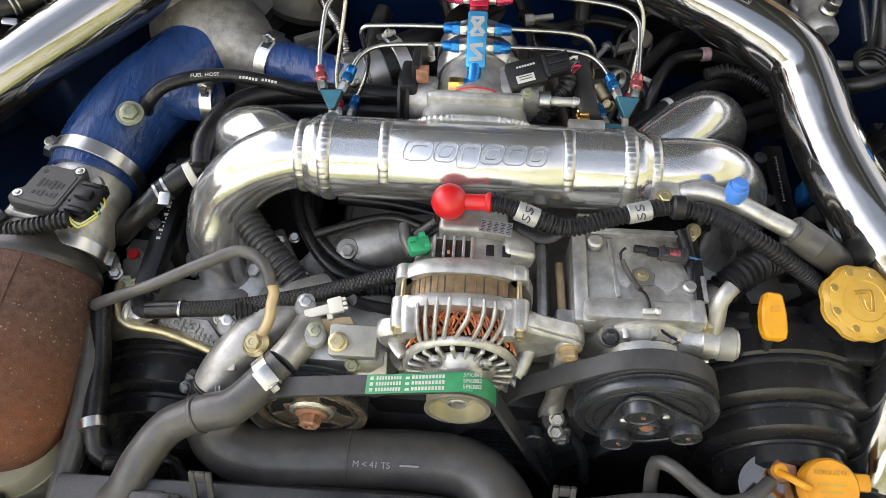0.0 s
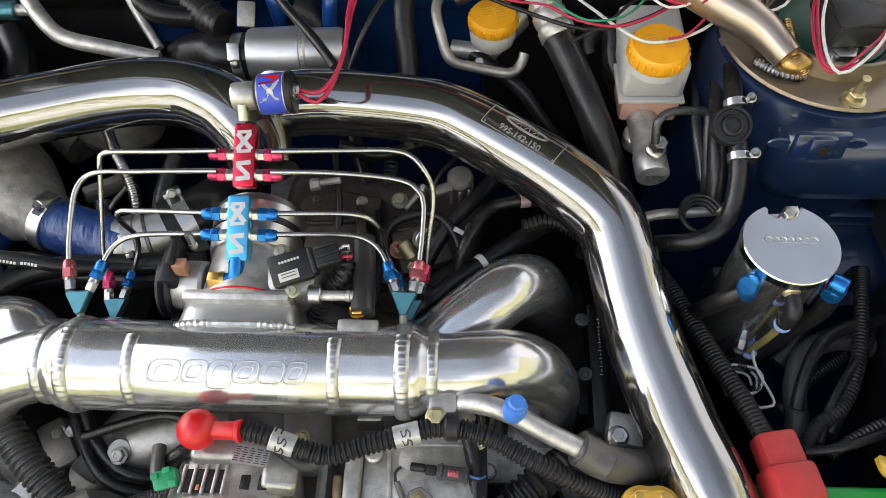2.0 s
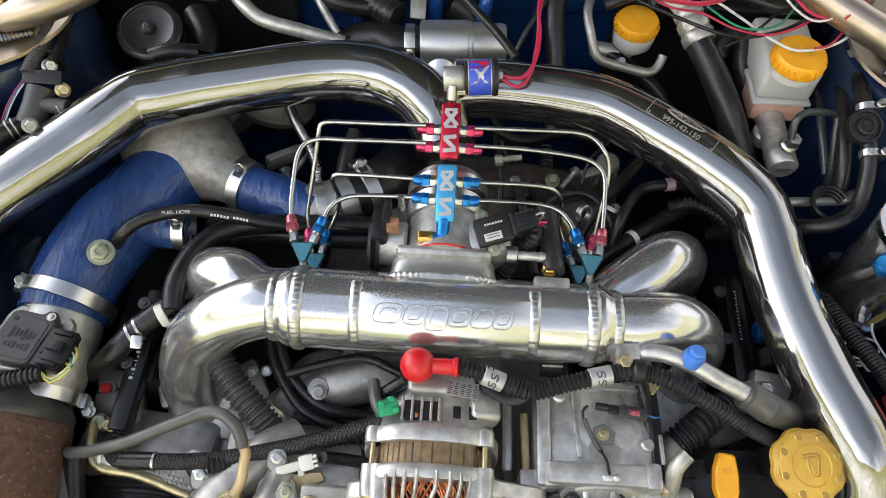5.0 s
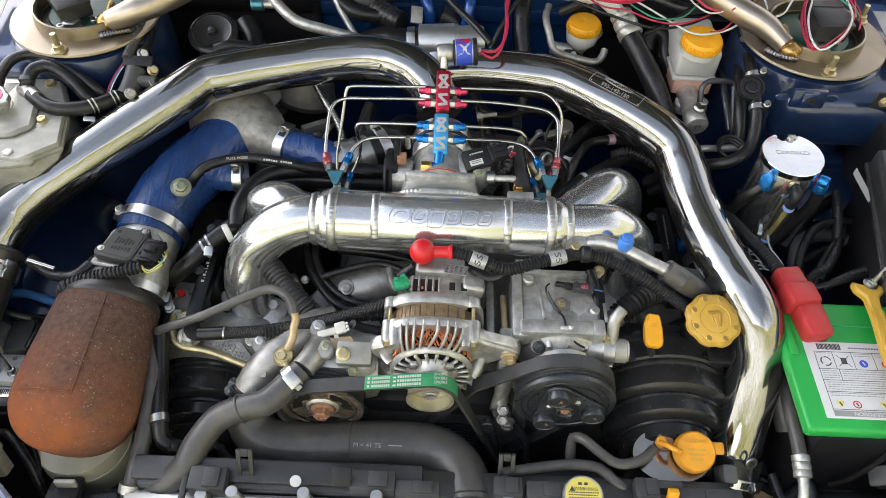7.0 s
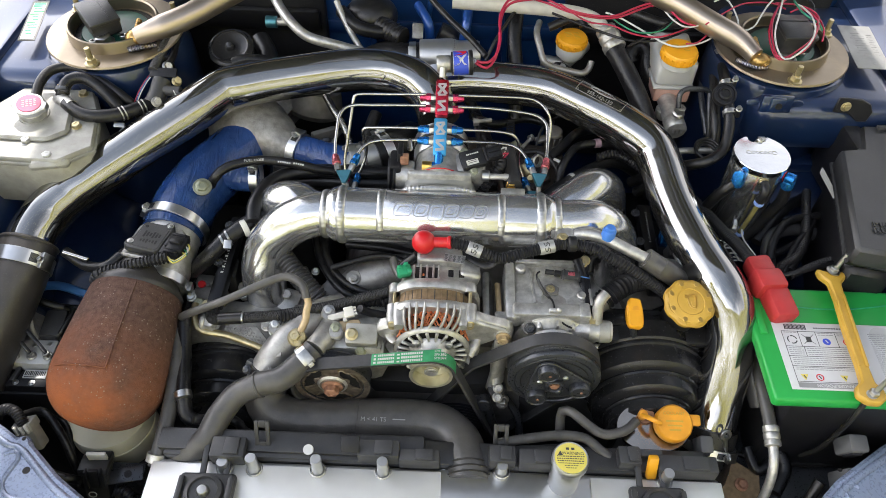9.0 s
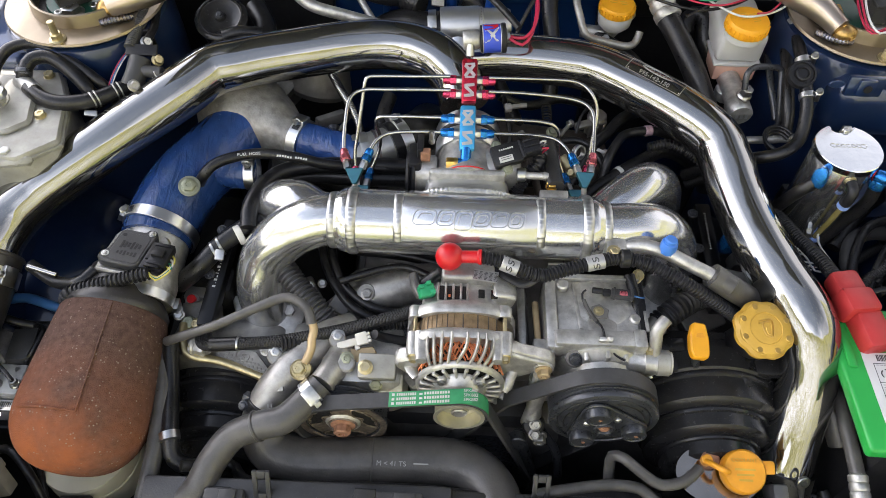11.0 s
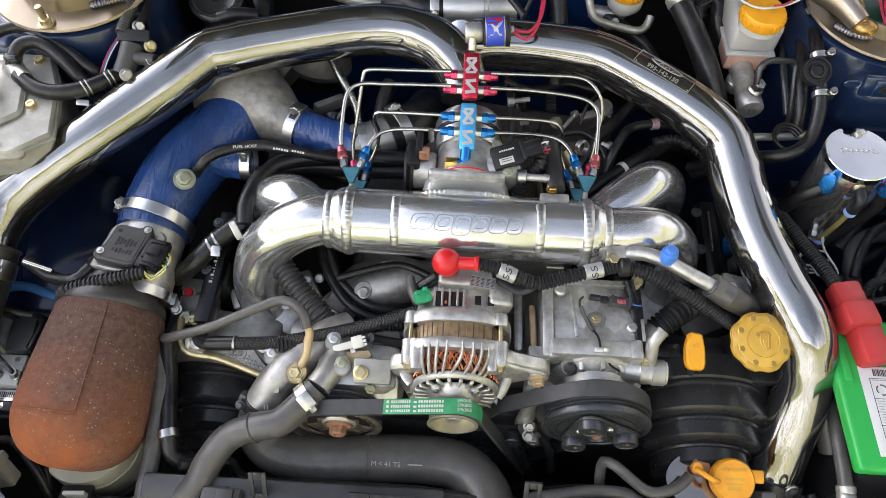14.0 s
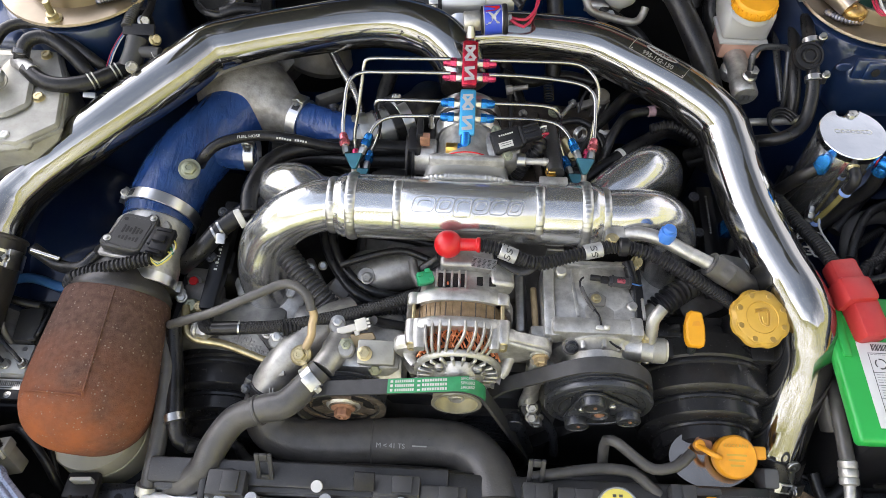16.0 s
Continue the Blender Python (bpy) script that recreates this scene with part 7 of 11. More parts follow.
# ---- coolant hoses at the front ----
top = thing("radiator_hose", (-0.114, 0.268, 0.6), "thick grey-black moulded upper radiator hose with stamped marks", "hose")
pts = [(-0.232, 0.299, 0.69), (-0.246, 0.28, 0.665), (-0.232, 0.257, 0.645), (-0.184, 0.246, 0.64), (-0.109, 0.25, 0.64), (-0.042, 0.253, 0.64), (0.008, 0.247, 0.64), (0.038, 0.22, 0.645), (0.05, 0.182, 0.652), (0.051, 0.159, 0.65)]
part("hose", tube(pts, 0.0305, 32), HOSE, top)
part("seam", pipe_ring(0.0312, 0.029, 0.0025, at(pts[4], (1, 0, 0)), 40, 0.0008), HOSE, top)
letters("M < 41 TS", 0.0085, at(Vector((-0.084, 0.236, 0.67)), (0, -0.2, 0.98), (1, 0, 0)), PRINTGREY, top, depth=0.0002)
bars([(0.036, 0.001, 0.018, 0.0016)], at(Vector((-0.084, 0.236, 0.67)), (0, -0.2, 0.98), (1, 0, 0)), PRINTGREY, top)
ce = Vector(pts[-1]).lerp(Vector(pts[-2]), 0.6)
cd_ = (Vector(pts[-1]) - Vector(pts[-2])).normalized()
for k in range(3):
    part("clamp_wire", pipe_ring(0.0322, 0.0295, 0.0022, at(ce + cd_ * (0.008 * (k - 1)), cd_), 40, 0.0008), DARK, top, "dark wire clamp ring")
part("clamp_screw", hexhead(0.006, 0.006, at(ce + Vector((-0.036, -0.006, 0.004)), (-0.3, -0.5, 0.8)), 1.3), BOLT, top)
part("clamp_ear", block(0.008, 0.012, 0.016, pose(*(ce + Vector((-0.034, 0, -0.012)))), 0.001), BOLT, top)
strap_ = part("wide_clamp", pipe_ring(0.0292, 0.026, 0.017, at((-0.241, 0.291, 0.682), (0.25, 0.38, 0.6)), 44, 0.001), RUBBER, top, "black wide spring clamp")
for k in range(2):
    part("clamp_mark", pipe_ring(0.0297, 0.0285, 0.0015, at((-0.241, 0.291, 0.682), (0.25, 0.38, 0.6)) @ pose(0, 0, 0.0035 + 0.0085 * k), 44, 0.0003), PLASTIC, strap_)
bars([(0.0, 0.0012, 0.0012, 0.006), (0.004, 0.0012, 0.0012, 0.006)], at((-0.2335, 0.2815, 0.7155), (-0.15, -0.5, 0.85), (1, 0.1, 0)), PALEPRINT, strap_)
ear_ = part("clamp_ear", block(0.015, 0.012, 0.02, at((-0.267, 0.292, 0.69), (0.25, 0.38, 0.6), (1, -0.3, 0)), 0.002), BLACKSTEEL, top)
part("clamp_bolt", hexhead(0.0048, 0.004, at((-0.267, 0.288, 0.704), (-0.1, -0.6, 0.8)), 1.3), BLACKSTEEL, ear_)

by = thing("bypass_hose", (-0.273, 0.27, 0.67), "grey-black moulded coolant hose curving over the radiator hose", "hose")
bp = [(-0.169, 0.301, 0.742), (-0.188, 0.28, 0.735), (-0.21, 0.261, 0.728), (-0.239, 0.256, 0.72), (-0.272, 0.247, 0.705), (-0.294, 0.22, 0.69), (-0.308, 0.193, 0.675), (-0.343, 0.178, 0.65), (-0.361, 0.176, 0.62)]
part("hose", tube(bp, 0.0172, 24, swell=lambda t: 1.0 + 0.25 * max(0, t - 0.5)), HOSE, by)
part("collar", pipe_ring(0.019, 0.016, 0.004, at(bp[3], Vector(bp[4]) - Vector(bp[2])), 32, 0.001), HOSE, by)
clamp_band((-0.179, 0.291, 0.738), (0.6, 0.5, 0.25), 0.0176, 0.014, (0.2, -0.5, 0.9), by)

wat = thing("water_outlet", (-0.216, 0.357, 0.68), "cast aluminium coolant outlet with a clamped neck", "coolant pipe")
part("neck", tube([(-0.245, 0.291, 0.688), (-0.231, 0.311, 0.706), (-0.207, 0.337, 0.722), (-0.174, 0.372, 0.725), (-0.144, 0.394, 0.715)], 0.0235, 24), CASTGREY, wat)
part("spout", tube([(-0.147, 0.371, 0.728), (-0.156, 0.328, 0.74), (-0.169, 0.301, 0.742)], 0.0165, 20), CASTGREY, wat)
part("boss", block(0.013, 0.011, 0.006, at((-0.222, 0.305, 0.722), (-0.2, -0.4, 0.9), (1, 0.1, 0)), 0.0015), CASTGREY, wat)
part("boss", rod(0.0062, 0.007, at((-0.235, 0.306, 0.72), (-0.25, -0.4, 0.88)), 14, 0.0015), CASTGREY, wat)
part("sensor_plate", block(0.065, 0.045, 0.02, at((-0.139, 0.352, 0.71), (0.1, -0.5, 0.86)), 0.006), CASTGREY, wat)
for p, mt in (((-0.156, 0.362, 0.752), BOLT), ((-0.232, 0.346, 0.735), BOLT), ((-0.141, 0.329, 0.755), OLIVE)):
    part("bolt_boss", rod(0.0105, 0.016, at(Vector(p) - Vector((0, 0, 0.014)), (0, -0.35, 0.93)), 20, 0.002), CASTGREY, wat)
    part("bolt", hexhead(0.0062, 0.006, at(p, (0, -0.35, 0.93)), 1.45), mt, wat)

# banjo fitting, tan pipe and its hose
ban = thing("banjo_fitting", (-0.196, 0.318, 0.74), "yellow-zinc banjo bolt with a tan steel pipe", "fitting")
bj = at((-0.195, 0.317, 0.746), (-0.08, -0.35, 0.93))
part("union", rod(0.0128, 0.015, bj @ pose(0, 0, -0.008), 28, 0.003), GOLD, ban)
part("bolt", hexhead(0.0074, 0.009, bj @ pose(0, 0, 0.006), 1.2), GOLD, ban)
part("pipe", tube([(-0.191, 0.323, 0.752), (-0.184, 0.336, 0.762), (-0.184, 0.347, 0.768), (-0.182, 0.357, 0.774), (-0.185, 0.364, 0.782)], 0.0052, 14), TAN, ban)
hose("return_hose", [(-0.185, 0.361, 0.78), (-0.191, 0.376, 0.79), (-0.217, 0.391, 0.79), (-0.253, 0.38, 0.782), (-0.304, 0.363, 0.765), (-0.354, 0.359, 0.74), (-0.376, 0.364, 0.72)], 0.006, HOSE, "matt grey-black hose from the banjo pipe", "hose")
hose("braided_hose", [(-0.342, 0.383, 0.705), (-0.325, 0.36, 0.722), (-0.279, 0.356, 0.735), (-0.226, 0.358, 0.742), (-0.16, 0.371, 0.748), (-0.101, 0.387, 0.755), (-0.046, 0.407, 0.76)], 0.0082, BRAID, "black braided hose crossing in front of the alternator", "hose")
hose("hose_collar", [(-0.316, 0.357, 0.728), (-0.281, 0.356, 0.735)], 0.0091, RUBBER, "smooth black end sleeve on the braided hose", "hose")
hose("hose_band", [(-0.282, 0.356, 0.735), (-0.2795, 0.356, 0.735)], 0.0098, BOLT, "bright crimp ring on the braided hose", "clip")
hose("loom_sleeve", [(-0.225, 0.352, 0.745), (-0.161, 0.369, 0.735), (-0.103, 0.39, 0.735), (-0.057, 0.398, 0.74)], 0.008, PLASTIC, "black corrugated loom beside the braided hose", "wiring", rib=0.001, pitch=0.005)


# ---- starter cable with red boot ----
boot = thing("terminal_boot", (-0.021, 0.456, 0.8), "glossy red rubber terminal boot on the alternator", "terminal boot")
rb = Vector((-0.023, 0.438, 0.822))
part("ball", ball(0.0172, rb, 28), RED, boot)
part("sleeve", lathe([(0.006, 0.01), (0.0078, 0.014), (0.0078, 0.034), (0.0095, 0.036), (0.0095, 0.039), (0.006, 0.04)], at(rb, Vector((0.017, 0.436, 0.826)) - rb), 24), RED, boot)
loom = thing("starter_cable", (0.092, 0.439, 0.79), "black corrugated cable with pale printed sleeves", "cable")
lp = [(0.015, 0.438, 0.824), (0.041, 0.433, 0.822), (0.068, 0.425, 0.815), (0.09, 0.422, 0.812), (0.119, 0.43, 0.815), (0.152, 0.438, 0.82), (0.182, 0.445, 0.822), (0.219, 0.439, 0.82), (0.259, 0.421, 0.812), (0.3, 0.41, 0.79), (0.34, 0.411, 0.755), (0.364, 0.417, 0.73)]
part("sleeve", tube(lp, 0.0078, 16, rib=0.001, pitch=0.0045), PLASTIC, loom)
for a, b in (((0.04, 0.432, 0.822), (0.06, 0.427, 0.817)), ((0.143, 0.436, 0.819), (0.164, 0.441, 0.821))):
    d = Vector(b) - Vector(a)
    lab = part("printed_sleeve", rod(0.0095, d.length, at(a, d), 24, 0.0004), SLEEVE, loom, "silver-white printed sleeve")
    mm = at(Vector(a) + d * 0.5, (0, -0.6, 0.8), d)
    for k in range(2):
        part("print_mark", tube([mm @ Vector((-y * 0.9, x * 1.2 + 0.004 - 0.008 * k, math.sqrt(0.0098 ** 2 - (x * 1.2 + 0.004 - 0.008 * k) ** 2))) for x, y in ((0.002, 0.004), (-0.002, 0.003), (-0.001, 0.0), (0.002, -0.001), (0.0, -0.004), (-0.003, -0.003))], 0.0007, 5), PRINT, lab)
part("clip", pipe_ring(0.0115, 0.0075, 0.013, at((0.184, 0.445, 0.822), (1, 0, 0)), 24, 0.002), PLASTIC, loom)
part("branch", tube([(0.088, 0.422, 0.812), (0.069, 0.417, 0.8), (0.046, 0.429, 0.8), (0.02, 0.449, 0.8)], 0.006, 12, flat=(1, 0.5)), PLASTIC, loom)

# air-conditioning line with blue service cap
acl = thing("aircon_line", (0.245, 0.466, 0.8), "dull aluminium air-conditioning line with a blue service cap", "pipe")
part("pipe", tube([(0.203, 0.459, 0.8), (0.197, 0.466, 0.815), (0.214, 0.466, 0.822), (0.24, 0.458, 0.822), (0.276, 0.442, 0.815), (0.303, 0.432, 0.808)], 0.0088, 18), CAST, acl)
part("cap", lathe([(0.0115, 0), (0.0115, 0.016), (0.0105, 0.02), (0.0085, 0.021), (0.0085, 0.026), (0.007, 0.028)], at((0.242, 0.458, 0.825), (0.1, 0.1, 1)) @ Matrix.Diagonal((0.92, 0.92, 0.72, 1)), 10), BLUECAP, acl, "blue plastic service cap")
part("crimp", rod(0.0125, 0.03, at((0.297, 0.434, 0.81), Vector((0.335, 0.414, 0.8)) - Vector((0.297, 0.434, 0.81))), 24), HOSE, acl)
part("rubber_hose", tube([(0.297, 0.434, 0.81), (0.325, 0.426, 0.795), (0.357, 0.433, 0.765), (0.397, 0.446, 0.72), (0.444, 0.417, 0.68), (0.466, 0.345, 0.68), (0.483, 0.293, 0.65)], 0.0155, 20), HOSE, acl)
part("end_block", block(0.026, 0.022, 0.02, at((0.182, 0.467, 0.805), (0, 0, 1)), 0.005), CAST, acl)
part("nut", hexhead(0.0065, 0.008, at((0.177, 0.452, 0.825), (0, -0.2, 1)), 1.4), GOLD, acl)
acf = thing("aircon_line", (0.491, 0.242, 0.6), "grey hose with a crimped alloy end beside the battery", "pipe")
part("hose", tube([(0.474, 0.39, 0.67), (0.471, 0.34, 0.697), (0.467, 0.288, 0.7), (0.467, 0.236, 0.692)], 0.0088, 18), HOSE, acf)
part("crimp", lathe([(0.0088, 0), (0.0112, 0.002), (0.0112, 0.008), (0.0102, 0.01), (0.0112, 0.012), (0.0112, 0.018), (0.0102, 0.02), (0.0112, 0.022), (0.0112, 0.028), (0.007, 0.03)], at((0.467, 0.238, 0.692), (-0.03, -0.95, -0.25)), 12), CAST, acf)
part("pipe", tube([(0.466, 0.212, 0.686), (0.465, 0.19, 0.675), (0.463, 0.172, 0.65), (0.459, 0.155, 0.6), (0.459, 0.15, 0.55)], 0.0066, 16), CAST, acf)

# ---- oil filler and dipstick ----
oil = thing("oil_filler", (0.381, 0.398, 0.72), "ochre plastic oil filler cap on a black neck", "oil cap")
oc = Vector((0.356, 0.378, 0.775))
om = at(oc, (0.05, -0.28, 0.95))
part("neck", tube([oc - Vector((0, 0, 0.005)), oc + Vector((0.002, 0.015, -0.05)), oc + Vector((-0.01, 0.03, -0.12))], 0.024, 20), PLASTIC, oil)
cap_ = part("cap", slab([((0.0365 - 0.0024 * (0.5 + 0.5 * math.cos(8 * a)) ** 2) * math.cos(a), (0.0365 - 0.0024 * (0.5 + 0.5 * math.cos(8 * a)) ** 2) * math.sin(a)) for a in [2 * math.pi * i / 96 for i in range(96)]], 0.013, om, 0.0035), OILCAP, oil)
part("cap_top", lathe([(0.031, 0.0128), (0.029, 0.0145), (0.0, 0.0148)], om, 48), OILCAP, cap_)
part("cap_ring", lathe([(0.0205, 0.0145), (0.021, 0.0155), (0.0198, 0.0158), (0.019, 0.0146), (0.0205, 0.0145)], om, 40), OILCAP, cap_)
# finger dimples: flush brass-toned discs put the shade of the hollows into colour
for k in range(8):
    a = radians(45 * k + 22.5)
    part("dimple_shade", lathe([(0.0, 0.0148), (0.0032, 0.0149), (0.0037, 0.0144)], om @ pose(0.0282 * math.cos(a), 0.0285 * math.sin(a), 0), 14), BRASS, cap_)
bm = tube([om @ Vector((x, y, 0.0151)) for x, y in ((-0.008, 0.009), (0.007, 0.011), (0.009, 0.002), (0.007, -0.01), (-0.001, -0.008), (-0.004, 0.002), (-0.003, 0.008))], 0.0008, 5, 0.003)
add(bm, tube([om @ Vector((x, y, 0.0151)) for x, y in ((-0.008, 0.006), (0.005, 0.008), (0.006, 0.001), (0.005, -0.007), (0.001, -0.006), (0.0, 0.001))], 0.0006, 5, 0.003))
part("oil_mark", bm, BRASS, cap_)
dip = thing("oil_dipstick", (0.297, 0.388, 0.7), "bright yellow dipstick pull on a steel tube", "dipstick")
dm = at((0.28, 0.367, 0.762), (0.05, -0.3, 0.95))
part("pull", slab([(-0.009, -0.0215), (0.0085, -0.023), (0.0115, -0.016), (0.0118, 0.002), (0.009, 0.021), (-0.0065, 0.0225), (-0.0115, 0.006), (-0.012, -0.012)], 0.013, dm, 0.0022), YELLOW, dip)
part("oil_mark", slab([(-0.005, -0.003), (0.006, -0.003), (0.004, 0.003), (-0.003, 0.002)], 0.0006, dm @ pose(0, 0.006, 0.013), 0.0001), ORANGE, dip)
part("tube", tube([(0.278, 0.357, 0.755), (0.286, 0.355, 0.73), (0.297, 0.376, 0.66)], 0.005, 12), BLACKSTEEL, dip)
hose("dipstick_guide", [(0.281, 0.36, 0.7), (0.301, 0.374, 0.72), (0.332, 0.375, 0.72), (0.372, 0.375, 0.715), (0.412, 0.395, 0.69)], 0.0048, BLACKSTEEL, "thin dark steel pipe under the oil cap", "pipe")

# corrugated breather and elbow beside the compressor
cr = thing("breather_hose", (0.289, 0.445, 0.7), "black corrugated breather hose with a grey elbow", "hose")
part("corrugated", tube([(0.243, 0.402, 0.745), (0.265, 0.419, 0.752), (0.293, 0.441, 0.745), (0.333, 0.471, 0.72)], 0.0145, 20, rib=0.002, pitch=0.007), PLASTIC, cr)
part("elbow", tube([(0.245, 0.402, 0.745), (0.232, 0.393, 0.742), (0.231, 0.386, 0.72), (0.236, 0.385, 0.7)], 0.0135, 18), CAST_DARK, cr)

# crank sensor and cover details
ts = thing("cam_sensor", (0.285, 0.335, 0.645), "black ribbed sensor with a bright hex bolt on the timing cover", "sensor")
part("body", tube([(0.2815, 0.345, 0.7), (0.284, 0.332, 0.685), (0.2855, 0.318, 0.668), (0.2865, 0.308, 0.656)], 0.0125, 18, rib=0.0006, pitch=0.005), PLASTIC, ts)
part("collar", rod(0.0145, 0.01, at((0.281, 0.348, 0.704), (0.05, -0.6, -0.7)), 20), PLASTIC, ts)
part("bolt", hexhead(0.0072, 0.01, at((0.287, 0.303, 0.651), (0.05, -0.7, 0.3)), 1.3), BOLT, ts)
ten = thing("belt_tensioner", (0.102, 0.365, 0.58), "grey tensioner bracket with two zinc bolts", "bracket")
part("arm", tube([(AX + 0.098, 0.325, AZ + 0.01), (AX + 0.097, 0.315, AZ - 0.04), (AX + 0.092, 0.31, AZ - 0.09)], 0.014, 16, flat=(1, 0.6)), CAST, ten)
for p in ((0.095, 0.304, 0.648), (0.101, 0.296, 0.636)):
    part("bolt", hexhead(0.0085, 0.013, at(p, (0, -1, 0.1))), CASTGREY, ten)
part("link", tube([(0.074, 0.295, 0.64), (0.085, 0.287, 0.6), (0.099, 0.28, 0.55)], 0.008, 12), BLACKSTEEL, ten)
part("link", tube([(0.103, 0.302, 0.64), (0.127, 0.289, 0.6), (0.136, 0.277, 0.55)], 0.006, 12), BLACKSTEEL, ten)
part("boss", rod(0.012, 0.014, at((0.072, 0.292, 0.64), (0, -1, 0.2)), 20), BLACKSTEEL, ten)

# coolant overflow bottle with orange cap
ov = thing("coolant_overflow", (0.338, 0.269, 0.56), "polished overflow can with an orange screw cap", "overflow can")
o1 = Vector((0.309, 0.238, 0.675))
om2 = at(o1, (-0.05, -0.15, 1))
part("top_disc", lathe([(0.05, -0.006), (0.0515, -0.003), (0.05, 0.0), (0.0, 0.0)], om2, 48, 0.72), BRONZEMIRROR, ov)
part("can", lathe([(0.048, -0.16), (0.0495, -0.005)], om2, 40, 0.72), CHROME, ov)
oc2 = at((0.332, 0.235, 0.692), (0.0, -0.3, 0.95))
oc_ = part("cap", lathe([(0.024, -0.012), (0.0258, -0.008), (0.0258, 0.004), (0.0235, 0.007), (0.0, 0.0075)], oc2, 40), ORANGE, ov, "weathered orange screw cap")
part("tab", block(0.02, 0.016, 0.007, oc2 @ pose(0.029, 0.006, -0.006), 0.003), ORANGE, oc_)
letters("COOLANT", 0.0062, oc2 @ pose(0, 0.0125, 0.0077), OILCAP, oc_, depth=0.0005)
bars([(0, 0.002 - 0.006 * k, 0.024 - 0.004 * k, 0.0024) for k in range(3)], oc2 @ pose(0, 0, 0.0074), OILCAP, oc_)
part("strap", tube([(0.291, 0.247, 0.69), (0.296, 0.239, 0.7), (0.304, 0.231, 0.705), (0.312, 0.231, 0.7)], 0.0035, 10), ORANGE, ov, "orange retaining strap")
part("strap_knob", rod(0.0065, 0.01, at((0.293, 0.25, 0.683), (0, -0.2, 1)), 20), ORANGE, ov)
part("stub", rod(0.011, 0.014, at((0.3, 0.255, 0.672), (0, -0.2, 1)), 24), RUST, ov, "copper-coloured filler stub")
hose("overflow_hose", [(0.282, 0.238, 0.69), (0.263, 0.222, 0.69), (0.234, 0.216, 0.69), (0.21, 0.229, 0.695), (0.192, 0.242, 0.7), (0.18, 0.249, 0.69), (0.179, 0.239, 0.67), (0.181, 0.226, 0.65)], 0.0066, HOSE, "grey-black rubber overflow hose by the orange cap", "hose")
hose("overflow_hose", [(0.09, 0.204, 0.675), (0.133, 0.211, 0.68), (0.176, 0.217, 0.68), (0.211, 0.214, 0.68), (0.229, 0.201, 0.675), (0.243, 0.193, 0.67)], 0.0068, HOSE, "grey-black hose along the fan shroud", "hose")
hose("overflow_hose", [(-0.328, 0.215, 0.69), (-0.281, 0.231, 0.66), (-0.263, 0.215, 0.66), (-0.232, 0.206, 0.665), (-0.146, 0.207, 0.665), (-0.045, 0.207, 0.665), (0.02, 0.202, 0.665)], 0.0068, RUBBER, "thin black hose along the fan shroud", "hose")


# ---- nitrous plumbing: two distribution blocks, hard lines, spray nozzles, solenoid ----
BN = Vector((0, -0.49, 0.87))


def line_nut(m):
    """A flared-line nut: hexagon, shoulder and tapered end."""
    bm = lathe([(0.0, 0), (0.0056, 0), (0.0066, 0.0008), (0.0066, 0.0075), (0.0058, 0.0085)], m, 6)
    return add(bm, lathe([(0.0054, 0.008), (0.0056, 0.009), (0.0056, 0.0145), (0.0044, 0.0175), (0.0029, 0.018), (0.0, 0.018)], m, 18))


def distribution_block(c, material, line_ano, label, shift):
    t = thing("distribution_block", tuple(Vector(c) - BN * 0.012), label, "distribution block", "distribution blocks")
    m = at(c, BN, (1, 0, 0))
    part("body", block(0.0205, 0.06, 0.016, m @ pose(0, 0, -0.014), 0.003), material, t)
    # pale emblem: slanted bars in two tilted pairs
    for dx, dy, w_, h_, tilt in ((0.0, -0.0215, 0.0135, 0.0042, 8), (0.0, -0.0145, 0.0042, 0.0145, 48), (0.0, -0.0075, 0.0135, 0.0042, 8), (-0.0003, 0.0125, 0.0044, 0.02, -36), (0.0003, 0.0125, 0.0044, 0.02, 42), (0.0, 0.0035, 0.013, 0.003, 4), (0.0, 0.0215, 0.013, 0.003, 4)):
        part("emblem_bar", block(w_, h_, 0.0005, m @ pose(dx, dy, 0.0018 + 0.0001 * abs(tilt) / 50, 0, 0, tilt), 0), EMBLEM, t)
    for s in (-1, 1):
        for dy in (-0.0105 + shift, 0.0085 + shift):
            ad = part("adapter", hexhead(0.0058, 0.0095, m @ pose(s * 0.009, dy, -0.006, 0, s * 90, 0), 1.05), BOLT, t)
            part("nut", line_nut(m @ pose(s * 0.017, dy, -0.006, 0, s * 90, 0)), line_ano, ad, "anodised line nut")
    return t


RC, BC = Vector((-0.0055, 0.6695, 0.9035)), Vector((-0.006, 0.6055, 0.8785))
distribution_block(RC, REDANO, ROSEANO, "red anodised nitrous distribution block with pale emblem", -0.007)
distribution_block(BC, LIGHTBLUE, BLUEANO, "light blue anodised fuel distribution block with pale emblem", 0.0045)
el = thing("elbow_fitting", (-0.01, 0.571, 0.844), "blue anodised elbow with a brass adapter", "fitting")
part("elbow", tube([(-0.007, 0.584, 0.862), (-0.007, 0.573, 0.856), (-0.009, 0.568, 0.852), (-0.018, 0.567, 0.851)], 0.0072, 14), BLUEANO, el)
part("adapter", hexhead(0.0078, 0.015, at((-0.017, 0.567, 0.851), (-1, 0, 0)), 1.0), BRASS, el, "brass hex adapter")

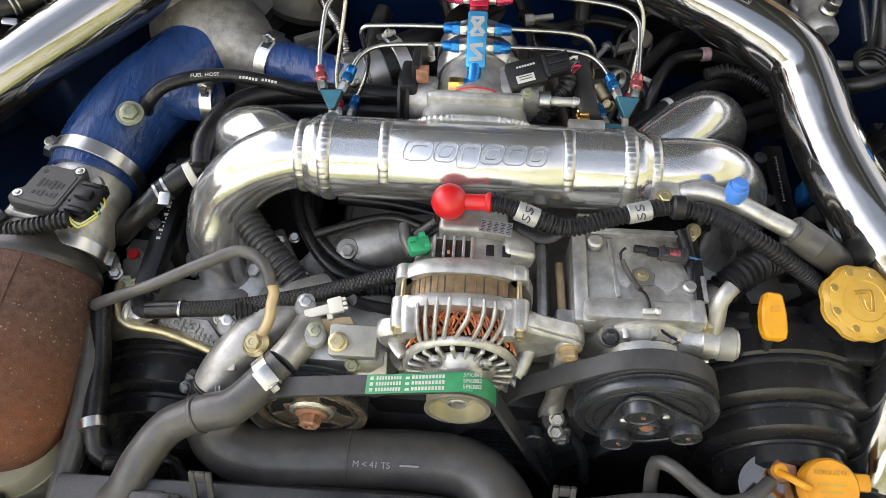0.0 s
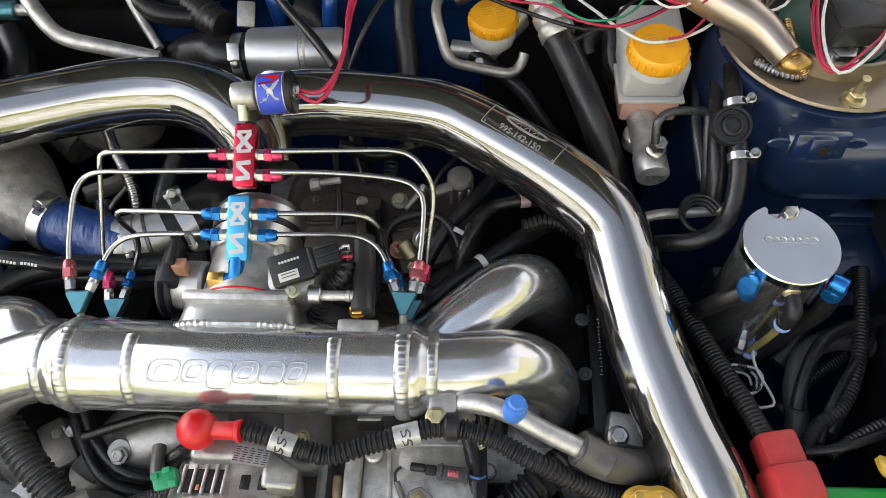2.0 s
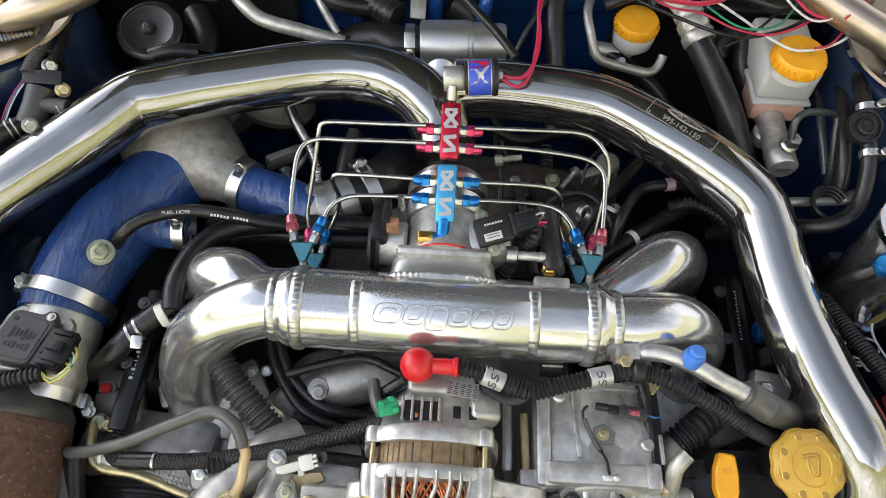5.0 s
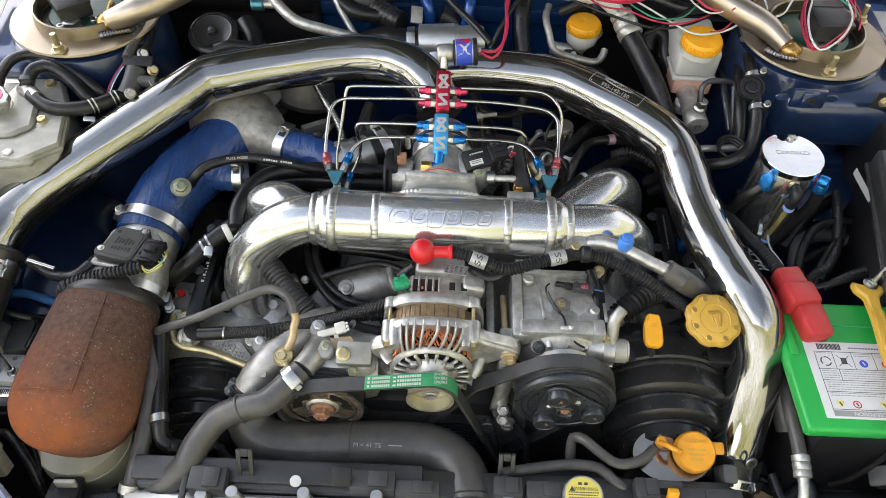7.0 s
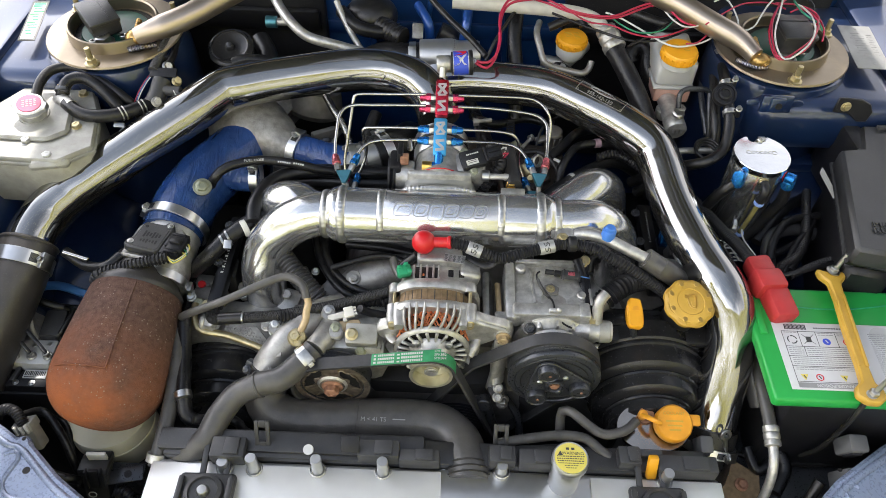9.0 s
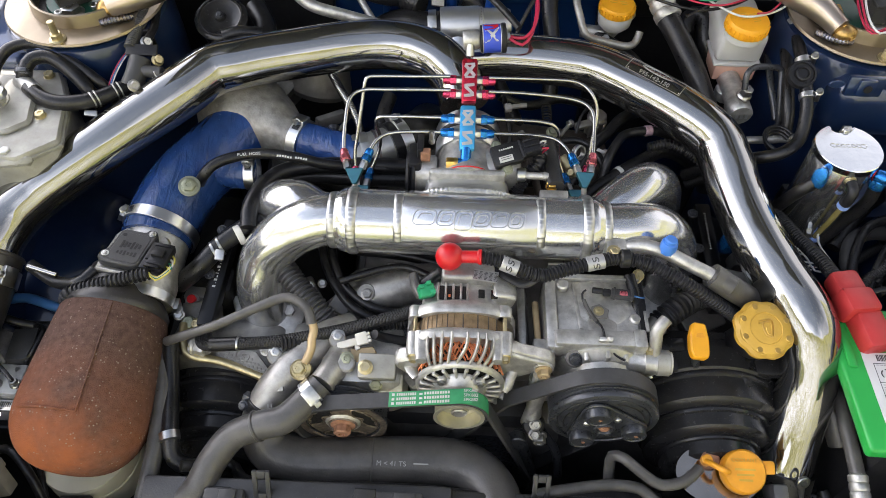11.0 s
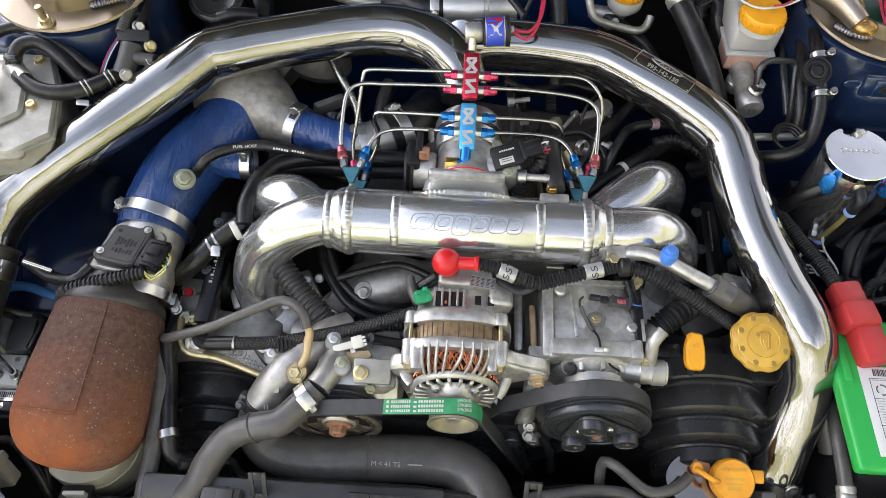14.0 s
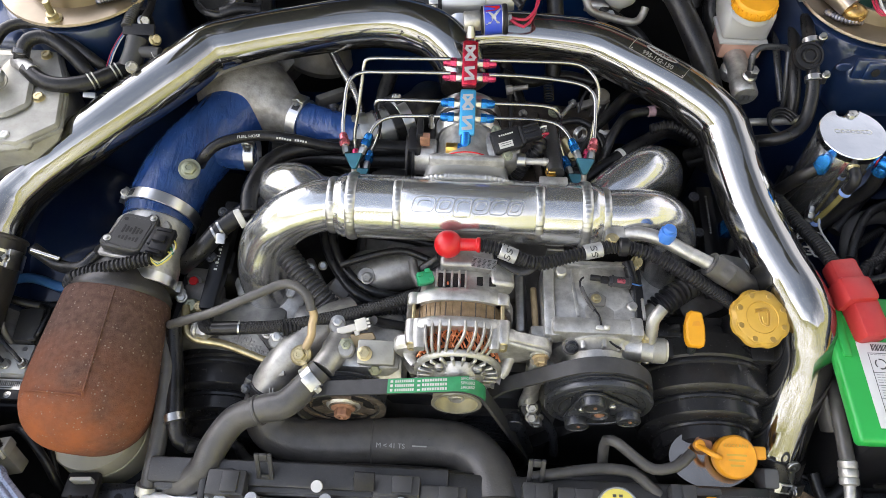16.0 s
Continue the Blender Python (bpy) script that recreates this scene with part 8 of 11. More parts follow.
NOZ = [((-0.149, 0.5475, 0.8435), 0.08), ((-0.148, 0.575, 0.7815), 0.0), ((0.1455, 0.549, 0.8495), -0.05), ((0.146, 0.577, 0.786), 0.0)]
for c, turn in NOZ:
    nz = thing("spray_nozzle", tuple(Vector(c) - Vector((0, 0, 0.02))), "teal anodised triangular spray nozzle in the plenum", "nozzle", "spray nozzles")
    m = at(Vector(c), BN, (1, turn, 0))
    part("body", slab([(-0.0118, 0.0072), (-0.0108, 0.0088), (0.0108, 0.0088), (0.0118, 0.0072), (0.0028, -0.0122), (-0.0028, -0.0122)][::-1], 0.0095, m @ pose(0, 0, -0.006), 0.0012), TEAL, nz)
    part("stem", rod(0.0036, 0.02, at(Vector(m @ Vector((0, -0.008, -0.003))), (0, -0.75, -0.66)), 14), CAST_DARK, nz)


def hard_line(pts, ano, tip):
    t = thing("hard_line", min(pts, key=lambda v: v[2]), "thin bent stainless hard line with an anodised nut", "hard line", "hard lines")
    part("pipe", tube(pts, 0.0025, 10, 0.004), STEEL, t)
    d = Vector(tip) - Vector(pts[-1])
    n = part("nut", line_nut(at(Vector(pts[-1]) + d.normalized() * 0.016, -d)), ano, t, "anodised line nut")
    part("tip", hexhead(0.005, 0.012, at(Vector(pts[-1]) + d.normalized() * 0.016, d), 0.9), BOLT, n)
    return t


hard_line([(-0.03, 0.6555, 0.8975), (-0.08, 0.656, 0.8955), (-0.115, 0.656, 0.894), (-0.141, 0.657, 0.892), (-0.157, 0.653, 0.888), (-0.164, 0.64, 0.883), (-0.166, 0.621, 0.873), (-0.167, 0.599, 0.86), (-0.166, 0.583, 0.851)], PINKANO, (-0.1585, 0.556, 0.8455))
hard_line([(-0.031, 0.672, 0.9065), (-0.08, 0.6725, 0.904), (-0.129, 0.673, 0.902), (-0.14, 0.672, 0.9), (-0.144, 0.668, 0.895), (-0.148, 0.653, 0.872), (-0.154, 0.631, 0.838), (-0.158, 0.617, 0.815), (-0.157, 0.605, 0.797)], ROSEANO, (-0.155, 0.581, 0.784))
hard_line([(-0.031, 0.6035, 0.8715), (-0.08, 0.604, 0.869), (-0.103, 0.603, 0.867), (-0.117, 0.599, 0.864), (-0.126, 0.591, 0.86), (-0.131, 0.58, 0.856)], BLUEANO, (-0.1405, 0.556, 0.8465))
hard_line([(-0.031, 0.6195, 0.8815), (-0.08, 0.6235, 0.8775), (-0.109, 0.626, 0.874), (-0.121, 0.627, 0.872), (-0.127, 0.626, 0.867), (-0.126, 0.626, 0.852), (-0.123, 0.628, 0.832), (-0.126, 0.625, 0.813), (-0.132, 0.616, 0.798), (-0.138, 0.611, 0.787)], BLUEANO, (-0.1425, 0.583, 0.782))
hard_line([(0.02, 0.655, 0.8975), (0.067, 0.657, 0.895), (0.112, 0.657, 0.891), (0.14, 0.655, 0.887), (0.153, 0.649, 0.883), (0.16, 0.638, 0.877), (0.16, 0.612, 0.866), (0.158, 0.585, 0.857)], PINKANO, (0.1525, 0.558, 0.851))
hard_line([(0.02, 0.672, 0.9065), (0.086, 0.677, 0.903), (0.129, 0.682, 0.898), (0.148, 0.679, 0.893), (0.16, 0.668, 0.886), (0.167, 0.66, 0.872), (0.168, 0.649, 0.856), (0.164, 0.632, 0.832), (0.161, 0.614, 0.805)], ROSEANO, (0.153, 0.585, 0.789))
hard_line([(0.019, 0.6035, 0.8715), (0.07, 0.606, 0.869), (0.097, 0.607, 0.866), (0.112, 0.603, 0.864), (0.122, 0.595, 0.86), (0.129, 0.583, 0.857)], BLUEANO, (0.1385, 0.558, 0.851))
hard_line([(0.019, 0.6195, 0.8815), (0.074, 0.624, 0.877), (0.096, 0.626, 0.873), (0.108, 0.626, 0.868), (0.1165, 0.6255, 0.856), (0.119, 0.628, 0.838), (0.122, 0.624, 0.81), (0.131, 0.612, 0.79)], BLUEANO, (0.1395, 0.585, 0.787))

sol = thing("solenoid_valve", (0.013, 0.748, 0.9), "black cylindrical solenoid with a red, blue and white wrap", "solenoid")
s0, s1 = Vector((0.006, 0.715, 0.935)), Vector((0.045, 0.718, 0.937))
sd = (s1 - s0).normalized()
part("can", lathe([(0.012, 0), (0.0175, 0.001), (0.018, 0.003), (0.018, 0.031), (0.0165, 0.034), (0.008, 0.0345), (0.006, 0.037), (0.0, 0.0375)], at(s0, sd), 36), PLASTIC, sol)
wrap = part("wrap_label", lathe([(0.0182, 0.004), (0.0184, 0.0045), (0.0184, 0.0265), (0.0182, 0.027)], at(s0, sd), 36), BLUEPRINT, sol, "blue wrap label with red and white shapes")
for h_ in (0.0032, 0.0268):
    part("wrap_edge", pipe_ring(0.0187, 0.017, 0.0012, at(s0, sd) @ pose(0, 0, h_), 36, 0.0003), CAST, wrap)
part("end_nut", hexhead(0.0068, 0.006, at(s0, sd) @ pose(0, 0, 0.0345), 1.2), BOLT, sol)
part("end_ring", pipe_ring(0.0195, 0.014, 0.006, at(s0, sd) @ pose(0, 0, 0.0285), 36, 0.001), PLASTIC, sol)
wm = at(s0 + sd * 0.0155, BN, sd)
for sh, mt in (([(-0.0095, 0.004), (-0.0095, 0.013), (0.009, 0.013), (0.009, 0.009), (0.003, 0.005)], RED), ([(-0.0095, -0.012), (-0.0095, 0.003), (-0.0075, 0.003), (-0.0075, -0.012)], WHITE), ([(-0.0075, -0.011), (-0.002, -0.003), (-0.0072, 0.0035), (-0.0035, 0.0035), (0.0005, -0.0005), (0.0045, 0.0035), (0.0085, 0.0035), (0.0028, -0.003), (0.0085, -0.011), (0.0045, -0.011), (0.0003, -0.0055), (-0.0038, -0.011)], WHITE), ([(0.003, 0.003), (0.0095, 0.008), (0.0095, 0.0055), (0.005, 0.001)], WHITE)):
    q = [wm @ Vector((x, y, math.sqrt(0.0187 ** 2 - y * y))) for x, y in sh]
    bm = bmesh.new()
    bm.faces.new([bm.verts.new(v) for v in q])
    bmesh.ops.solidify(bm, geom=bm.faces[:], thickness=0.0003)
    part("wrap_shape", bm, mt, wrap)
part("base", lathe([(0.0, -0.022), (0.0125, -0.022), (0.0135, -0.02), (0.0135, -0.002), (0.011, 0.001)], at(s0, sd), 10), CAST, sol)
part("lower_fitting", rod(0.0055, 0.016, at((-0.006, 0.695, 0.922), (0, 0.45, 0.6)), 14), BOLT, sol)
for k in range(2):
    hose("solenoid_wire", [tuple(s1 + Vector((0, 0.004 * k, 0.002))), (0.064, 0.714, 0.94), (0.078, 0.733, 0.945), (0.084, 0.768, 0.95), (0.083, 0.807, 0.955), (0.088, 0.837, 0.96), (0.106, 0.865, 0.965), (0.161, 0.881, 0.965)] if k == 0 else
         [tuple(s1 + Vector((0, -0.005, 0.002))), (0.062, 0.706, 0.935), (0.075, 0.724, 0.94), (0.082, 0.765, 0.945), (0.085, 0.813, 0.95), (0.092, 0.844, 0.955), (0.109, 0.863, 0.96), (0.162, 0.879, 0.96)], 0.0021, WIRERED, "red insulated wire from the solenoid", "wire", "solenoid wires")

# manifold pressure sensor
ms = thing("pressure_sensor", (0.045, 0.588, 0.83), "black pressure sensor with connector on the throttle body", "sensor")
mm = at((0.045, 0.571, 0.868), (0.0, -0.4, 0.92), (0.93, 0.3, 0.1))
part("body", block(0.038, 0.029, 0.014, mm @ pose(0, 0, -0.012), 0.003), PLASTIC, ms)
part("socket", block(0.028, 0.021, 0.014, mm @ pose(0.031, 0.001, -0.012), 0.003), PLASTIC, ms)
part("collar", block(0.005, 0.025, 0.017, mm @ pose(0.02, 0, -0.013), 0.002), PLASTIC, ms)
for dy in (-0.007, 0.001, 0.009):
    part("socket_rib", block(0.02, 0.0025, 0.003, mm @ pose(0.034, dy, 0.0015), 0.0006), PLASTIC, ms)
part("rating_label", block(0.018, 0.008, 0.0005, mm @ pose(-0.003, -0.007, 0.002), 0), PALEPRINT, ms, "pale rating label")
bars([(-0.008 + 0.0028 * k, 0.006, 0.002, 0.002) for k in range(7)], mm @ pose(0, 0, 0.0022), PALEPRINT, ms)
bars([(-0.003, -0.005 - 0.0028 * k, 0.013, 0.0008) for k in range(2)], mm @ pose(0, 0, 0.0026), PRINT, ms)
for p in ((0.032, 0.593, 0.86), (0.047, 0.555, 0.855)):
    part("screw", hexhead(0.0045, 0.005, at(p, (0, -0.4, 0.9)), 1.5), OLIVE, ms)
for k, mt in enumerate((WIRERED, PRINT, WIREWHITE)):
    part("lead", tube([mm @ Vector((0.044, -0.004 + 0.004 * k, -0.006)), mm @ Vector((0.054, -0.006 + 0.005 * k, -0.004)), (0.09, 0.588, 0.85), (0.077, 0.577, 0.82)], 0.0013, 6), mt, ms)
hose("sensor_loom", [(0.09, 0.591, 0.85), (0.087, 0.576, 0.845), (0.073, 0.569, 0.83), (0.057, 0.556, 0.8)], 0.008, PLASTIC, "black corrugated loom by the pressure sensor", "wiring", rib=0.001, pitch=0.005)
hose("vacuum_pipe", [(0.102, 0.621, 0.84), (0.106, 0.586, 0.84), (0.109, 0.54, 0.842)], 0.011, DUSTY, "dusty dark rubber pipe into the plenum", "hose")

# ---- dark hoses and castings behind the manifold ----
hose("fuel_hose", [(-0.379, 0.587, 0.765), (-0.363, 0.583, 0.795), (-0.343, 0.598, 0.806), (-0.297, 0.614, 0.808), (-0.247, 0.614, 0.805), (-0.19, 0.615, 0.79), (-0.091, 0.631, 0.77)], 0.0074, RUBBER, "black fuel hose with white printed marks", "hose")
fh = bpy.data.objects["fuel_hose"]
letters("FUEL HOSE", 0.0054, at(Vector((-0.302, 0.606, 0.815)), (0, -0.5, 0.86), (1, 0.12, 0)), PALEPRINT, fh, depth=0.0002, squeeze=1.2)
bars([(-0.012 + 0.0036 * k, 0.0004 * math.sin(k) - 0.0012 * k * 0.1, 0.0024, 0.0028) for k in range(12) if k != 6], at(Vector((-0.251, 0.606, 0.813)), (0, -0.5, 0.86), (1, -0.06, 0)), PALEPRINT, fh)
for pts, r in (([(-0.289, 0.505, 0.78), (-0.29, 0.534, 0.79), (-0.276, 0.58, 0.79), (-0.241, 0.612, 0.785), (-0.159, 0.627, 0.78), (-0.074, 0.636, 0.77)], 0.0115),
               ([(-0.291, 0.593, 0.77), (-0.229, 0.621, 0.76), (-0.151, 0.621, 0.76), (-0.082, 0.626, 0.755)], 0.012),
               ([(-0.288, 0.634, 0.76), (-0.235, 0.645, 0.74), (-0.165, 0.637, 0.72)], 0.016)):
    hose("vacuum_hose", pts, r, RUBBER, "black rubber hose behind the intake plenum", "hose", "hoses behind the plenum")
pcv = thing("breather_hose", (-0.316, 0.528, 0.74), "black breather hose with a white tie and silver clips", "hose")
part("hose", tube([(-0.252, 0.537, 0.765), (-0.278, 0.531, 0.77), (-0.304, 0.512, 0.765), (-0.33, 0.493, 0.755), (-0.355, 0.467, 0.74), (-0.388, 0.458, 0.71)], 0.0125, 18), RUBBER, pcv)
part("tie", pipe_ring(0.0138, 0.012, 0.009, at((-0.308, 0.503, 0.764), (0.8, 0.5, 0.1)), 24, 0.001), WHITEPLASTIC, pcv, "white sleeve")
for p in ((-0.331, 0.491, 0.755), (-0.338, 0.484, 0.752)):
    part("clip", pipe_ring(0.0138, 0.0122, 0.004, at(p, (0.8, 0.5, 0.15)), 24, 0.0006), BOLT, pcv)
part("clip_ear", block(0.012, 0.014, 0.004, at((-0.324, 0.473, 0.76), (0, -0.4, 1)), 0.001), BOLT, pcv)
for pts, r, mt in (([(0.19, 0.63, 0.76), (0.198, 0.652, 0.785), (0.213, 0.68, 0.79), (0.229, 0.7, 0.79), (0.267, 0.709, 0.79), (0.31, 0.712, 0.775)], 0.0066, RUBBER),
                   ([(0.15, 0.594, 0.74), (0.183, 0.618, 0.76), (0.214, 0.641, 0.765), (0.252, 0.671, 0.765), (0.3, 0.708, 0.75), (0.36, 0.73, 0.7)], 0.0098, RUBBER),
                   ([(0.113, 0.62, 0.74), (0.112, 0.662, 0.762), (0.114, 0.684, 0.766), (0.128, 0.698, 0.768), (0.158, 0.704, 0.77), (0.181, 0.689, 0.77), (0.195, 0.658, 0.765), (0.191, 0.63, 0.755), (0.175, 0.6, 0.72)], 0.0054, RUBBER),
                   ([(0.06, 0.64, 0.745), (0.1, 0.63, 0.755), (0.141, 0.619, 0.755), (0.173, 0.608, 0.752), (0.22, 0.585, 0.73)], 0.0085, RUBBER),
                   ([(0.13, 0.6, 0.72), (0.16, 0.66, 0.75), (0.181, 0.692, 0.765), (0.208, 0.723, 0.77), (0.236, 0.759, 0.77), (0.28, 0.81, 0.74)], 0.0085, RUBBER),
                   ([(0.081, 0.72, 0.755), (0.085, 0.69, 0.768), (0.09, 0.661, 0.768), (0.096, 0.613, 0.768), (0.099, 0.58, 0.77)], 0.0056, GRIME),
                   ([(0.1, 0.72, 0.75), (0.105, 0.68, 0.76), (0.108, 0.64, 0.762), (0.108, 0.6, 0.765), (0.105, 0.57, 0.77)], 0.0042, RUBBER),
                   ([(0.16, 0.72, 0.77), (0.166, 0.739, 0.785), (0.182, 0.76, 0.79), (0.207, 0.781, 0.79), (0.24, 0.79, 0.77)], 0.0022, RUBBER),
                   ([(0.038, 0.884, 0.75), (0.059, 0.848, 0.73), (0.079, 0.786, 0.72), (0.09, 0.738, 0.7)], 0.01, RUBBER),
                   ([(0.046, 0.811, 0.76), (0.093, 0.812, 0.74), (0.147, 0.832, 0.74), (0.201, 0.817, 0.74)], 0.008, RUBBER)):
    hose("coolant_hose", pts, r, mt, "black rubber hose in the shadow beside the gearbox", "hose", "gearbox hoses")
solo("hose_band", pipe_ring(0.0108, 0.0096, 0.007, at((0.214, 0.641, 0.765), (0.78, 0.62, 0.05)), 24, 0.0008), WHITEPLASTIC, "cream band round a black hose", "band")
tag = solo("hose_tag", pipe_ring(0.0082, 0.007, 0.0115, at((0.256, 0.708, 0.79), (1, 0.15, 0)), 24, 0.001), TAGROSE, "pale printed tag round a black hose", "tag")
hose("loom_sleeve", [(0.258, 0.678, 0.785), (0.292, 0.681, 0.79), (0.335, 0.656, 0.78), (0.355, 0.641, 0.76)], 0.0068, RUBBER, "black corrugated loom under the polished pipe", "wiring", rib=0.001, pitch=0.005)
gb2 = thing("wastegate_actuator", (-0.2, 0.76, 0.74), "braided oil line and dark brackets behind the hard lines", "oil line")
part("rod", tube([(-0.179, 0.748, 0.77), (-0.193, 0.713, 0.77), (-0.204, 0.691, 0.765)], 0.003, 8), BOLT, gb2)
part("braided_line", tube([(-0.215, 0.8, 0.8), (-0.196, 0.765, 0.795), (-0.176, 0.735, 0.785), (-0.165, 0.71, 0.775), (-0.163, 0.69, 0.765)], 0.0062, 14, rib=0.0004, pitch=0.003), STEEL, gb2, "braided steel oil line")
part("line_nut", hexhead(0.0085, 0.02, at((-0.205, 0.712, 0.772), (0.2, -0.7, -0.3)), 1.1), BLACKSTEEL, gb2)
part("bracket", block(0.05, 0.012, 0.02, pose(-0.215, 0.74, 0.75, 0, 10, 40), 0.003), CAST_DARK, gb2)
part("shield", lathe([(0.05, 0), (0.055, 0.01), (0.045, 0.05)], at((-0.258, 0.88, 0.7), (0.2, 0.3, 1)), 32), CAST_DARK, gb2)

# ---- fuel rail with injectors ----
fr = thing("fuel_rail", (0.363, 0.611, 0.66), "black anodised fuel rail with bolts and printed marks", "fuel rail", "fuel rails")
ra, rb_ = Vector((0.328, 0.599, 0.745)), Vector((0.328, 0.492, 0.735))
rm = at(ra.lerp(rb_, 0.5), (0, -0.1, 1), (rb_ - ra))
part("cover", block((rb_ - ra).length + 0.06, 0.022, 0.024, rm @ pose(0.02, 0.008, -0.024), 0.003), RAILBLACK, fr)
for k in (-0.42, 0.12):
    part("bolt", add(rod(0.0072, 0.004, rm @ pose(k * (rb_ - ra).length, -0.008, -0.003), 20), hexhead(0.0042, 0.002, rm @ pose(k * (rb_ - ra).length, -0.008, 0.0005), 1.1)), BLACKSTEEL, fr)
bars([(0.005 + 0.0042 * k, 0.008 + 0.0004 * (k % 2), 0.0022 if k % 2 else 0.0009, 0.0008 if k % 2 else 0.003) for k in range(-12, 3)], rm @ pose(0, 0, 0.0005), PALEPRINT, fr)
part("support", block(0.04, 0.06, 0.24, pose(*(ra.lerp(rb_, 0.6) - Vector((0, 0, 0.28)))), 0.01), DARK, fr)
part("injector_plug", block(0.02, 0.022, 0.03, at((0.363, 0.549, 0.72), (0.1, -0.2, 1)), 0.004), BLUEANO, fr, "blue injector plug")
part("injector_plug", block(0.02, 0.022, 0.026, at((0.368, 0.517, 0.72), (0.1, -0.2, 1)), 0.004), DUSTY, fr)
part("bracket", block(0.04, 0.03, 0.02, at((0.355, 0.477, 0.73), (0, -0.2, 1), (1, -0.2, 0)), 0.005), CAST, fr)
part("bolt", hexhead(0.008, 0.01, at((0.343, 0.465, 0.752), (0, -0.2, 1))), BOLT, fr)

# ---- left head furniture: red-topped relay box, bolts, bracket ----
rl = thing("relay_box", (-0.372, 0.447, 0.655), "grey metal bracket with a red-topped screw", "bracket")
part("box", block(0.03, 0.022, 0.05, pose(-0.372, 0.452, 0.64, -12, 0, -4), 0.004), TANKGREY, rl)
part("tab", block(0.018, 0.03, 0.006, pose(-0.371, 0.436, 0.676, -20), 0.002), TANKGREY, rl)
part("button", rod(0.0062, 0.007, at((-0.372, 0.447, 0.69), (0, -0.3, 1)), 18), RED, rl, "red plastic button")
part("washer", rod(0.0095, 0.003, at((-0.372, 0.447, 0.688), (0, -0.3, 1)), 18), BOLT, rl)
olb = thing("hex_bolt", (-0.365, 0.407, 0.68), "large olive plated hex bolt on the cylinder head", "bolt")
part("head", hexhead(0.0088, 0.009, at((-0.365, 0.407, 0.694), (0, -0.35, 0.93)), 1.15), OLIVE, olb)
part("shank", rod(0.006, 0.04, at((-0.365, 0.421, 0.657), (0, -0.35, 0.93)), 14), DARK, olb)
lra, lrb = Vector((-0.327, 0.548, 0.745)), Vector((-0.338, 0.392, 0.716))
lrm = at(lra.lerp(lrb, 0.5), (0, -0.18, 1), lrb - lra)
LRL = (lrb - lra).length
frl = thing("fuel_rail", tuple(lra.lerp(lrb, 0.5) - Vector((0, 0, 0.03))), "black anodised fuel rail with a printed mark", "fuel rail", "fuel rails")
part("rail", block(LRL, 0.021, 0.022, lrm @ pose(0, 0, -0.022), 0.003), RAILBLACK, frl)
bars([(-0.024 + 0.0048 * k, 0.0012 * (k % 2), 0.0028 if k % 3 else 0.001, 0.0012 if k % 2 else 0.0042) for k in range(11)], lrm @ pose(0, 0, 0.0004), PALEPRINT, frl)
for k in (-0.06, 0.008):
    part("screw", add(rod(0.0072, 0.004, lrm @ pose(k, -0.009, 0.0), 20), hexhead(0.0042, 0.002, lrm @ pose(k, -0.009, 0.0035), 1.1)), BLACKSTEEL, frl)
part("end_fitting", rod(0.0095, 0.02, at(tuple(lrb - Vector((0, 0, 0.012))), (lrb - lra)), 18, 0.002), PLASTIC, frl)
part("support", block(0.03, 0.04, 0.1, pose(-0.332, 0.47, 0.61), 0.006), DARK, frl)
head = thing("cam_housing", (-0.319, 0.411, 0.6), "cast cam housing edged by a gold-zinc pipe", "cam housing")
part("casting", block(0.15, 0.075, 0.05, pose(*(-0.316, 0.391, 0.632), -6, 0, -6), 0.012), CASTGREY, head)
emb = at((-0.284, 0.357, 0.689), (0.0, -0.12, 1), (0.985, -0.17, 0))
cov = part("embossed_plate", slab([(-0.04, -0.009), (0.034, -0.011), (0.037, -0.004), (0.012, 0.016), (-0.037, 0.013)], 0.005, emb @ pose(0, 0, -0.004), 0.0012), CASTGREY, head)
for j in range(4):
    for k in range(13 - 2 * j):
        part("emboss", block(0.0042, 0.0032, 0.0012, emb @ pose(-0.034 + 0.0054 * k, -0.0065 + 0.0052 * j, 0.001), 0.0005), CASTGREY, cov)
for x in (-0.017, 0.0005):
    part("cast_ring", pipe_ring(0.0062, 0.0042, 0.0018, emb @ pose(x, 0.005, 0.001), 20, 0.0004), CASTGREY, cov)
part("edge_pipe", tube([(-0.37, 0.402, 0.7), (-0.364, 0.374, 0.7), (-0.35, 0.358, 0.695), (-0.311, 0.354, 0.69), (-0.255, 0.338, 0.682)], 0.0055, 12), GOLD, head)
part("fitting", hexhead(0.0105, 0.02, at((-0.348, 0.37, 0.7), (0.9, -0.3, 0.2))), CAST, head)
part("bolt", hexhead(0.0095, 0.011, at((-0.237, 0.363, 0.7), (0, -0.3, 0.95)), 1.5), BOLT, head)
for p in ((-0.335, 0.372, 0.692), (-0.257, 0.375, 0.69)):
    part("bolt", hexhead(0.007, 0.008, at(p, (0, -0.3, 0.95)), 1.3), CAST, head)
hose("side_hose", [(-0.377, 0.372, 0.71), (-0.367, 0.318, 0.69), (-0.354, 0.259, 0.685), (-0.345, 0.231, 0.67), (-0.324, 0.225, 0.66)], 0.0105, RUBBER, "upright black hose with a silver clip beside the timing cover", "hose")
hose("hose_band", [(-0.353, 0.256, 0.69), (-0.35, 0.247, 0.688)], 0.0125, BOLT, "silver spring clip on the upright hose", "clip")
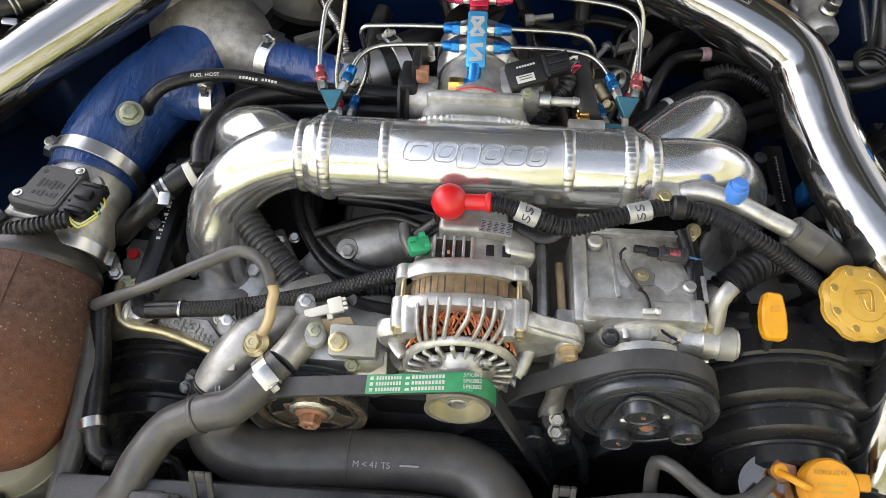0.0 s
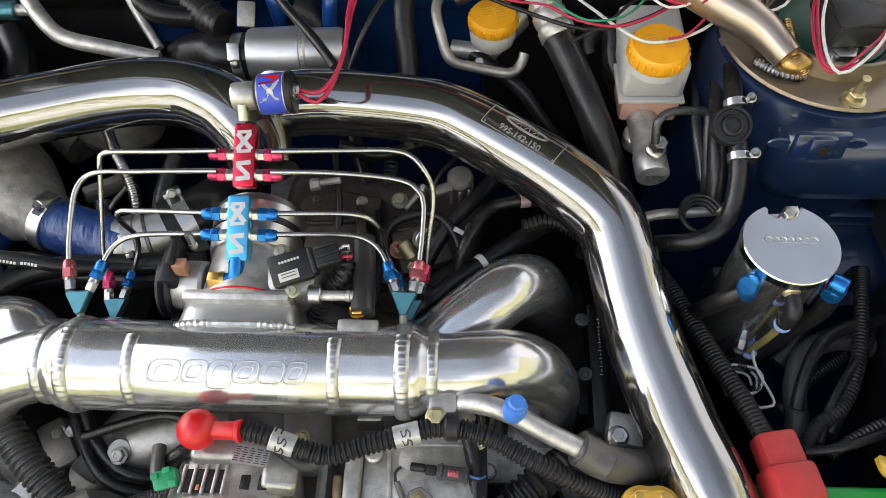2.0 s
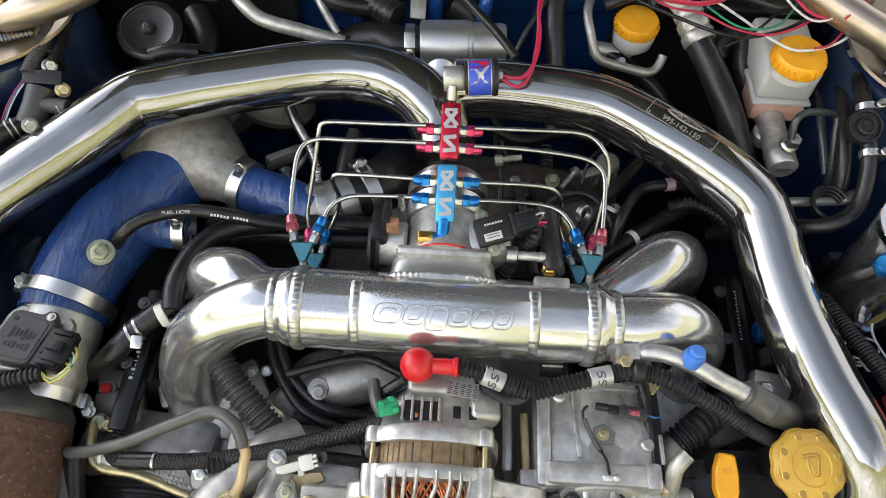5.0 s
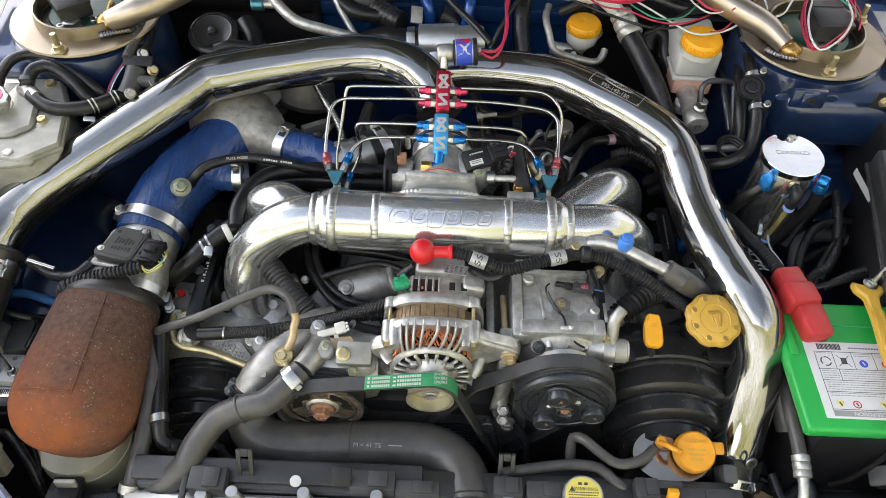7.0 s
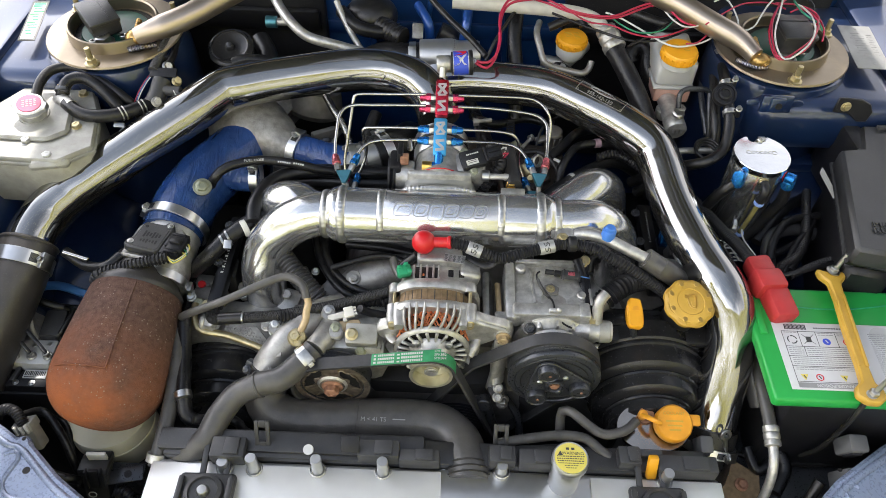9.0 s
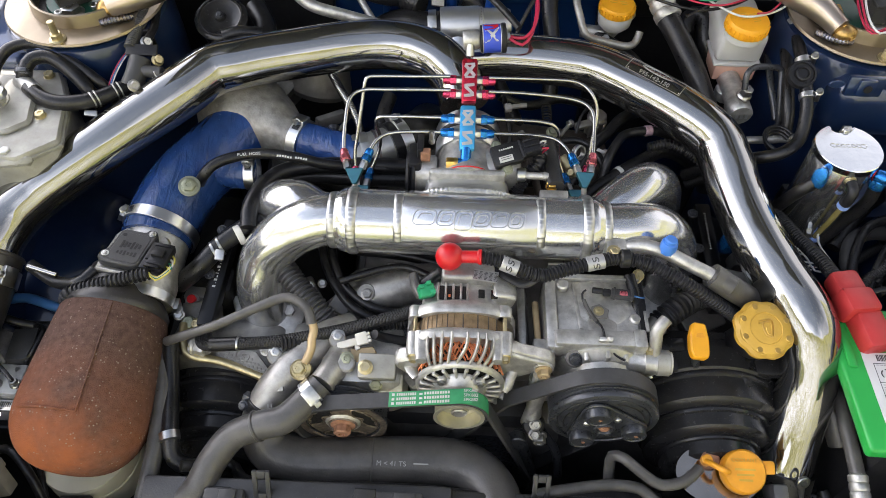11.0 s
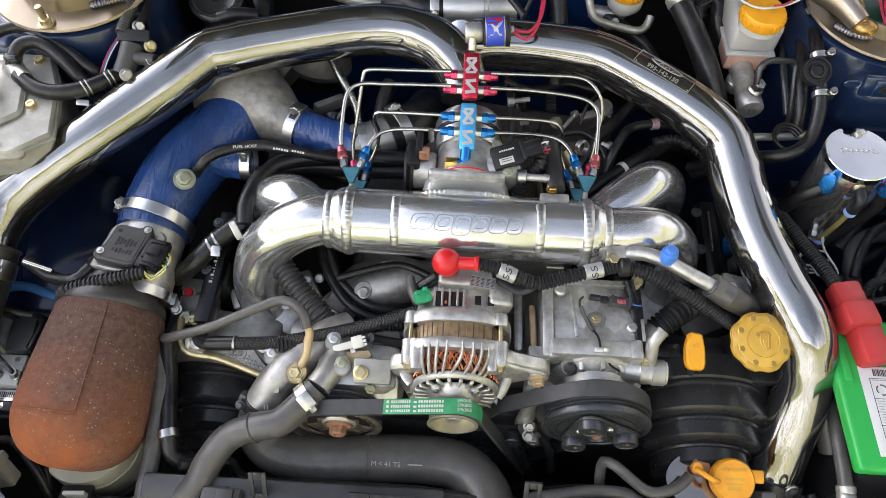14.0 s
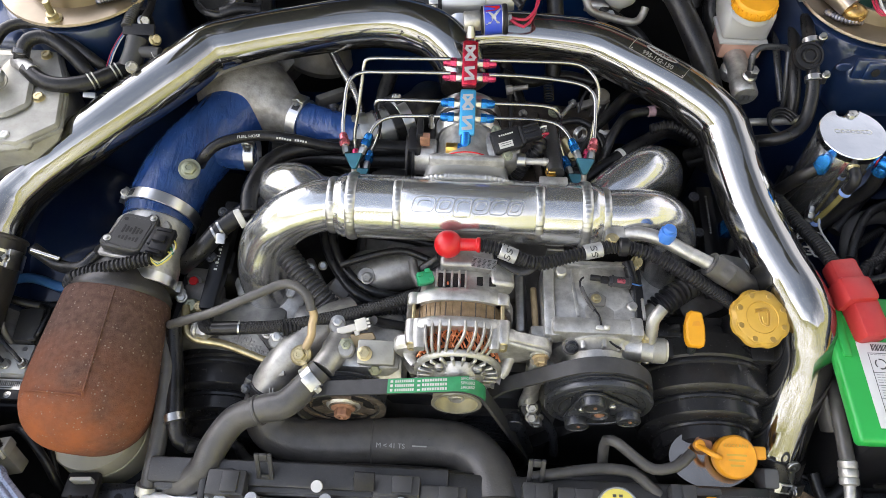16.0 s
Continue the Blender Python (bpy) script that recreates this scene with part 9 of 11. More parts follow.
hose("aircon_hose", [(-0.385, 0.364, 0.7), (-0.373, 0.3, 0.69), (-0.37, 0.235, 0.675), (-0.371, 0.187, 0.665), (-0.375, 0.164, 0.65)], 0.0108, HOSE, "long grey-black line beside the air filter", "hose")
hose("line_collar", [(-0.373, 0.177, 0.662), (-0.375, 0.168, 0.655)], 0.0135, CAST, "crimped alloy collar on the long line", "collar")

# ---- alternator bracket, switch and connector in the middle ----
br = thing("alternator_bracket", (-0.118, 0.353, 0.68), "machined alloy bracket with a gold bolt", "bracket")
part("plate", block(0.045, 0.03, 0.022, at((-0.104, 0.327, 0.739), (0.0, -0.35, 0.94)), 0.003), TANKGREY, br)
part("bolt", hexhead(0.0072, 0.008, at((-0.117, 0.316, 0.761), (0.0, -0.35, 0.94)), 1.25), GOLD, br)
part("lower_tab", block(0.07, 0.03, 0.014, at((-0.108, 0.32, 0.715), (0.0, -0.6, 0.8)), 0.004), CAST, br)
part("stud", hexhead(0.007, 0.008, at((-0.106, 0.311, 0.73), (0, -0.7, 0.7))), OLIVE, br)
wc = thing("white_connector", (-0.139, 0.366, 0.73), "white plastic wiring connector", "connector")
wm_ = at((-0.137, 0.356, 0.748), (0, -0.4, 0.92), (1, 0.35, 0))
part("body", block(0.026, 0.009, 0.008, wm_ @ pose(-0.006, 0, 0), 0.0015), WHITEPLASTIC, wc)
part("head", block(0.014, 0.015, 0.011, wm_ @ pose(0.012, 0.001, 0), 0.0015), WHITEPLASTIC, wc)
part("key", block(0.006, 0.007, 0.006, wm_ @ pose(0.004, -0.007, 0), 0.001), WHITEPLASTIC, wc)
for dy in (-0.004, 0.0005, 0.005):
    part("pin_cover", block(0.006, 0.003, 0.004, wm_ @ pose(0.02, dy, 0.006), 0.0006), WHITEPLASTIC, wc)
part("lead", tube([wm_ @ Vector((0.028, 0.002, 0.006)), (-0.1, 0.367, 0.745), (-0.07, 0.368, 0.735)], 0.006, 10), PLASTIC, wc)
ring = thing("cable_lug", (-0.161, 0.382, 0.72), "steel ring lug bolted to the casting", "cable lug")
part("ring", pipe_ring(0.0125, 0.006, 0.005, at((-0.158, 0.372, 0.735), (0, -0.4, 0.92)), 28), BOLT, ring)
part("bolt", hexhead(0.007, 0.009, at((-0.158, 0.371, 0.737), (0, -0.4, 0.92)), 1.0), BOLT, ring)
part("tab", tube([(-0.17, 0.366, 0.73), (-0.185, 0.365, 0.725)], 0.0035, 8), GOLD, ring)
lever = thing("bracket_plate", (-0.146, 0.351, 0.71), "tan zinc bracket plate with a bolt", "bracket")
part("plate", slab([(-0.03, -0.012), (0.0, -0.012), (0.035, 0.008), (0.03, 0.016), (-0.01, 0.01), (-0.03, 0.0)], 0.004, at((-0.142, 0.339, 0.738), (0, -0.4, 0.92)), 0.001), TAN, lever)
part("bolt", hexhead(0.0085, 0.01, at((-0.146, 0.336, 0.742), (0, -0.4, 0.92)), 1.3), GOLD, lever)

# cast water pipe and cables under the plenum
wpipe = thing("water_pipe", (-0.119, 0.505, 0.66), "dull cast coolant pipe under the plenum", "coolant pipe")
part("pipe", tube([(-0.035, 0.484, 0.7), (-0.072, 0.476, 0.705), (-0.113, 0.465, 0.7), (-0.154, 0.452, 0.68), (-0.179, 0.439, 0.66)], 0.028, 24), CASTGREY, wpipe)
part("elbow", ball(0.036, (-0.131, 0.473, 0.69), 28, (1.15, 1.0, 0.7)), CASTGREY, wpipe)
part("ear", rod(0.012, 0.016, at((-0.132, 0.454, 0.708), (0, -0.3, 1)), 20), CASTGREY, wpipe)
part("bolt", hexhead(0.0065, 0.007, at((-0.13, 0.444, 0.724), (0, -0.3, 1)), 1.3), CASTGREY, wpipe)
part("tab", block(0.03, 0.05, 0.01, at((-0.16, 0.452, 0.7), (0, -0.3, 1), (1, -0.6, 0)), 0.004), CAST_DARK, wpipe)
hose("heater_hose", [(-0.239, 0.465, 0.745), (-0.215, 0.438, 0.735), (-0.188, 0.413, 0.725), (-0.168, 0.396, 0.71)], 0.0145, GRAPHITE, "black corrugated heater duct under the manifold", "hose", rib=0.0016, pitch=0.0065)
for pts, r in (([(-0.201, 0.526, 0.73), (-0.189, 0.487, 0.72), (-0.167, 0.45, 0.715), (-0.142, 0.424, 0.715), (-0.11, 0.413, 0.71), (-0.06, 0.415, 0.69), (0.0, 0.43, 0.66)], 0.0062), ([(-0.188, 0.527, 0.73), (-0.178, 0.488, 0.72), (-0.156, 0.455, 0.715), (-0.13, 0.434, 0.715), (-0.1, 0.427, 0.71), (-0.05, 0.435, 0.69), (0.0, 0.45, 0.66)], 0.0062),
               ([(-0.167, 0.46, 0.73), (-0.111, 0.475, 0.74), (-0.079, 0.479, 0.74), (-0.042, 0.464, 0.74)], 0.005), ([(-0.153, 0.529, 0.71), (-0.084, 0.522, 0.71), (-0.016, 0.504, 0.71)], 0.008),
               ([(-0.097, 0.397, 0.72), (-0.065, 0.385, 0.72), (-0.041, 0.374, 0.71)], 0.011), ([(-0.032, 0.432, 0.8), (-0.042, 0.43, 0.79), (-0.058, 0.422, 0.78)], 0.007),
               ([(0.231, 0.478, 0.72), (0.24, 0.502, 0.73), (0.285, 0.512, 0.72)], 0.012), ([(0.205, 0.451, 0.78), (0.212, 0.42, 0.77), (0.213, 0.39, 0.76)], 0.007)):
    hose("engine_hose", pts, r, RUBBER, "black rubber hose tucked under the intake manifold", "hose", "engine hoses")

# ---- right-hand corner: catch can ----
can = thing("oil_catch_can", (0.4905, 0.606, 0.69), "polished alloy oil catch can with blue fittings", "catch can")
CM = at((0.4905, 0.6065, 0.8565), (0.0, -0.02, 1.0))
part("body", lathe([(0.034, -0.166), (0.0385, -0.164), (0.0405, -0.16), (0.0405, -0.003), (0.039, 0.0)], CM, 64), CANBODY, can, "mirror-polished can body")
part("base_seam", pipe_ring(0.0412, 0.039, 0.003, CM @ pose(0, 0, -0.156), 56, 0.0008), CANMIRROR, can)
CR = 0.0432
notch = [(CR * math.cos(radians(a)), CR * math.sin(radians(a))) for a in range(111, 111 + 318, 4)] + [(CR * math.cos(radians(66)), CR * math.sin(radians(66))), (0.0125, 0.036), (0.011, 0.0295), (0.004, 0.0275), (-0.009, 0.0275), (-0.0135, 0.032), (-0.0125, 0.037)]
lid = part("lid", slab(notch, 0.0105, CM, 0.001), CANMIRROR, can)
for k in range(7):
    part("emblem_mark", tube([CM @ Vector((-0.0195 + 0.0065 * k + (0.0044 if k in (0, 6) else 0.003) * math.cos(a), 0.003 + (0.0034 if k in (0, 6) else 0.0028) * math.sin(a), 0.0107)) for a in [0.7854 * i for i in range(8)]], 0.0005, 5, closed=True), ENGRAVE, lid)
part("lid_bolt", hexhead(0.0055, 0.01, CM @ pose(0.004, 0.031, 0.004)), BOLT, can)
part("lid_bracket", block(0.012, 0.008, 0.012, CM @ pose(0.008, 0.036, 0.0), 0.001), BOLT, can)
for p, q, e in (((0.4655, 0.585, 0.8425), (0.447, 0.5685, 0.851), [(0.438, 0.577, 0.81), (0.43, 0.588, 0.77), (0.424, 0.603, 0.72), (0.42, 0.62, 0.68)]), ((0.522, 0.586, 0.8425), (0.5405, 0.5705, 0.846), [(0.536, 0.575, 0.8), (0.527, 0.578, 0.76), (0.505, 0.572, 0.715), (0.478, 0.562, 0.69)])):
    p, q = Vector(p), Vector(q)
    d = (q - p).normalized()
    b = part("fitting", hexhead(0.0085, 0.014, at(p - d * 0.009, d), 1.15), BLUEANO, can, "blue anodised fitting")
    part("ring", pipe_ring(0.0092, 0.007, 0.0016, at(p + d * 0.0055, d), 24, 0.0006), REDANO, b, "thin red ring")
    part("end", lathe([(0.0075, 0.0), (0.0088, 0.001), (0.0092, 0.003), (0.0092, 0.012), (0.0084, 0.0145), (0.0, 0.0155)], at(p + d * 0.0075, d), 12), BLUEANO, b)
    part("collar", lathe([(0.0085, 0.0), (0.0098, 0.001), (0.0098, 0.013), (0.0086, 0.015)], at(p + d * 0.015 - Vector((0, 0, 0.018)), (0, 0, 1)), 28), BLUEANO, b)
    part("hose", tube([p + d * 0.015 - Vector((0, 0, 0.012))] + e, 0.0086, 18), RUBBER, can, "black rubber hose")
part("drain_fitting", hexhead(0.0065, 0.012, at((0.489, 0.569, 0.846), (0, -1.0, -0.1)), 1.2), GOLD, can)
part("drain_elbow", tube([(0.489, 0.562, 0.846), (0.4885, 0.55, 0.845), (0.488, 0.547, 0.838), (0.4885, 0.549, 0.824)], 0.0068, 14), PLASTIC, can, "black moulded elbow")
part("drain_collar", rod(0.0078, 0.007, at((0.4885, 0.55, 0.827), (0, 0.1, -1)), 18), PLASTIC, can)
for p in ((0.489, 0.551, 0.8175), (0.487, 0.562, 0.7375)):
    part("ring_nut", lathe([(0.0052, 0), (0.0078, 0.001), (0.0078, 0.004), (0.0052, 0.005)], at(p, (0, 0.14, -0.99)), 20), PALEBLUE, can, "pale blue ring nut")
part("sight_pipe", tube([(0.489, 0.551, 0.818), (0.4882, 0.555, 0.78), (0.487, 0.562, 0.738)], 0.0038, 12), SIGHT, can, "amber sight tube")
part("lower_union", hexhead(0.006, 0.014, at((0.481, 0.572, 0.7395), (-0.4, -0.8, 0.1)), 1.1), BOLT, can)
part("bracket", block(0.05, 0.012, 0.05, pose(0.4905, 0.655, 0.69), 0.002), BLACKSTEEL, can)
hose("tie_wire", [(0.486, 0.56, 0.762), (0.4865, 0.556, 0.745), (0.49, 0.541, 0.738), (0.497, 0.52, 0.738), (0.5, 0.508, 0.737), (0.494, 0.504, 0.735), (0.476, 0.507, 0.73), (0.474, 0.53, 0.725), (0.47, 0.555, 0.72)], 0.0014, WIREWHITE, "thin loop of bare white wire", "wire")
for k in range(5):
    c = Vector((0.478, 0.536, 0.712))
    hose("wire_coil", [tuple(c + Vector((0.014 * math.cos(a + k) * (1 + 0.1 * k), 0.016 * math.sin(a + k), 0.004 * k + 0.003 * math.sin(3 * a)))) for a in [0.5 * i for i in range(11)]], 0.0013, (WIREWHITE, PRINT)[k % 2], "coiled thin wire below the catch can", "wire", "coiled wires")

# ---- battery ----
bat = thing("battery", (0.57, 0.32, 0.56), "green-topped car battery with white warning label", "battery")
bx0, bx1, by0, by1, bz = 0.444, 0.69, 0.232, 0.42, 0.772
part("case", block(bx1 - bx0 - 0.036, by1 - by0 - 0.02, 0.2, pose((bx0 + bx1) / 2 + 0.018, (by0 + by1) / 2, 0.56), 0.006), PLASTIC, bat)
lidb = part("lid", block(bx1 - bx0, by1 - by0, 0.02, pose((bx0 + bx1) / 2, (by0 + by1) / 2, bz - 0.02), 0.006, 3), GREEN, bat, "bright green lid")
part("side_step", block(0.01, 0.07, 0.006, pose(bx0 + 0.012, 0.37, bz - 0.003), 0.002), GREEN, lidb)
part("groove", tube([(0.49, 0.392, bz + 0.0004), (0.53, 0.383, bz + 0.0004), (0.6, 0.385, bz + 0.0004), (0.68, 0.4, bz + 0.0004)], 0.0012, 6), GREENCONN, lidb)
lb = part("label", block(0.214, 0.108, 0.0012, pose(0.577, 0.302, bz), 0.0004), WHITE, bat, "white label with warning symbols")
LZ = bz + 0.0014
part("label_band", block(0.102, 0.0075, 0.0005, pose(0.531, 0.2545, LZ - 0.0004), 0), PRINTGREY, lb, "grey warning strip")
letters("DANGER/POISON", 0.0068, pose(0.531, 0.2545, LZ + 0.0003, 0, 0, 180), WHITE, lb, depth=0.0002)
bm = bmesh.new()
for x, y, w, h in ((0.531, 0.341, 0.102, 0.0006), (0.531, 0.316, 0.102, 0.0006), (0.531, 0.3, 0.102, 0.0006), (0.531, 0.284, 0.102, 0.0006), (0.531, 0.26, 0.102, 0.0006), (0.4805, 0.3, 0.0006, 0.082), (0.5815, 0.3, 0.0006, 0.082), (0.503, 0.3285, 0.0006, 0.025), (0.527, 0.3285, 0.0006, 0.025), (0.554, 0.3285, 0.0006, 0.025), (0.505, 0.308, 0.0006, 0.016)):
    add(bm, block(w, h, 0.0003, pose(x, y, LZ - 0.0002), 0))
part("label_grid", bm, PRINT, lb)
bm = bmesh.new()
for k in range(16):
    add(bm, block(0.0009 if k % 3 else 0.0016, 0.0085, 0.0003, pose(0.487 + 0.0019 * k, 0.3485, LZ - 0.0002), 0))
for k in range(14):
    add(bm, block(0.0022, 0.0018, 0.0003, pose(0.528 + 0.0036 * k, 0.3475, LZ - 0.0002), 0))
part("bar_code", bm, PRINT, lb)
fine_ = random.Random(3)
for x0, x1, y0, y1 in ((0.483, 0.502, 0.337, 0.339), (0.53, 0.552, 0.334, 0.339), (0.556, 0.579, 0.334, 0.339), (0.483, 0.503, 0.303, 0.313), (0.508, 0.566, 0.303, 0.313), (0.484, 0.578, 0.287, 0.297), (0.484, 0.578, 0.2775, 0.282), (0.6, 0.66, 0.262, 0.34)):
    bm = bmesh.new()
    y = y1
    while y >= y0:
        x = x0
        while x < x1 - 0.002:
            w = min(fine_.uniform(0.002, 0.006), x1 - x)
            add(bm, block(w, 0.0009, 0.0003, pose(x + w / 2, y, LZ - 0.0002), 0))
            x += w + 0.001
        y -= 0.0032
    part("text_block", bm, PRINTGREY, lb)
part("pale_roundel", pipe_ring(0.018, 0.002, 0.0003, pose(0.62, 0.335, LZ - 0.0003), 32, 0.0001), PALEPRINT, lb, "pale grey roundel")
for x, y, mt, tri in ((0.492, 0.267, YELLOWPRINT, 1), (0.545, 0.267, YELLOWPRINT, 1), (0.512, 0.267, RED, 0), (0.566, 0.267, BLUEPRINT, 0), (0.539, 0.325, BLUEPRINT, 0), (0.567, 0.325, RED, 0), (0.573, 0.308, YELLOWPRINT, 0)):
    bmk = slab([(-0.0052, 0.0042), (0.0052, 0.0042), (0, -0.0052)][::-1], 0.0004, pose(x, y, LZ - 0.0002), 0) if tri else pipe_ring(0.0052, 0.0038, 0.0004, pose(x, y, LZ - 0.0002), 24, 0.0001) if mt is RED else rod(0.0054, 0.0004, pose(x, y, LZ - 0.0002), 24, 0.0001)
    sy = part("symbol", bmk, mt, lb)
    part("symbol_mark", block(0.0016, 0.005, 0.0003, pose(x, y, LZ + 0.0001, 0, 0, 25), 0), WHITE if mt is BLUEPRINT else PRINT, sy)
for x, kind_ in ((0.492, 0), (0.515, 1)):
    bmk = bmesh.new()
    if kind_ == 0:
        for q in range(3):
            add(bmk, tube([(x + 0.0062 * math.cos(radians(120 * q + d)), 0.327 + 0.0062 * math.sin(radians(120 * q + d)), LZ) for d in range(10, 101, 15)], 0.0008, 4))
    else:
        add(bmk, tube([(x - 0.008, 0.32, LZ), (x + 0.008, 0.336, LZ)], 0.0004, 4))
        add(bmk, tube([(x + 0.008, 0.32, LZ), (x - 0.008, 0.336, LZ)], 0.0004, 4))
        add(bmk, block(0.007, 0.009, 0.0003, pose(x, 0.328, LZ - 0.0002), 0))
    part("symbol", bmk, PRINT, lb)
hd = thing("battery_clamp", (0.57, 0.33, 0.77), "yellow painted battery hold-down bar with wing nuts", "battery clamp")
h0, h1 = Vector((0.573, 0.434, 0.785)), Vector((0.56, 0.232, 0.78))
hm = at(h0.lerp(h1, 0.5), (0, 0, 1), h1 - h0)
HL = (h1 - h0).length / 2
part("bar", slab([(-HL - 0.006, -0.021), (-HL + 0.008, -0.019), (-HL + 0.018, -0.009), (-HL + 0.05, -0.0075), (0.0, -0.0095), (HL - 0.045, -0.0075), (HL - 0.018, -0.009), (HL - 0.01, -0.0185), (HL + 0.004, -0.02), (HL + 0.013, -0.008), (HL + 0.013, 0.008), (HL + 0.004, 0.018), (HL - 0.01, 0.017), (HL - 0.018, 0.009), (HL - 0.045, 0.0075), (0.0, 0.0095), (-HL + 0.05, 0.0075), (-HL + 0.018, 0.009), (-HL + 0.008, 0.018), (-HL - 0.006, 0.02), (-HL - 0.002, 0.007), (-HL - 0.002, -0.007)], 0.012, hm, 0.0025), OILCAP, hd)
part("rib", block(HL * 1.2, 0.0045, 0.003, hm @ pose(0, 0.004, 0.0115), 0.001), OILCAP, hd)
part("rib", block(HL * 1.2, 0.0025, 0.003, hm @ pose(0, -0.006, 0.0115), 0.001), OILCAP, hd)
for p in (h0, h1):
    st = part("stud", rod(0.0035, 0.04, at(p + Vector((0, 0, 0.005)), (0.25, 0.15, 1)), 12), BOLT, hd)
    part("nut", hexhead(0.0065, 0.008, at(p + Vector((0, 0, 0.012)), (0.1, 0.05, 1)), 1.5), BOLT, st)
part("hook_rod", tube([tuple(h1), (0.549, 0.221, 0.74), (0.545, 0.224, 0.66), (0.534, 0.23, 0.62)], 0.0035, 8), DARK, hd)
rcv = thing("terminal_cover", (0.485, 0.409, 0.77), "faded red plastic battery terminal cover", "terminal cover")
c0, c1, c2 = Vector((0.471, 0.45, 0.785)), Vector((0.473, 0.413, 0.79)), Vector((0.485, 0.371, 0.785))
dr = (c2 - c0).normalized()
part("upper", block(0.04, 0.036, 0.028, at(c0.lerp(c1, 0.3) - Vector((0, 0, 0.014)), (0, 0, 1), dr), 0.006), REDFADE, rcv)
part("middle", block(0.034, 0.043, 0.034, at(c1 - Vector((0, 0, 0.018)), (0.1, 0, 1), dr), 0.006), REDFADE, rcv)
part("lower", block(0.05, 0.035, 0.03, at(c2 - Vector((0, 0, 0.018)) - dr * 0.01, (0.1, -0.1, 1), dr), 0.006), REDFADE, rcv)
hose("battery_cable", [(0.464, 0.445, 0.79), (0.454, 0.483, 0.785), (0.441, 0.526, 0.775), (0.427, 0.573, 0.765), (0.41, 0.64, 0.745), (0.385, 0.7, 0.71), (0.36, 0.73, 0.66)], 0.0088, PLASTIC, "black corrugated positive battery cable", "cable", rib=0.0006, pitch=0.004)
for pts, r, mt in (([(0.696, 0.482, 0.76), (0.638, 0.492, 0.765), (0.581, 0.478, 0.765), (0.528, 0.451, 0.76)], 0.005, PLASTIC),
                   ([(0.537, 0.471, 0.75), (0.58, 0.529, 0.74), (0.616, 0.59, 0.73), (0.66, 0.642, 0.72), (0.702, 0.669, 0.71)], 0.0065, RUBBER),
                                      ([(0.508, 0.506, 0.72), (0.548, 0.541, 0.71), (0.6, 0.578, 0.7)], 0.006, PLASTIC),
                   ([(0.644, 0.479, 0.8), (0.652, 0.454, 0.79), (0.665, 0.406, 0.785)], 0.007, PLASTIC)):
    hose("battery_lead", pts, r, mt, "black lead among the wiring behind the battery", "cable", "battery leads", rib=0.0006 if mt is PLASTIC else 0, pitch=0.0042)
for pts, r in (([(0.518, 0.5, 0.74), (0.528, 0.528, 0.75), (0.549, 0.561, 0.755), (0.577, 0.58, 0.755), (0.623, 0.594, 0.75)], 0.0065),
               ([(0.526, 0.463, 0.75), (0.544, 0.498, 0.755), (0.566, 0.529, 0.76), (0.594, 0.559, 0.755), (0.625, 0.609, 0.74)], 0.0045),
               ([(0.51, 0.454, 0.755), (0.537, 0.455, 0.765), (0.573, 0.466, 0.77), (0.604, 0.475, 0.77)], 0.0045),
               ([(0.519, 0.557, 0.72), (0.542, 0.584, 0.73), (0.583, 0.628, 0.73), (0.631, 0.668, 0.72)], 0.009)):
    hose("battery_lead", pts, r, RUBBER, "glossy black lead behind the battery terminal", "cable", "battery leads")
hose("battery_lead", [(0.625, 0.66, 0.74), (0.608, 0.622, 0.752), (0.592, 0.573, 0.756), (0.573, 0.527, 0.756), (0.553, 0.497, 0.754), (0.527, 0.478, 0.752), (0.508, 0.45, 0.75)], 0.0066, PLASTIC, "black corrugated loom curling behind the battery", "wiring", "battery leads", rib=0.0008, pitch=0.004)
hose("rubber_sleeve", [(0.51, 0.46, 0.71), (0.523, 0.491, 0.722), (0.526, 0.524, 0.728), (0.54, 0.558, 0.73), (0.563, 0.576, 0.73), (0.593, 0.58, 0.73), (0.63, 0.575, 0.72)], 0.0112, GRAPHITE, "thick grey rubber sleeve curving beside the catch can", "hose")
solo("battery_tray", block(0.3, 0.26, 0.02, pose(0.57, 0.32, 0.54), 0.006), BLACKSTEEL, "black steel tray under the battery", "battery tray")

fb = thing("fuse_box", (0.66, 0.54, 0.66), "grey plastic relay box with moulded lettering", "fuse box")
o2 = [p[:2] for p in ((0.58, 0.427, 0.855), (0.643, 0.414, 0.855), (0.802, 0.707, 0.855), (0.681, 0.704, 0.855), (0.663, 0.646, 0.855), (0.627, 0.641, 0.855))]
part("lid", slab(o2, 0.04, pose(0, 0, 0.815), 0.006), FUSEPLASTIC, fb)
part("case", slab([(x + 0.006, y) for x, y in o2], 0.15, pose(0, 0, 0.66), 0.008), PLASTIC, fb)
part("side", block(0.03, 0.17, 0.12, pose(*(0.673, 0.661, 0.73), 0, 0, 4), 0.006), PLASTIC, fb)
part("side_label", block(0.0008, 0.06, 0.012, at((0.619, 0.613, 0.8), (0.0, 0, 1), (1, 0.05, 0)), 0), WHITE, fb, "white side label")
letters("MAIN\nRELAY", 0.0125, pose(*(0.638, 0.468, 0.8565), 0, 0, 2), FUSEPLASTIC, fb, depth=0.0012, squeeze=1.35)
part("tab", block(0.03, 0.01, 0.006, pose(*(0.717, 0.692, 0.855)), 0.002), FUSEPLASTIC, fb)
part("lid_rim", tube([Vector((*p, 0.822)) for p in o2], 0.0035, 8, closed=True), FUSEPLASTIC, fb)
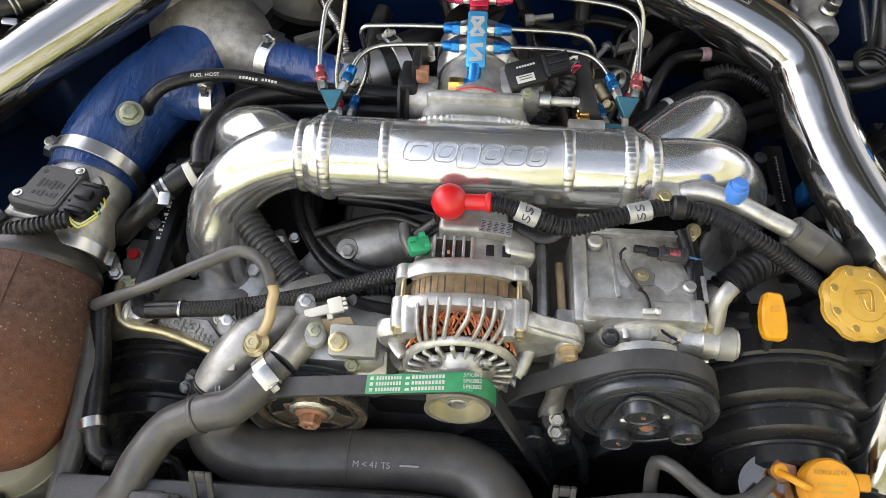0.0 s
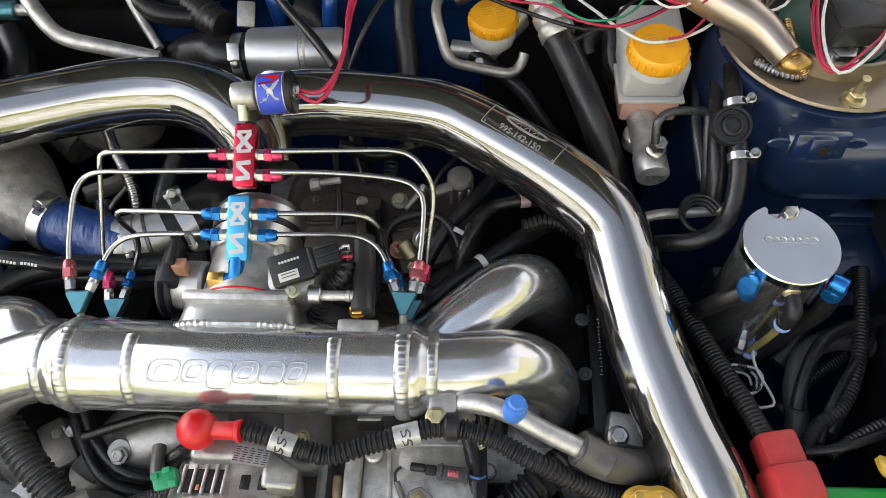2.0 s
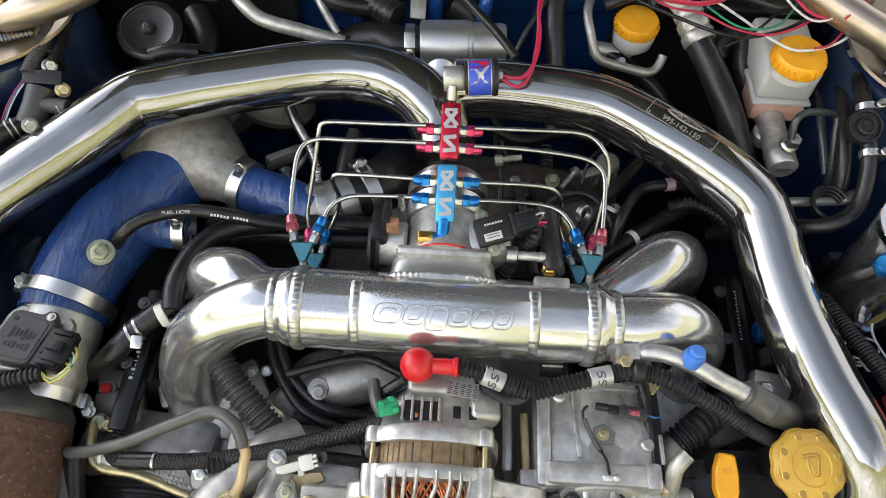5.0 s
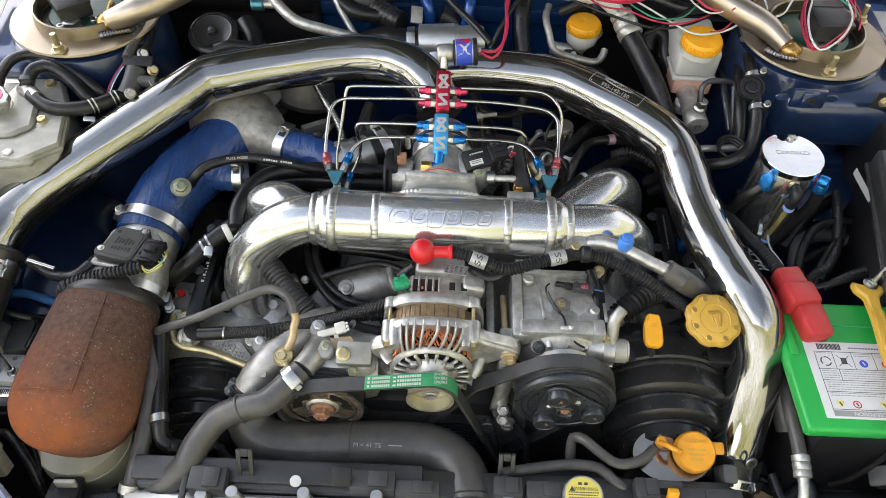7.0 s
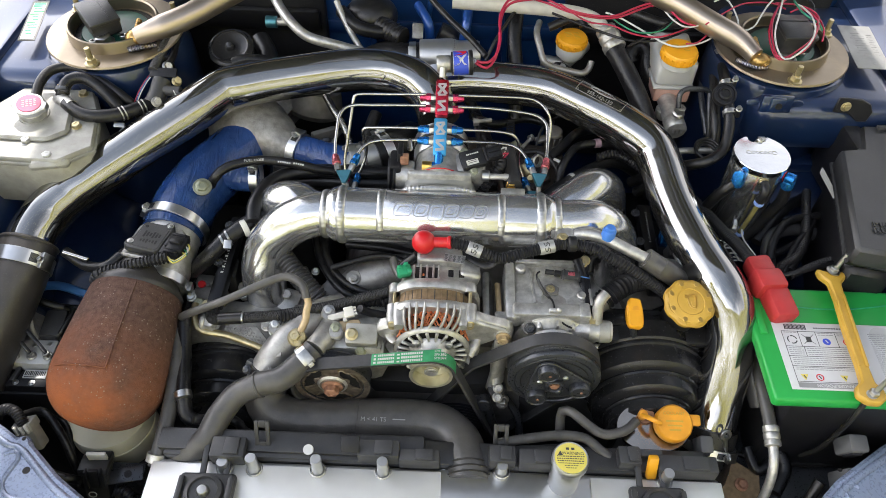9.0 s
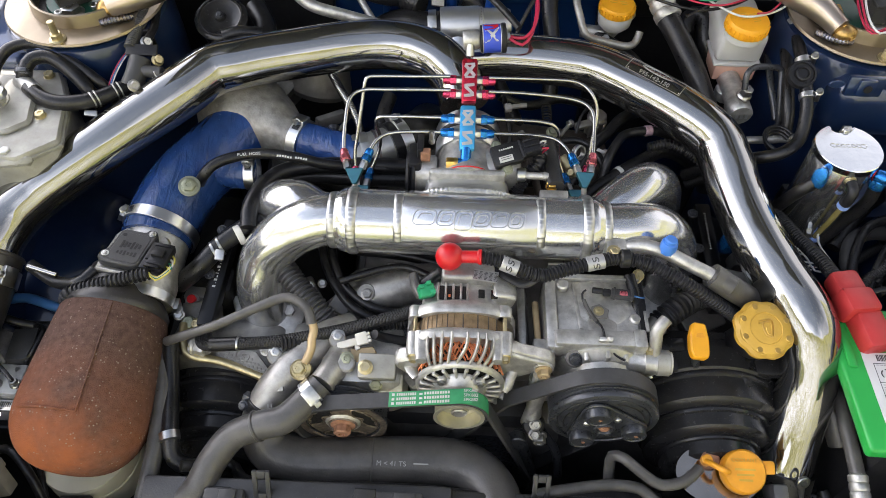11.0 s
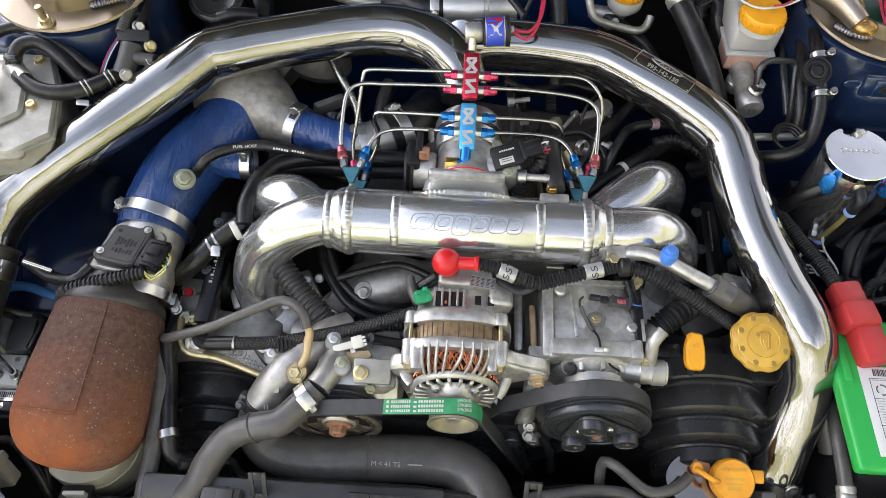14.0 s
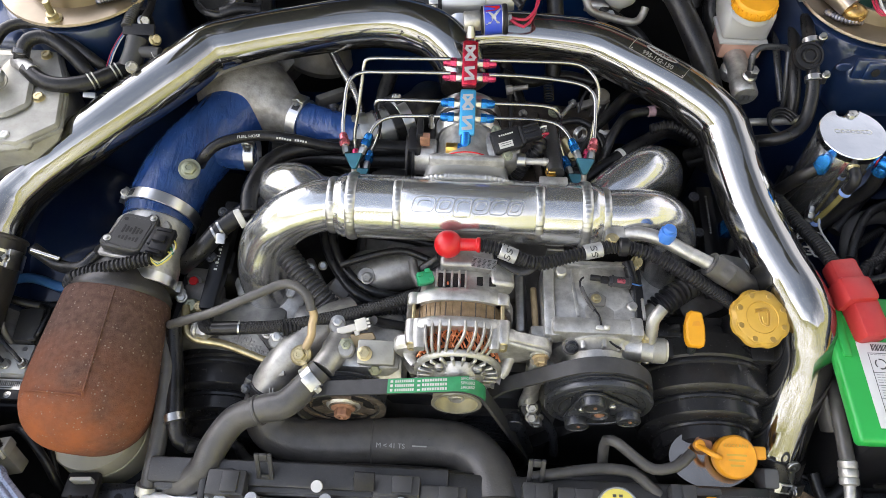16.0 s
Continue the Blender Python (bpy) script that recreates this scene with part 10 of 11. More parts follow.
part("foot", block(0.06, 0.04, 0.02, pose(*(0.677, 0.475, 0.78)), 0.005), DUSTY, fb)
part("foot_bolt", hexhead(0.009, 0.01, pose(*(0.664, 0.461, 0.8)), 1.4), DARK, fb)

# ---- brake and clutch reservoirs ----
def screw_cap(c, r, h, parent, n=26):
    m = at(c, (0, -0.06, 1))
    cap = part("cap", lathe([(r * 0.98, -h), (r, -h + 0.002), (r * 0.97, -0.003), (r * 0.9, 0.0), (r * 0.5, 0.0008), (0, 0.0008)], m, 52), YELLOW, parent, "yellow screw cap")
    for k in range(n):
        a = 2 * math.pi * k / n
        part("grip", block(0.0022, 0.0028, h * 0.62, m @ pose(r * math.cos(a), r * math.sin(a), -h * 0.95, 0, 0, math.degrees(a)), 0.0006), YELLOW, cap)
    bars([(-0.006, 0.012 - 0.004 * k, 0.012, 0.0012) for k in range(4)] + [(0.008, 0.008 - 0.004 * k, 0.01, 0.0012) for k in range(5)], m @ pose(0, 0, 0.0007, 0, 0, 15), OILCAP, cap)
    return cap


res = thing("brake_reservoir", (0.429, 0.807, 0.8), "milky brake fluid reservoir with a yellow screw cap", "reservoir")
c = Vector((0.391, 0.813, 0.914))
screw_cap(c, 0.0305, 0.017, res)
part("collar", rod(0.027, 0.016, pose(c.x, c.y, c.z - 0.031), 32), MILKY, res)
part("bottle", block(0.067, 0.1, 0.048, pose(0.398, 0.862, 0.838), 0.007, 3), MILKY, res)
part("rim", block(0.072, 0.107, 0.005, pose(0.3985, 0.862, 0.833), 0.002), MILKY, res, "moulded seam rim")
part("fluid_band", block(0.064, 0.106, 0.028, pose(0.3985, 0.862, 0.806), 0.005), AMBER, res, "amber fluid-stained lower half")
part("outlet", rod(0.014, 0.02, pose(0.402, 0.815, 0.79), 24), MILKY, res)
mc = thing("master_cylinder", (0.43, 0.788, 0.74), "grey cast brake master cylinder with a pipe union", "master cylinder")
e1 = Vector((0.397, 0.731, 0.805))
part("bore", lathe([(0.0, 0), (0.0165, 0), (0.018, 0.002), (0.018, 0.026), (0.0165, 0.03), (0.0165, 0.18)], at(e1, (-0.05, 1, 0.06)), 32), CAST, mc)
bars([(-0.006, 0, 0.004, 0.007), (0.001, 0, 0.004, 0.007), (0.008, 0, 0.004, 0.007)], at(e1 - Vector((0, 0.0015, 0)), (0, -1, 0.1), (1, 0, 0)), MACHINED, mc, "cast_marks")
part("riser", rod(0.017, 0.018, pose(c.x - 0.002, c.y - 0.022, c.z - 0.125), 24), CAST, mc)
part("union", hexhead(0.009, 0.016, at((0.396, 0.747, 0.83), (0.1, -0.2, 1))), BOLT, mc)
part("brake_pipe", tube([(0.392, 0.743, 0.845), (0.391, 0.752, 0.865), (0.402, 0.761, 0.87), (0.424, 0.766, 0.868), (0.445, 0.77, 0.86), (0.446, 0.746, 0.84), (0.449, 0.724, 0.81), (0.457, 0.715, 0.77)], 0.0045, 10), BLACKSTEEL, mc)
clr = thing("clutch_reservoir", (0.237, 0.91, 0.78), "small clutch reservoir with yellow cap on a cast cylinder", "reservoir")
c = Vector((0.227, 0.922, 0.862))
screw_cap(c, 0.0285, 0.015, clr)
part("cup", lathe([(0.018, -0.045), (0.026, -0.036), (0.028, -0.02), (0.024, -0.012)], at(c), 32), MILKY, clr)
part("cylinder", rod(0.017, 0.09, at((0.205, 0.922, 0.79), (0.6, 0.7, 0.15)), 24), CAST, clr)
part("outlet", rod(0.011, 0.04, at((0.217, 0.927, 0.8), (-1, 0.2, 0)), 18), CAST, clr)
part("pipe", tube([(0.167, 0.953, 0.87), (0.161, 0.925, 0.865), (0.167, 0.901, 0.85), (0.178, 0.881, 0.83), (0.207, 0.879, 0.82), (0.246, 0.875, 0.815), (0.259, 0.882, 0.82), (0.264, 0.892, 0.83)], 0.006, 14), CASTGREY, clr, "bent dull steel pipe")
part("bleed", hexhead(0.006, 0.014, at((0.212, 0.894, 0.81), (0, -0.5, 0.8))), BOLT, clr)
mch = thing("heater_hose", (0.331, 0.826, 0.82), "thick black heater hose with a crimped collar", "hose")
part("hose", tube([(0.294, 0.884, 0.868), (0.314, 0.847, 0.85), (0.336, 0.798, 0.825), (0.361, 0.756, 0.78), (0.378, 0.735, 0.73), (0.388, 0.72, 0.66)], 0.0172, 22), RUBBER, mch)
part("collar", lathe([(0.017, -0.03), (0.0185, -0.028), (0.0185, -0.02), (0.0165, -0.018), (0.0195, -0.014), (0.0195, -0.004), (0.018, 0.0), (0.0205, 0.003), (0.0205, 0.014), (0.019, 0.016)], at((0.293, 0.891, 0.872), Vector((0.314, 0.847, 0.85)) - Vector((0.293, 0.891, 0.872))), 28), CAST, mch)
part("pipe", tube([(0.289, 0.899, 0.875), (0.275, 0.923, 0.885), (0.25, 0.94, 0.893), (0.193, 0.945, 0.9), (0.105, 0.945, 0.905), (0.005, 0.944, 0.91)], 0.0125, 18), TAPE, mch, "cream-wrapped pipe")
hose("heater_hose", [(0.382, 0.855, 0.8), (0.363, 0.878, 0.83), (0.364, 0.902, 0.85), (0.349, 0.915, 0.85), (0.334, 0.902, 0.84), (0.337, 0.894, 0.83)], 0.0135, RUBBER, "curled black hose beside the brake reservoir", "hose")

# vacuum valve and pipes by the right tower
vv = thing("vacuum_valve", (0.483, 0.755, 0.85), "black round vacuum valve on clamped hoses", "valve")
vm = at((0.4545, 0.728, 0.888), (-0.05, -0.55, 0.83)) @ Matrix.Diagonal((0.84, 0.84, 0.84, 1))
part("disc", lathe([(0.016, -0.02), (0.0225, -0.012), (0.0235, -0.004), (0.022, 0.0), (0.019, 0.0), (0.018, -0.003), (0.013, -0.003), (0.012, 0.002), (0.009, 0.003), (0.008, 0.0), (0.0, 0.0)], vm, 40), PLASTIC, vv)
part("hose", tube([(0.475, 0.843, 0.885), (0.469, 0.807, 0.885), (0.464, 0.769, 0.885), (0.463, 0.744, 0.88), (0.463, 0.712, 0.868), (0.462, 0.684, 0.85), (0.453, 0.657, 0.83), (0.429, 0.644, 0.815), (0.395, 0.652, 0.795), (0.36, 0.67, 0.76), (0.33, 0.69, 0.72)], 0.0088, 18), RUBBER, vv)
clamp_band((0.463, 0.758, 0.886), (0.05, -0.8, -0.3), 0.0098, 0.008, (1, 0, 0.3), vv)
clamp_band((0.463, 0.706, 0.866), (0.0, -0.8, -0.3), 0.0098, 0.008, (1, 0, 0.3), vv)
part("end_cap", rod(0.013, 0.014, at((0.472, 0.834, 0.886), (0, 0.9, 0.2)), 20), GREYPLASTIC, vv)
hose("vacuum_pipe", [(0.471, 0.855, 0.86), (0.46, 0.798, 0.86), (0.453, 0.746, 0.85), (0.452, 0.711, 0.83), (0.452, 0.696, 0.81)], 0.0088, RUBBER, "dark upright vacuum pipe by the strut tower", "pipe")
hose("vacuum_pipe", [(0.457, 0.866, 0.83), (0.444, 0.784, 0.83), (0.45, 0.731, 0.8)], 0.005, BLACKSTEEL, "thin dark pipe by the brake reservoir", "pipe")
hose("bracket_rail", [(0.35, 0.68, 0.785), (0.394, 0.684, 0.8), (0.42, 0.687, 0.8), (0.46, 0.692, 0.8), (0.49, 0.72, 0.78)], 0.0056, CASTGREY, "grey bracket rail under the vacuum valve", "bracket")
for k in range(3):
    hose("loop_hose", [tuple(Vector((0.437, 0.676, 0.806 + 0.004 * k)) + Vector(((0.017 + 0.002 * k) * math.cos(a), (0.017 + 0.002 * k) * math.sin(a), 0.004 * math.sin(a)))) for a in [0.4 + 0.6 * i for i in range(10)]], 0.0026, RUBBER, "thin black cable coiled below the vacuum valve", "cable", "coiled cables")

# ---- plates on the right tower, relays and loose wiring ----
tw = thing("tower_bracket", (0.528, 0.704, 0.892), "blue pressed bracket on the inner wing", "bracket")
wf = lambda p: at(p, (0, -1, 0.12), (1, 0, 0))
tp_ = (0.528, 0.704, 0.892)
part("plate", block(0.05, 0.03, 0.008, wf(tp_), 0.003), BODY, tw)
part("centre", block(0.024, 0.026, 0.012, wf(tp_), 0.003), BODY, tw)
part("hole", rod(0.0055, 0.002, wf(tp_) @ pose(0.001, 0, 0.0122), 18), DARK, tw)
for dx in (-0.037, 0.034):
    part("slot", slab([(x + dx, y) for x, y in [(0.011 * math.cos(a), 0.006 * math.sin(a)) for a in [2 * math.pi * i / 18 for i in range(18)]]], 0.0035, wf(tp_), 0.0012), BODY, tw)
tw2 = thing("earth_bolt", (0.625, 0.7, 0.892), "gold earth bolt on a black strap", "bolt")
ep = (0.634, 0.7, 0.893)
part("strap", slab([(-0.014, -0.01), (0.012, -0.012), (0.03, -0.026), (0.046, -0.026), (0.05, -0.008), (0.042, 0.006), (0.026, 0.014), (0.0, 0.016), (-0.012, 0.016)], 0.004, wf(ep), 0.0015), PLASTIC, tw2)
part("bolt", hexhead(0.0055, 0.006, wf(ep) @ pose(0.003, 0.001, 0.004), 1.5), GOLD, tw2)
for p, tilt, size in (((0.572, 0.832, 0.922), (1, 0.12, 0), (0.056, 0.06, 0.034)), ((-0.582, 0.814, 0.918), (0.62, -0.78, 0), (0.07, 0.048, 0.03))):
    rs = thing("suspension_sensor", tuple(Vector(p) - Vector((0, 0, 0.012))), "black plastic box on top of the strut mount", "sensor", "strut boxes")
    bm_ = at(p, (0.06, -0.1, 1), tilt)
    part("box", block(*size, bm_, 0.004), DUSTY, rs)
    part("lid", block(size[0] + 0.002, size[1] + 0.002, 0.007, bm_ @ pose(0, 0, size[2] - 0.008), 0.002), DUSTY, rs)
    part("rib", block(size[0] * 0.86, 0.002, 0.0016, bm_ @ pose(0, size[1] * 0.2, size[2] - 0.0006), 0.0005), DUSTY, rs)
random.seed(5)
for mt, r_, pts in ((WIRERED, 0.0018, [(0.161, 0.879, 0.96), (0.2, 0.853, 0.955), (0.237, 0.838, 0.955), (0.275, 0.839, 0.955), (0.317, 0.869, 0.955), (0.348, 0.884, 0.955), (0.37, 0.869, 0.953), (0.388, 0.838, 0.95), (0.411, 0.833, 0.945)]),
                    (WIRERED, 0.0018, [(0.122, 0.893, 0.955), (0.165, 0.877, 0.952), (0.201, 0.855, 0.95), (0.243, 0.84, 0.95), (0.281, 0.843, 0.95), (0.323, 0.871, 0.95), (0.351, 0.885, 0.95), (0.375, 0.865, 0.95), (0.407, 0.855, 0.95), (0.437, 0.888, 0.95)]),
                    (WIRERED, 0.0014, [(0.194, 0.914, 0.93), (0.234, 0.862, 0.93), (0.276, 0.851, 0.93), (0.307, 0.828, 0.93), (0.344, 0.819, 0.93), (0.379, 0.833, 0.93), (0.413, 0.856, 0.93), (0.448, 0.866, 0.93)]),
                    (WIRERED, 0.0014, [(0.391, 0.795, 0.935), (0.413, 0.808, 0.93), (0.438, 0.837, 0.93), (0.461, 0.869, 0.93)]),
                    (WIREWHITE, 0.0016, [(0.273, 0.9, 0.925), (0.296, 0.884, 0.925), (0.326, 0.85, 0.925), (0.346, 0.825, 0.925), (0.371, 0.803, 0.925), (0.399, 0.805, 0.925), (0.431, 0.821, 0.925), (0.457, 0.847, 0.925)]),
                    (WIREWHITE, 0.0014, [(0.362, 0.904, 0.945), (0.367, 0.879, 0.945), (0.378, 0.847, 0.945), (0.394, 0.829, 0.945), (0.417, 0.836, 0.945), (0.432, 0.854, 0.945)]),
                    (WIREGREEN, 0.0013, [(0.272, 0.869, 0.94), (0.283, 0.845, 0.94), (0.313, 0.816, 0.94), (0.351, 0.822, 0.94), (0.377, 0.852, 0.94), (0.396, 0.884, 0.94)]),
                    (WIRERED, 0.0013, [(0.423, 0.823, 0.955), (0.453, 0.853, 0.955), (0.495, 0.889, 0.955), (0.526, 0.899, 0.955), (0.557, 0.897, 0.955), (0.57, 0.88, 0.955)]),
                    (WIREWHITE, 0.0014, [(0.446, 0.879, 0.965), (0.47, 0.899, 0.96), (0.48, 0.882, 0.955), (0.483, 0.846, 0.95), (0.478, 0.82, 0.945)]),
                    (RUBBER, 0.0022, [(0.18, 0.9, 0.92), (0.25, 0.87, 0.91), (0.32, 0.845, 0.905), (0.38, 0.86, 0.905), (0.44, 0.9, 0.91)]),
                    (RUBBER, 0.0017, [(0.3, 0.812, 0.915), (0.34, 0.838, 0.92), (0.372, 0.868, 0.925), (0.41, 0.885, 0.93)])):
    hose("loose_wire", pts, r_, mt, "loose insulated wire along the bulkhead", "wire", "bulkhead wires")
for mt, pts in ((WIRERED, [(0.588, 0.909, 0.965), (0.558, 0.879, 0.964), (0.53, 0.824, 0.962), (0.518, 0.774, 0.96), (0.516, 0.737, 0.957), (0.529, 0.733, 0.957), (0.551, 0.749, 0.96), (0.58, 0.778, 0.962), (0.604, 0.821, 0.963), (0.603, 0.852, 0.963), (0.589, 0.869, 0.963), (0.569, 0.857, 0.963)]),
                (WIRERED, [(0.579, 0.914, 0.96), (0.548, 0.866, 0.958), (0.524, 0.812, 0.956), (0.515, 0.762, 0.954), (0.519, 0.732, 0.953), (0.541, 0.738, 0.955), (0.567, 0.757, 0.957), (0.595, 0.8, 0.957), (0.613, 0.84, 0.957), (0.604, 0.868, 0.957), (0.59, 0.885, 0.957)]),
                (WIREWHITE, [(0.569, 0.903, 0.966), (0.547, 0.847, 0.965), (0.526, 0.794, 0.963), (0.518, 0.748, 0.961), (0.524, 0.724, 0.959), (0.544, 0.734, 0.961), (0.573, 0.765, 0.964), (0.592, 0.802, 0.966), (0.597, 0.84, 0.967), (0.59, 0.868, 0.967), (0.581, 0.878, 0.967)]),
                (WIREWHITE, [(0.478, 0.818, 0.946), (0.503, 0.827, 0.95), (0.52, 0.852, 0.955), (0.539, 0.882, 0.96), (0.563, 0.91, 0.965), (0.579, 0.919, 0.968), (0.588, 0.904, 0.97)]),
                (WIREGREEN, [(0.58, 0.9, 0.97), (0.579, 0.87, 0.971), (0.583, 0.846, 0.97), (0.595, 0.833, 0.966), (0.609, 0.83, 0.96), (0.618, 0.826, 0.95)]),
                (WIRERED, [(0.594, 0.881, 0.96), (0.606, 0.864, 0.959), (0.618, 0.847, 0.956), (0.619, 0.822, 0.95), (0.61, 0.799, 0.946)]),
                (WIRERED, [(0.557, 0.897, 0.956), (0.585, 0.888, 0.96), (0.607, 0.872, 0.961), (0.615, 0.85, 0.96), (0.606, 0.83, 0.958)]),
                (RUBBER, [(0.597, 0.919, 0.958), (0.622, 0.909, 0.955), (0.62, 0.88, 0.952), (0.605, 0.855, 0.95)])):
    hose("loose_wire", pts, 0.0015, mt, "looped insulated wire over the strut tower", "wire", "tower wires")
tl = thing("data_plate", (0.755, 0.8, 0.91), "white data label on the blue wing rail", "label")
dpl = at((0.712, 0.848, 0.908), (-0.02, 0, 1), (1, -0.06, 0))
part("sheet", block(0.0545, 0.13, 0.0012, dpl, 0.0002), PLATEGREY, tl)
bars([(-0.004 + 0.003 * (k % 2), 0.04 - 0.0075 * k, 0.016 + 0.004 * (k % 3), 0.0007) for k in range(11)] + [(0.017, 0.036 - 0.0075 * k, 0.009, 0.0007) for k in range(9)] + [(0, 0.055, 0.004, 0.004), (0.004, -0.052, 0.004, 0.004)], dpl @ pose(0, 0, 0.0013), PRINTGREY, tl)
tg = thing("data_plate", (-0.75, 0.83, 0.91), "green and white sticker on the blue wing rail", "label")
dpl = at((-0.709, 0.838, 0.9065), (0.05, 0, 1), (1, 0.17, 0))
part("sheet", block(0.027, 0.124, 0.0012, dpl, 0.0002), PRINT, tg)
part("panel", block(0.021, 0.112, 0.0005, dpl @ pose(0, -0.002, 0.0012), 0.0001), PALEGREEN, tg, "pale green printed panel")
part("panel", block(0.019, 0.014, 0.0005, dpl @ pose(0, 0.046, 0.0014), 0.0001), GREENCONN, tg)
bars([(0.003 * math.sin(2.1 * k), 0.034 - 0.0085 * k, 0.012 + 0.004 * math.sin(1.3 * k), 0.0028) for k in range(10)], dpl @ pose(0, 0, 0.0018), GREENCONN, tg)

# ---- bulkhead: blow-off valve, pipes, round motor ----
bov = thing("blow_off_valve", (-0.001, 0.915, 0.8), "silver turned blow-off valve on a black hose", "valve")
b0, b1 = Vector((-0.051, 0.877, 0.835)), Vector((0.058, 0.882, 0.84))
bd = (b1 - b0).normalized()
BL = (b1 - b0).length
part("body", lathe([(0.024, 0), (0.031, 0.001), (0.032, 0.004), (0.032, BL * 0.55), (0.0305, BL * 0.56), (0.0305, BL * 0.6), (0.0285, BL * 0.62), (0.0275, BL * 0.95), (0.025, BL)], at(b0, bd), 44), SATIN, bov)
part("groove", pipe_ring(0.0305, 0.027, 0.003, at(b0 + bd * BL * 0.57, bd), 40, 0.0008), CAST_DARK, bov)
part("outlet", tube([tuple(b0.lerp(b1, 0.25)), tuple(b0.lerp(b1, 0.25) + Vector((0.0, -0.04, -0.03)))], 0.024, 24), MACHINED, bov)
part("hose", tube([tuple(b0 + bd * 0.012), tuple(b0 - bd * 0.03), (-0.101, 0.888, 0.83), (-0.138, 0.892, 0.815), (-0.162, 0.883, 0.79)], 0.0265, 24), RUBBER, bov, "black rubber hose")
clamp_band(tuple(b0 - bd * 0.012), bd, 0.027, 0.012, (0, -0.6, 0.8), bov)
part("ring", pipe_ring(0.03, 0.02, 0.008, at((-0.146, 0.882, 0.82), (0.6, 0.2, 0.7)), 32, 0.002), PLASTIC, bov)
ref = thing("bulkhead_pipe", (-0.242, 0.888, 0.84), "dull aluminium pipe bent along the bulkhead", "pipe")
part("pipe", tube([(-0.317, 0.944, 0.905), (-0.293, 0.9, 0.9), (-0.262, 0.864, 0.89), (-0.237, 0.848, 0.885), (-0.195, 0.845, 0.875), (-0.143, 0.845, 0.86)], 0.0088, 16), CAST, ref)
part("side_port", rod(0.0065, 0.035, at((-0.288, 0.889, 0.89), (-1, 0.0, 0)), 16), CAST, ref)
part("port_cap", rod(0.0105, 0.02, at((-0.304, 0.888, 0.89), (-1, 0, 0)), 20), TEAL, ref, "pale teal plastic cap")
hose("bulkhead_pipe", [(-0.206, 0.948, 0.9), (-0.184, 0.914, 0.87), (-0.157, 0.879, 0.845)], 0.0055, CAST, "thin straight aluminium pipe on the bulkhead", "pipe")
hose("bonnet_cable", [(-0.033, 0.915, 0.93), (0.002, 0.867, 0.92), (0.04, 0.822, 0.91), (0.064, 0.792, 0.9)], 0.0052, RUBBER, "black cable crossing the bulkhead", "cable")
fan = thing("blower_motor", (-0.409, 0.929, 0.82), "round black motor on the bulkhead", "motor")
fm2 = at((-0.383, 0.844, 0.865), (0.0, -0.35, 0.94))
part("drum", lathe([(0.034, -0.07), (0.036, -0.012), (0.0395, -0.009), (0.04, -0.003), (0.037, 0.0), (0.031, 0.0015), (0.029, 0.0), (0.009, 0.0), (0.0075, 0.005), (0, 0.006)], fm2, 48), COVER, fan)
part("rim", pipe_ring(0.0345, 0.0325, 0.0028, fm2, 44, 0.001), COVER, fan)
part("bolt", hexhead(0.0042, 0.004, fm2 @ pose(0.0, 0.0, 0.005), 1.2), BLACKSTEEL, fan)
wip = thing("wiper_motor", (-0.151, 0.991, 0.84), "dark dusty motor body on the bulkhead", "motor")
part("body", ball(0.045, (-0.146, 0.972, 0.86), 28, (1.1, 1.0, 0.8)), RUBBER, wip)
part("neck", tube([(-0.127, 0.938, 0.86), (-0.099, 0.911, 0.86), (-0.081, 0.899, 0.86)], 0.018, 18, rib=0.001, pitch=0.008), RUBBER, wip)
part("tab", block(0.02, 0.03, 0.006, at((-0.057, 0.913, 0.865), (0.2, -0.5, 0.8)), 0.002), CASTGREY, wip)
# bulkhead ribs, catching light by their brighter blue
for pts in ([(-0.061, 1.013, 0.86), (-0.039, 0.965, 0.85), (-0.034, 0.962, 0.8)], [(0.036, 0.995, 0.87), (0.032, 0.959, 0.85), (0.024, 0.955, 0.8)]):
    hose("bulkhead_rib", pts, 0.009, LITBLUE, "blue pressed rib on the bulkhead, its colour brightened as if lit", "rib", "bulkhead ribs")
for pts, r in (([(-0.018, 0.97, 0.83), (0.002, 0.967, 0.82), (0.009, 0.955, 0.8)], 0.02), ([(0.13, 1.02, 0.905), (0.125, 0.964, 0.87), (0.122, 0.929, 0.845), (0.129, 0.88, 0.8), (0.13, 0.83, 0.74)], 0.013),
               ([(0.15, 0.99, 0.92), (0.12, 0.94, 0.9), (0.09, 0.89, 0.88), (0.07, 0.86, 0.85), (0.05, 0.83, 0.8)], 0.0032), ([(-0.199, 0.949, 0.88), (-0.168, 0.915, 0.87), (-0.125, 0.915, 0.86), (-0.089, 0.926, 0.86)], 0.012), ([(-0.347, 0.91, 0.84), (-0.327, 0.876, 0.83), (-0.326, 0.85, 0.82)], 0.017),
               ([(-0.369, 0.801, 0.86), (-0.345, 0.807, 0.865), (-0.315, 0.812, 0.86)], 0.01), ([(0.245, 0.927, 0.88), (0.232, 0.942, 0.89), (0.183, 0.935, 0.87)], 0.008), ([(0.33, 0.945, 0.9), (0.388, 0.912, 0.9), (0.433, 0.912, 0.91)], 0.009), ([(0.2, 0.93, 0.8), (0.256, 0.883, 0.79), (0.29, 0.857, 0.76), (0.34, 0.83, 0.7)], 0.009)):
    hose("bulkhead_hose", pts, r, RUBBER, "black rubber hose hanging before the bulkhead", "hose", "bulkhead hoses")

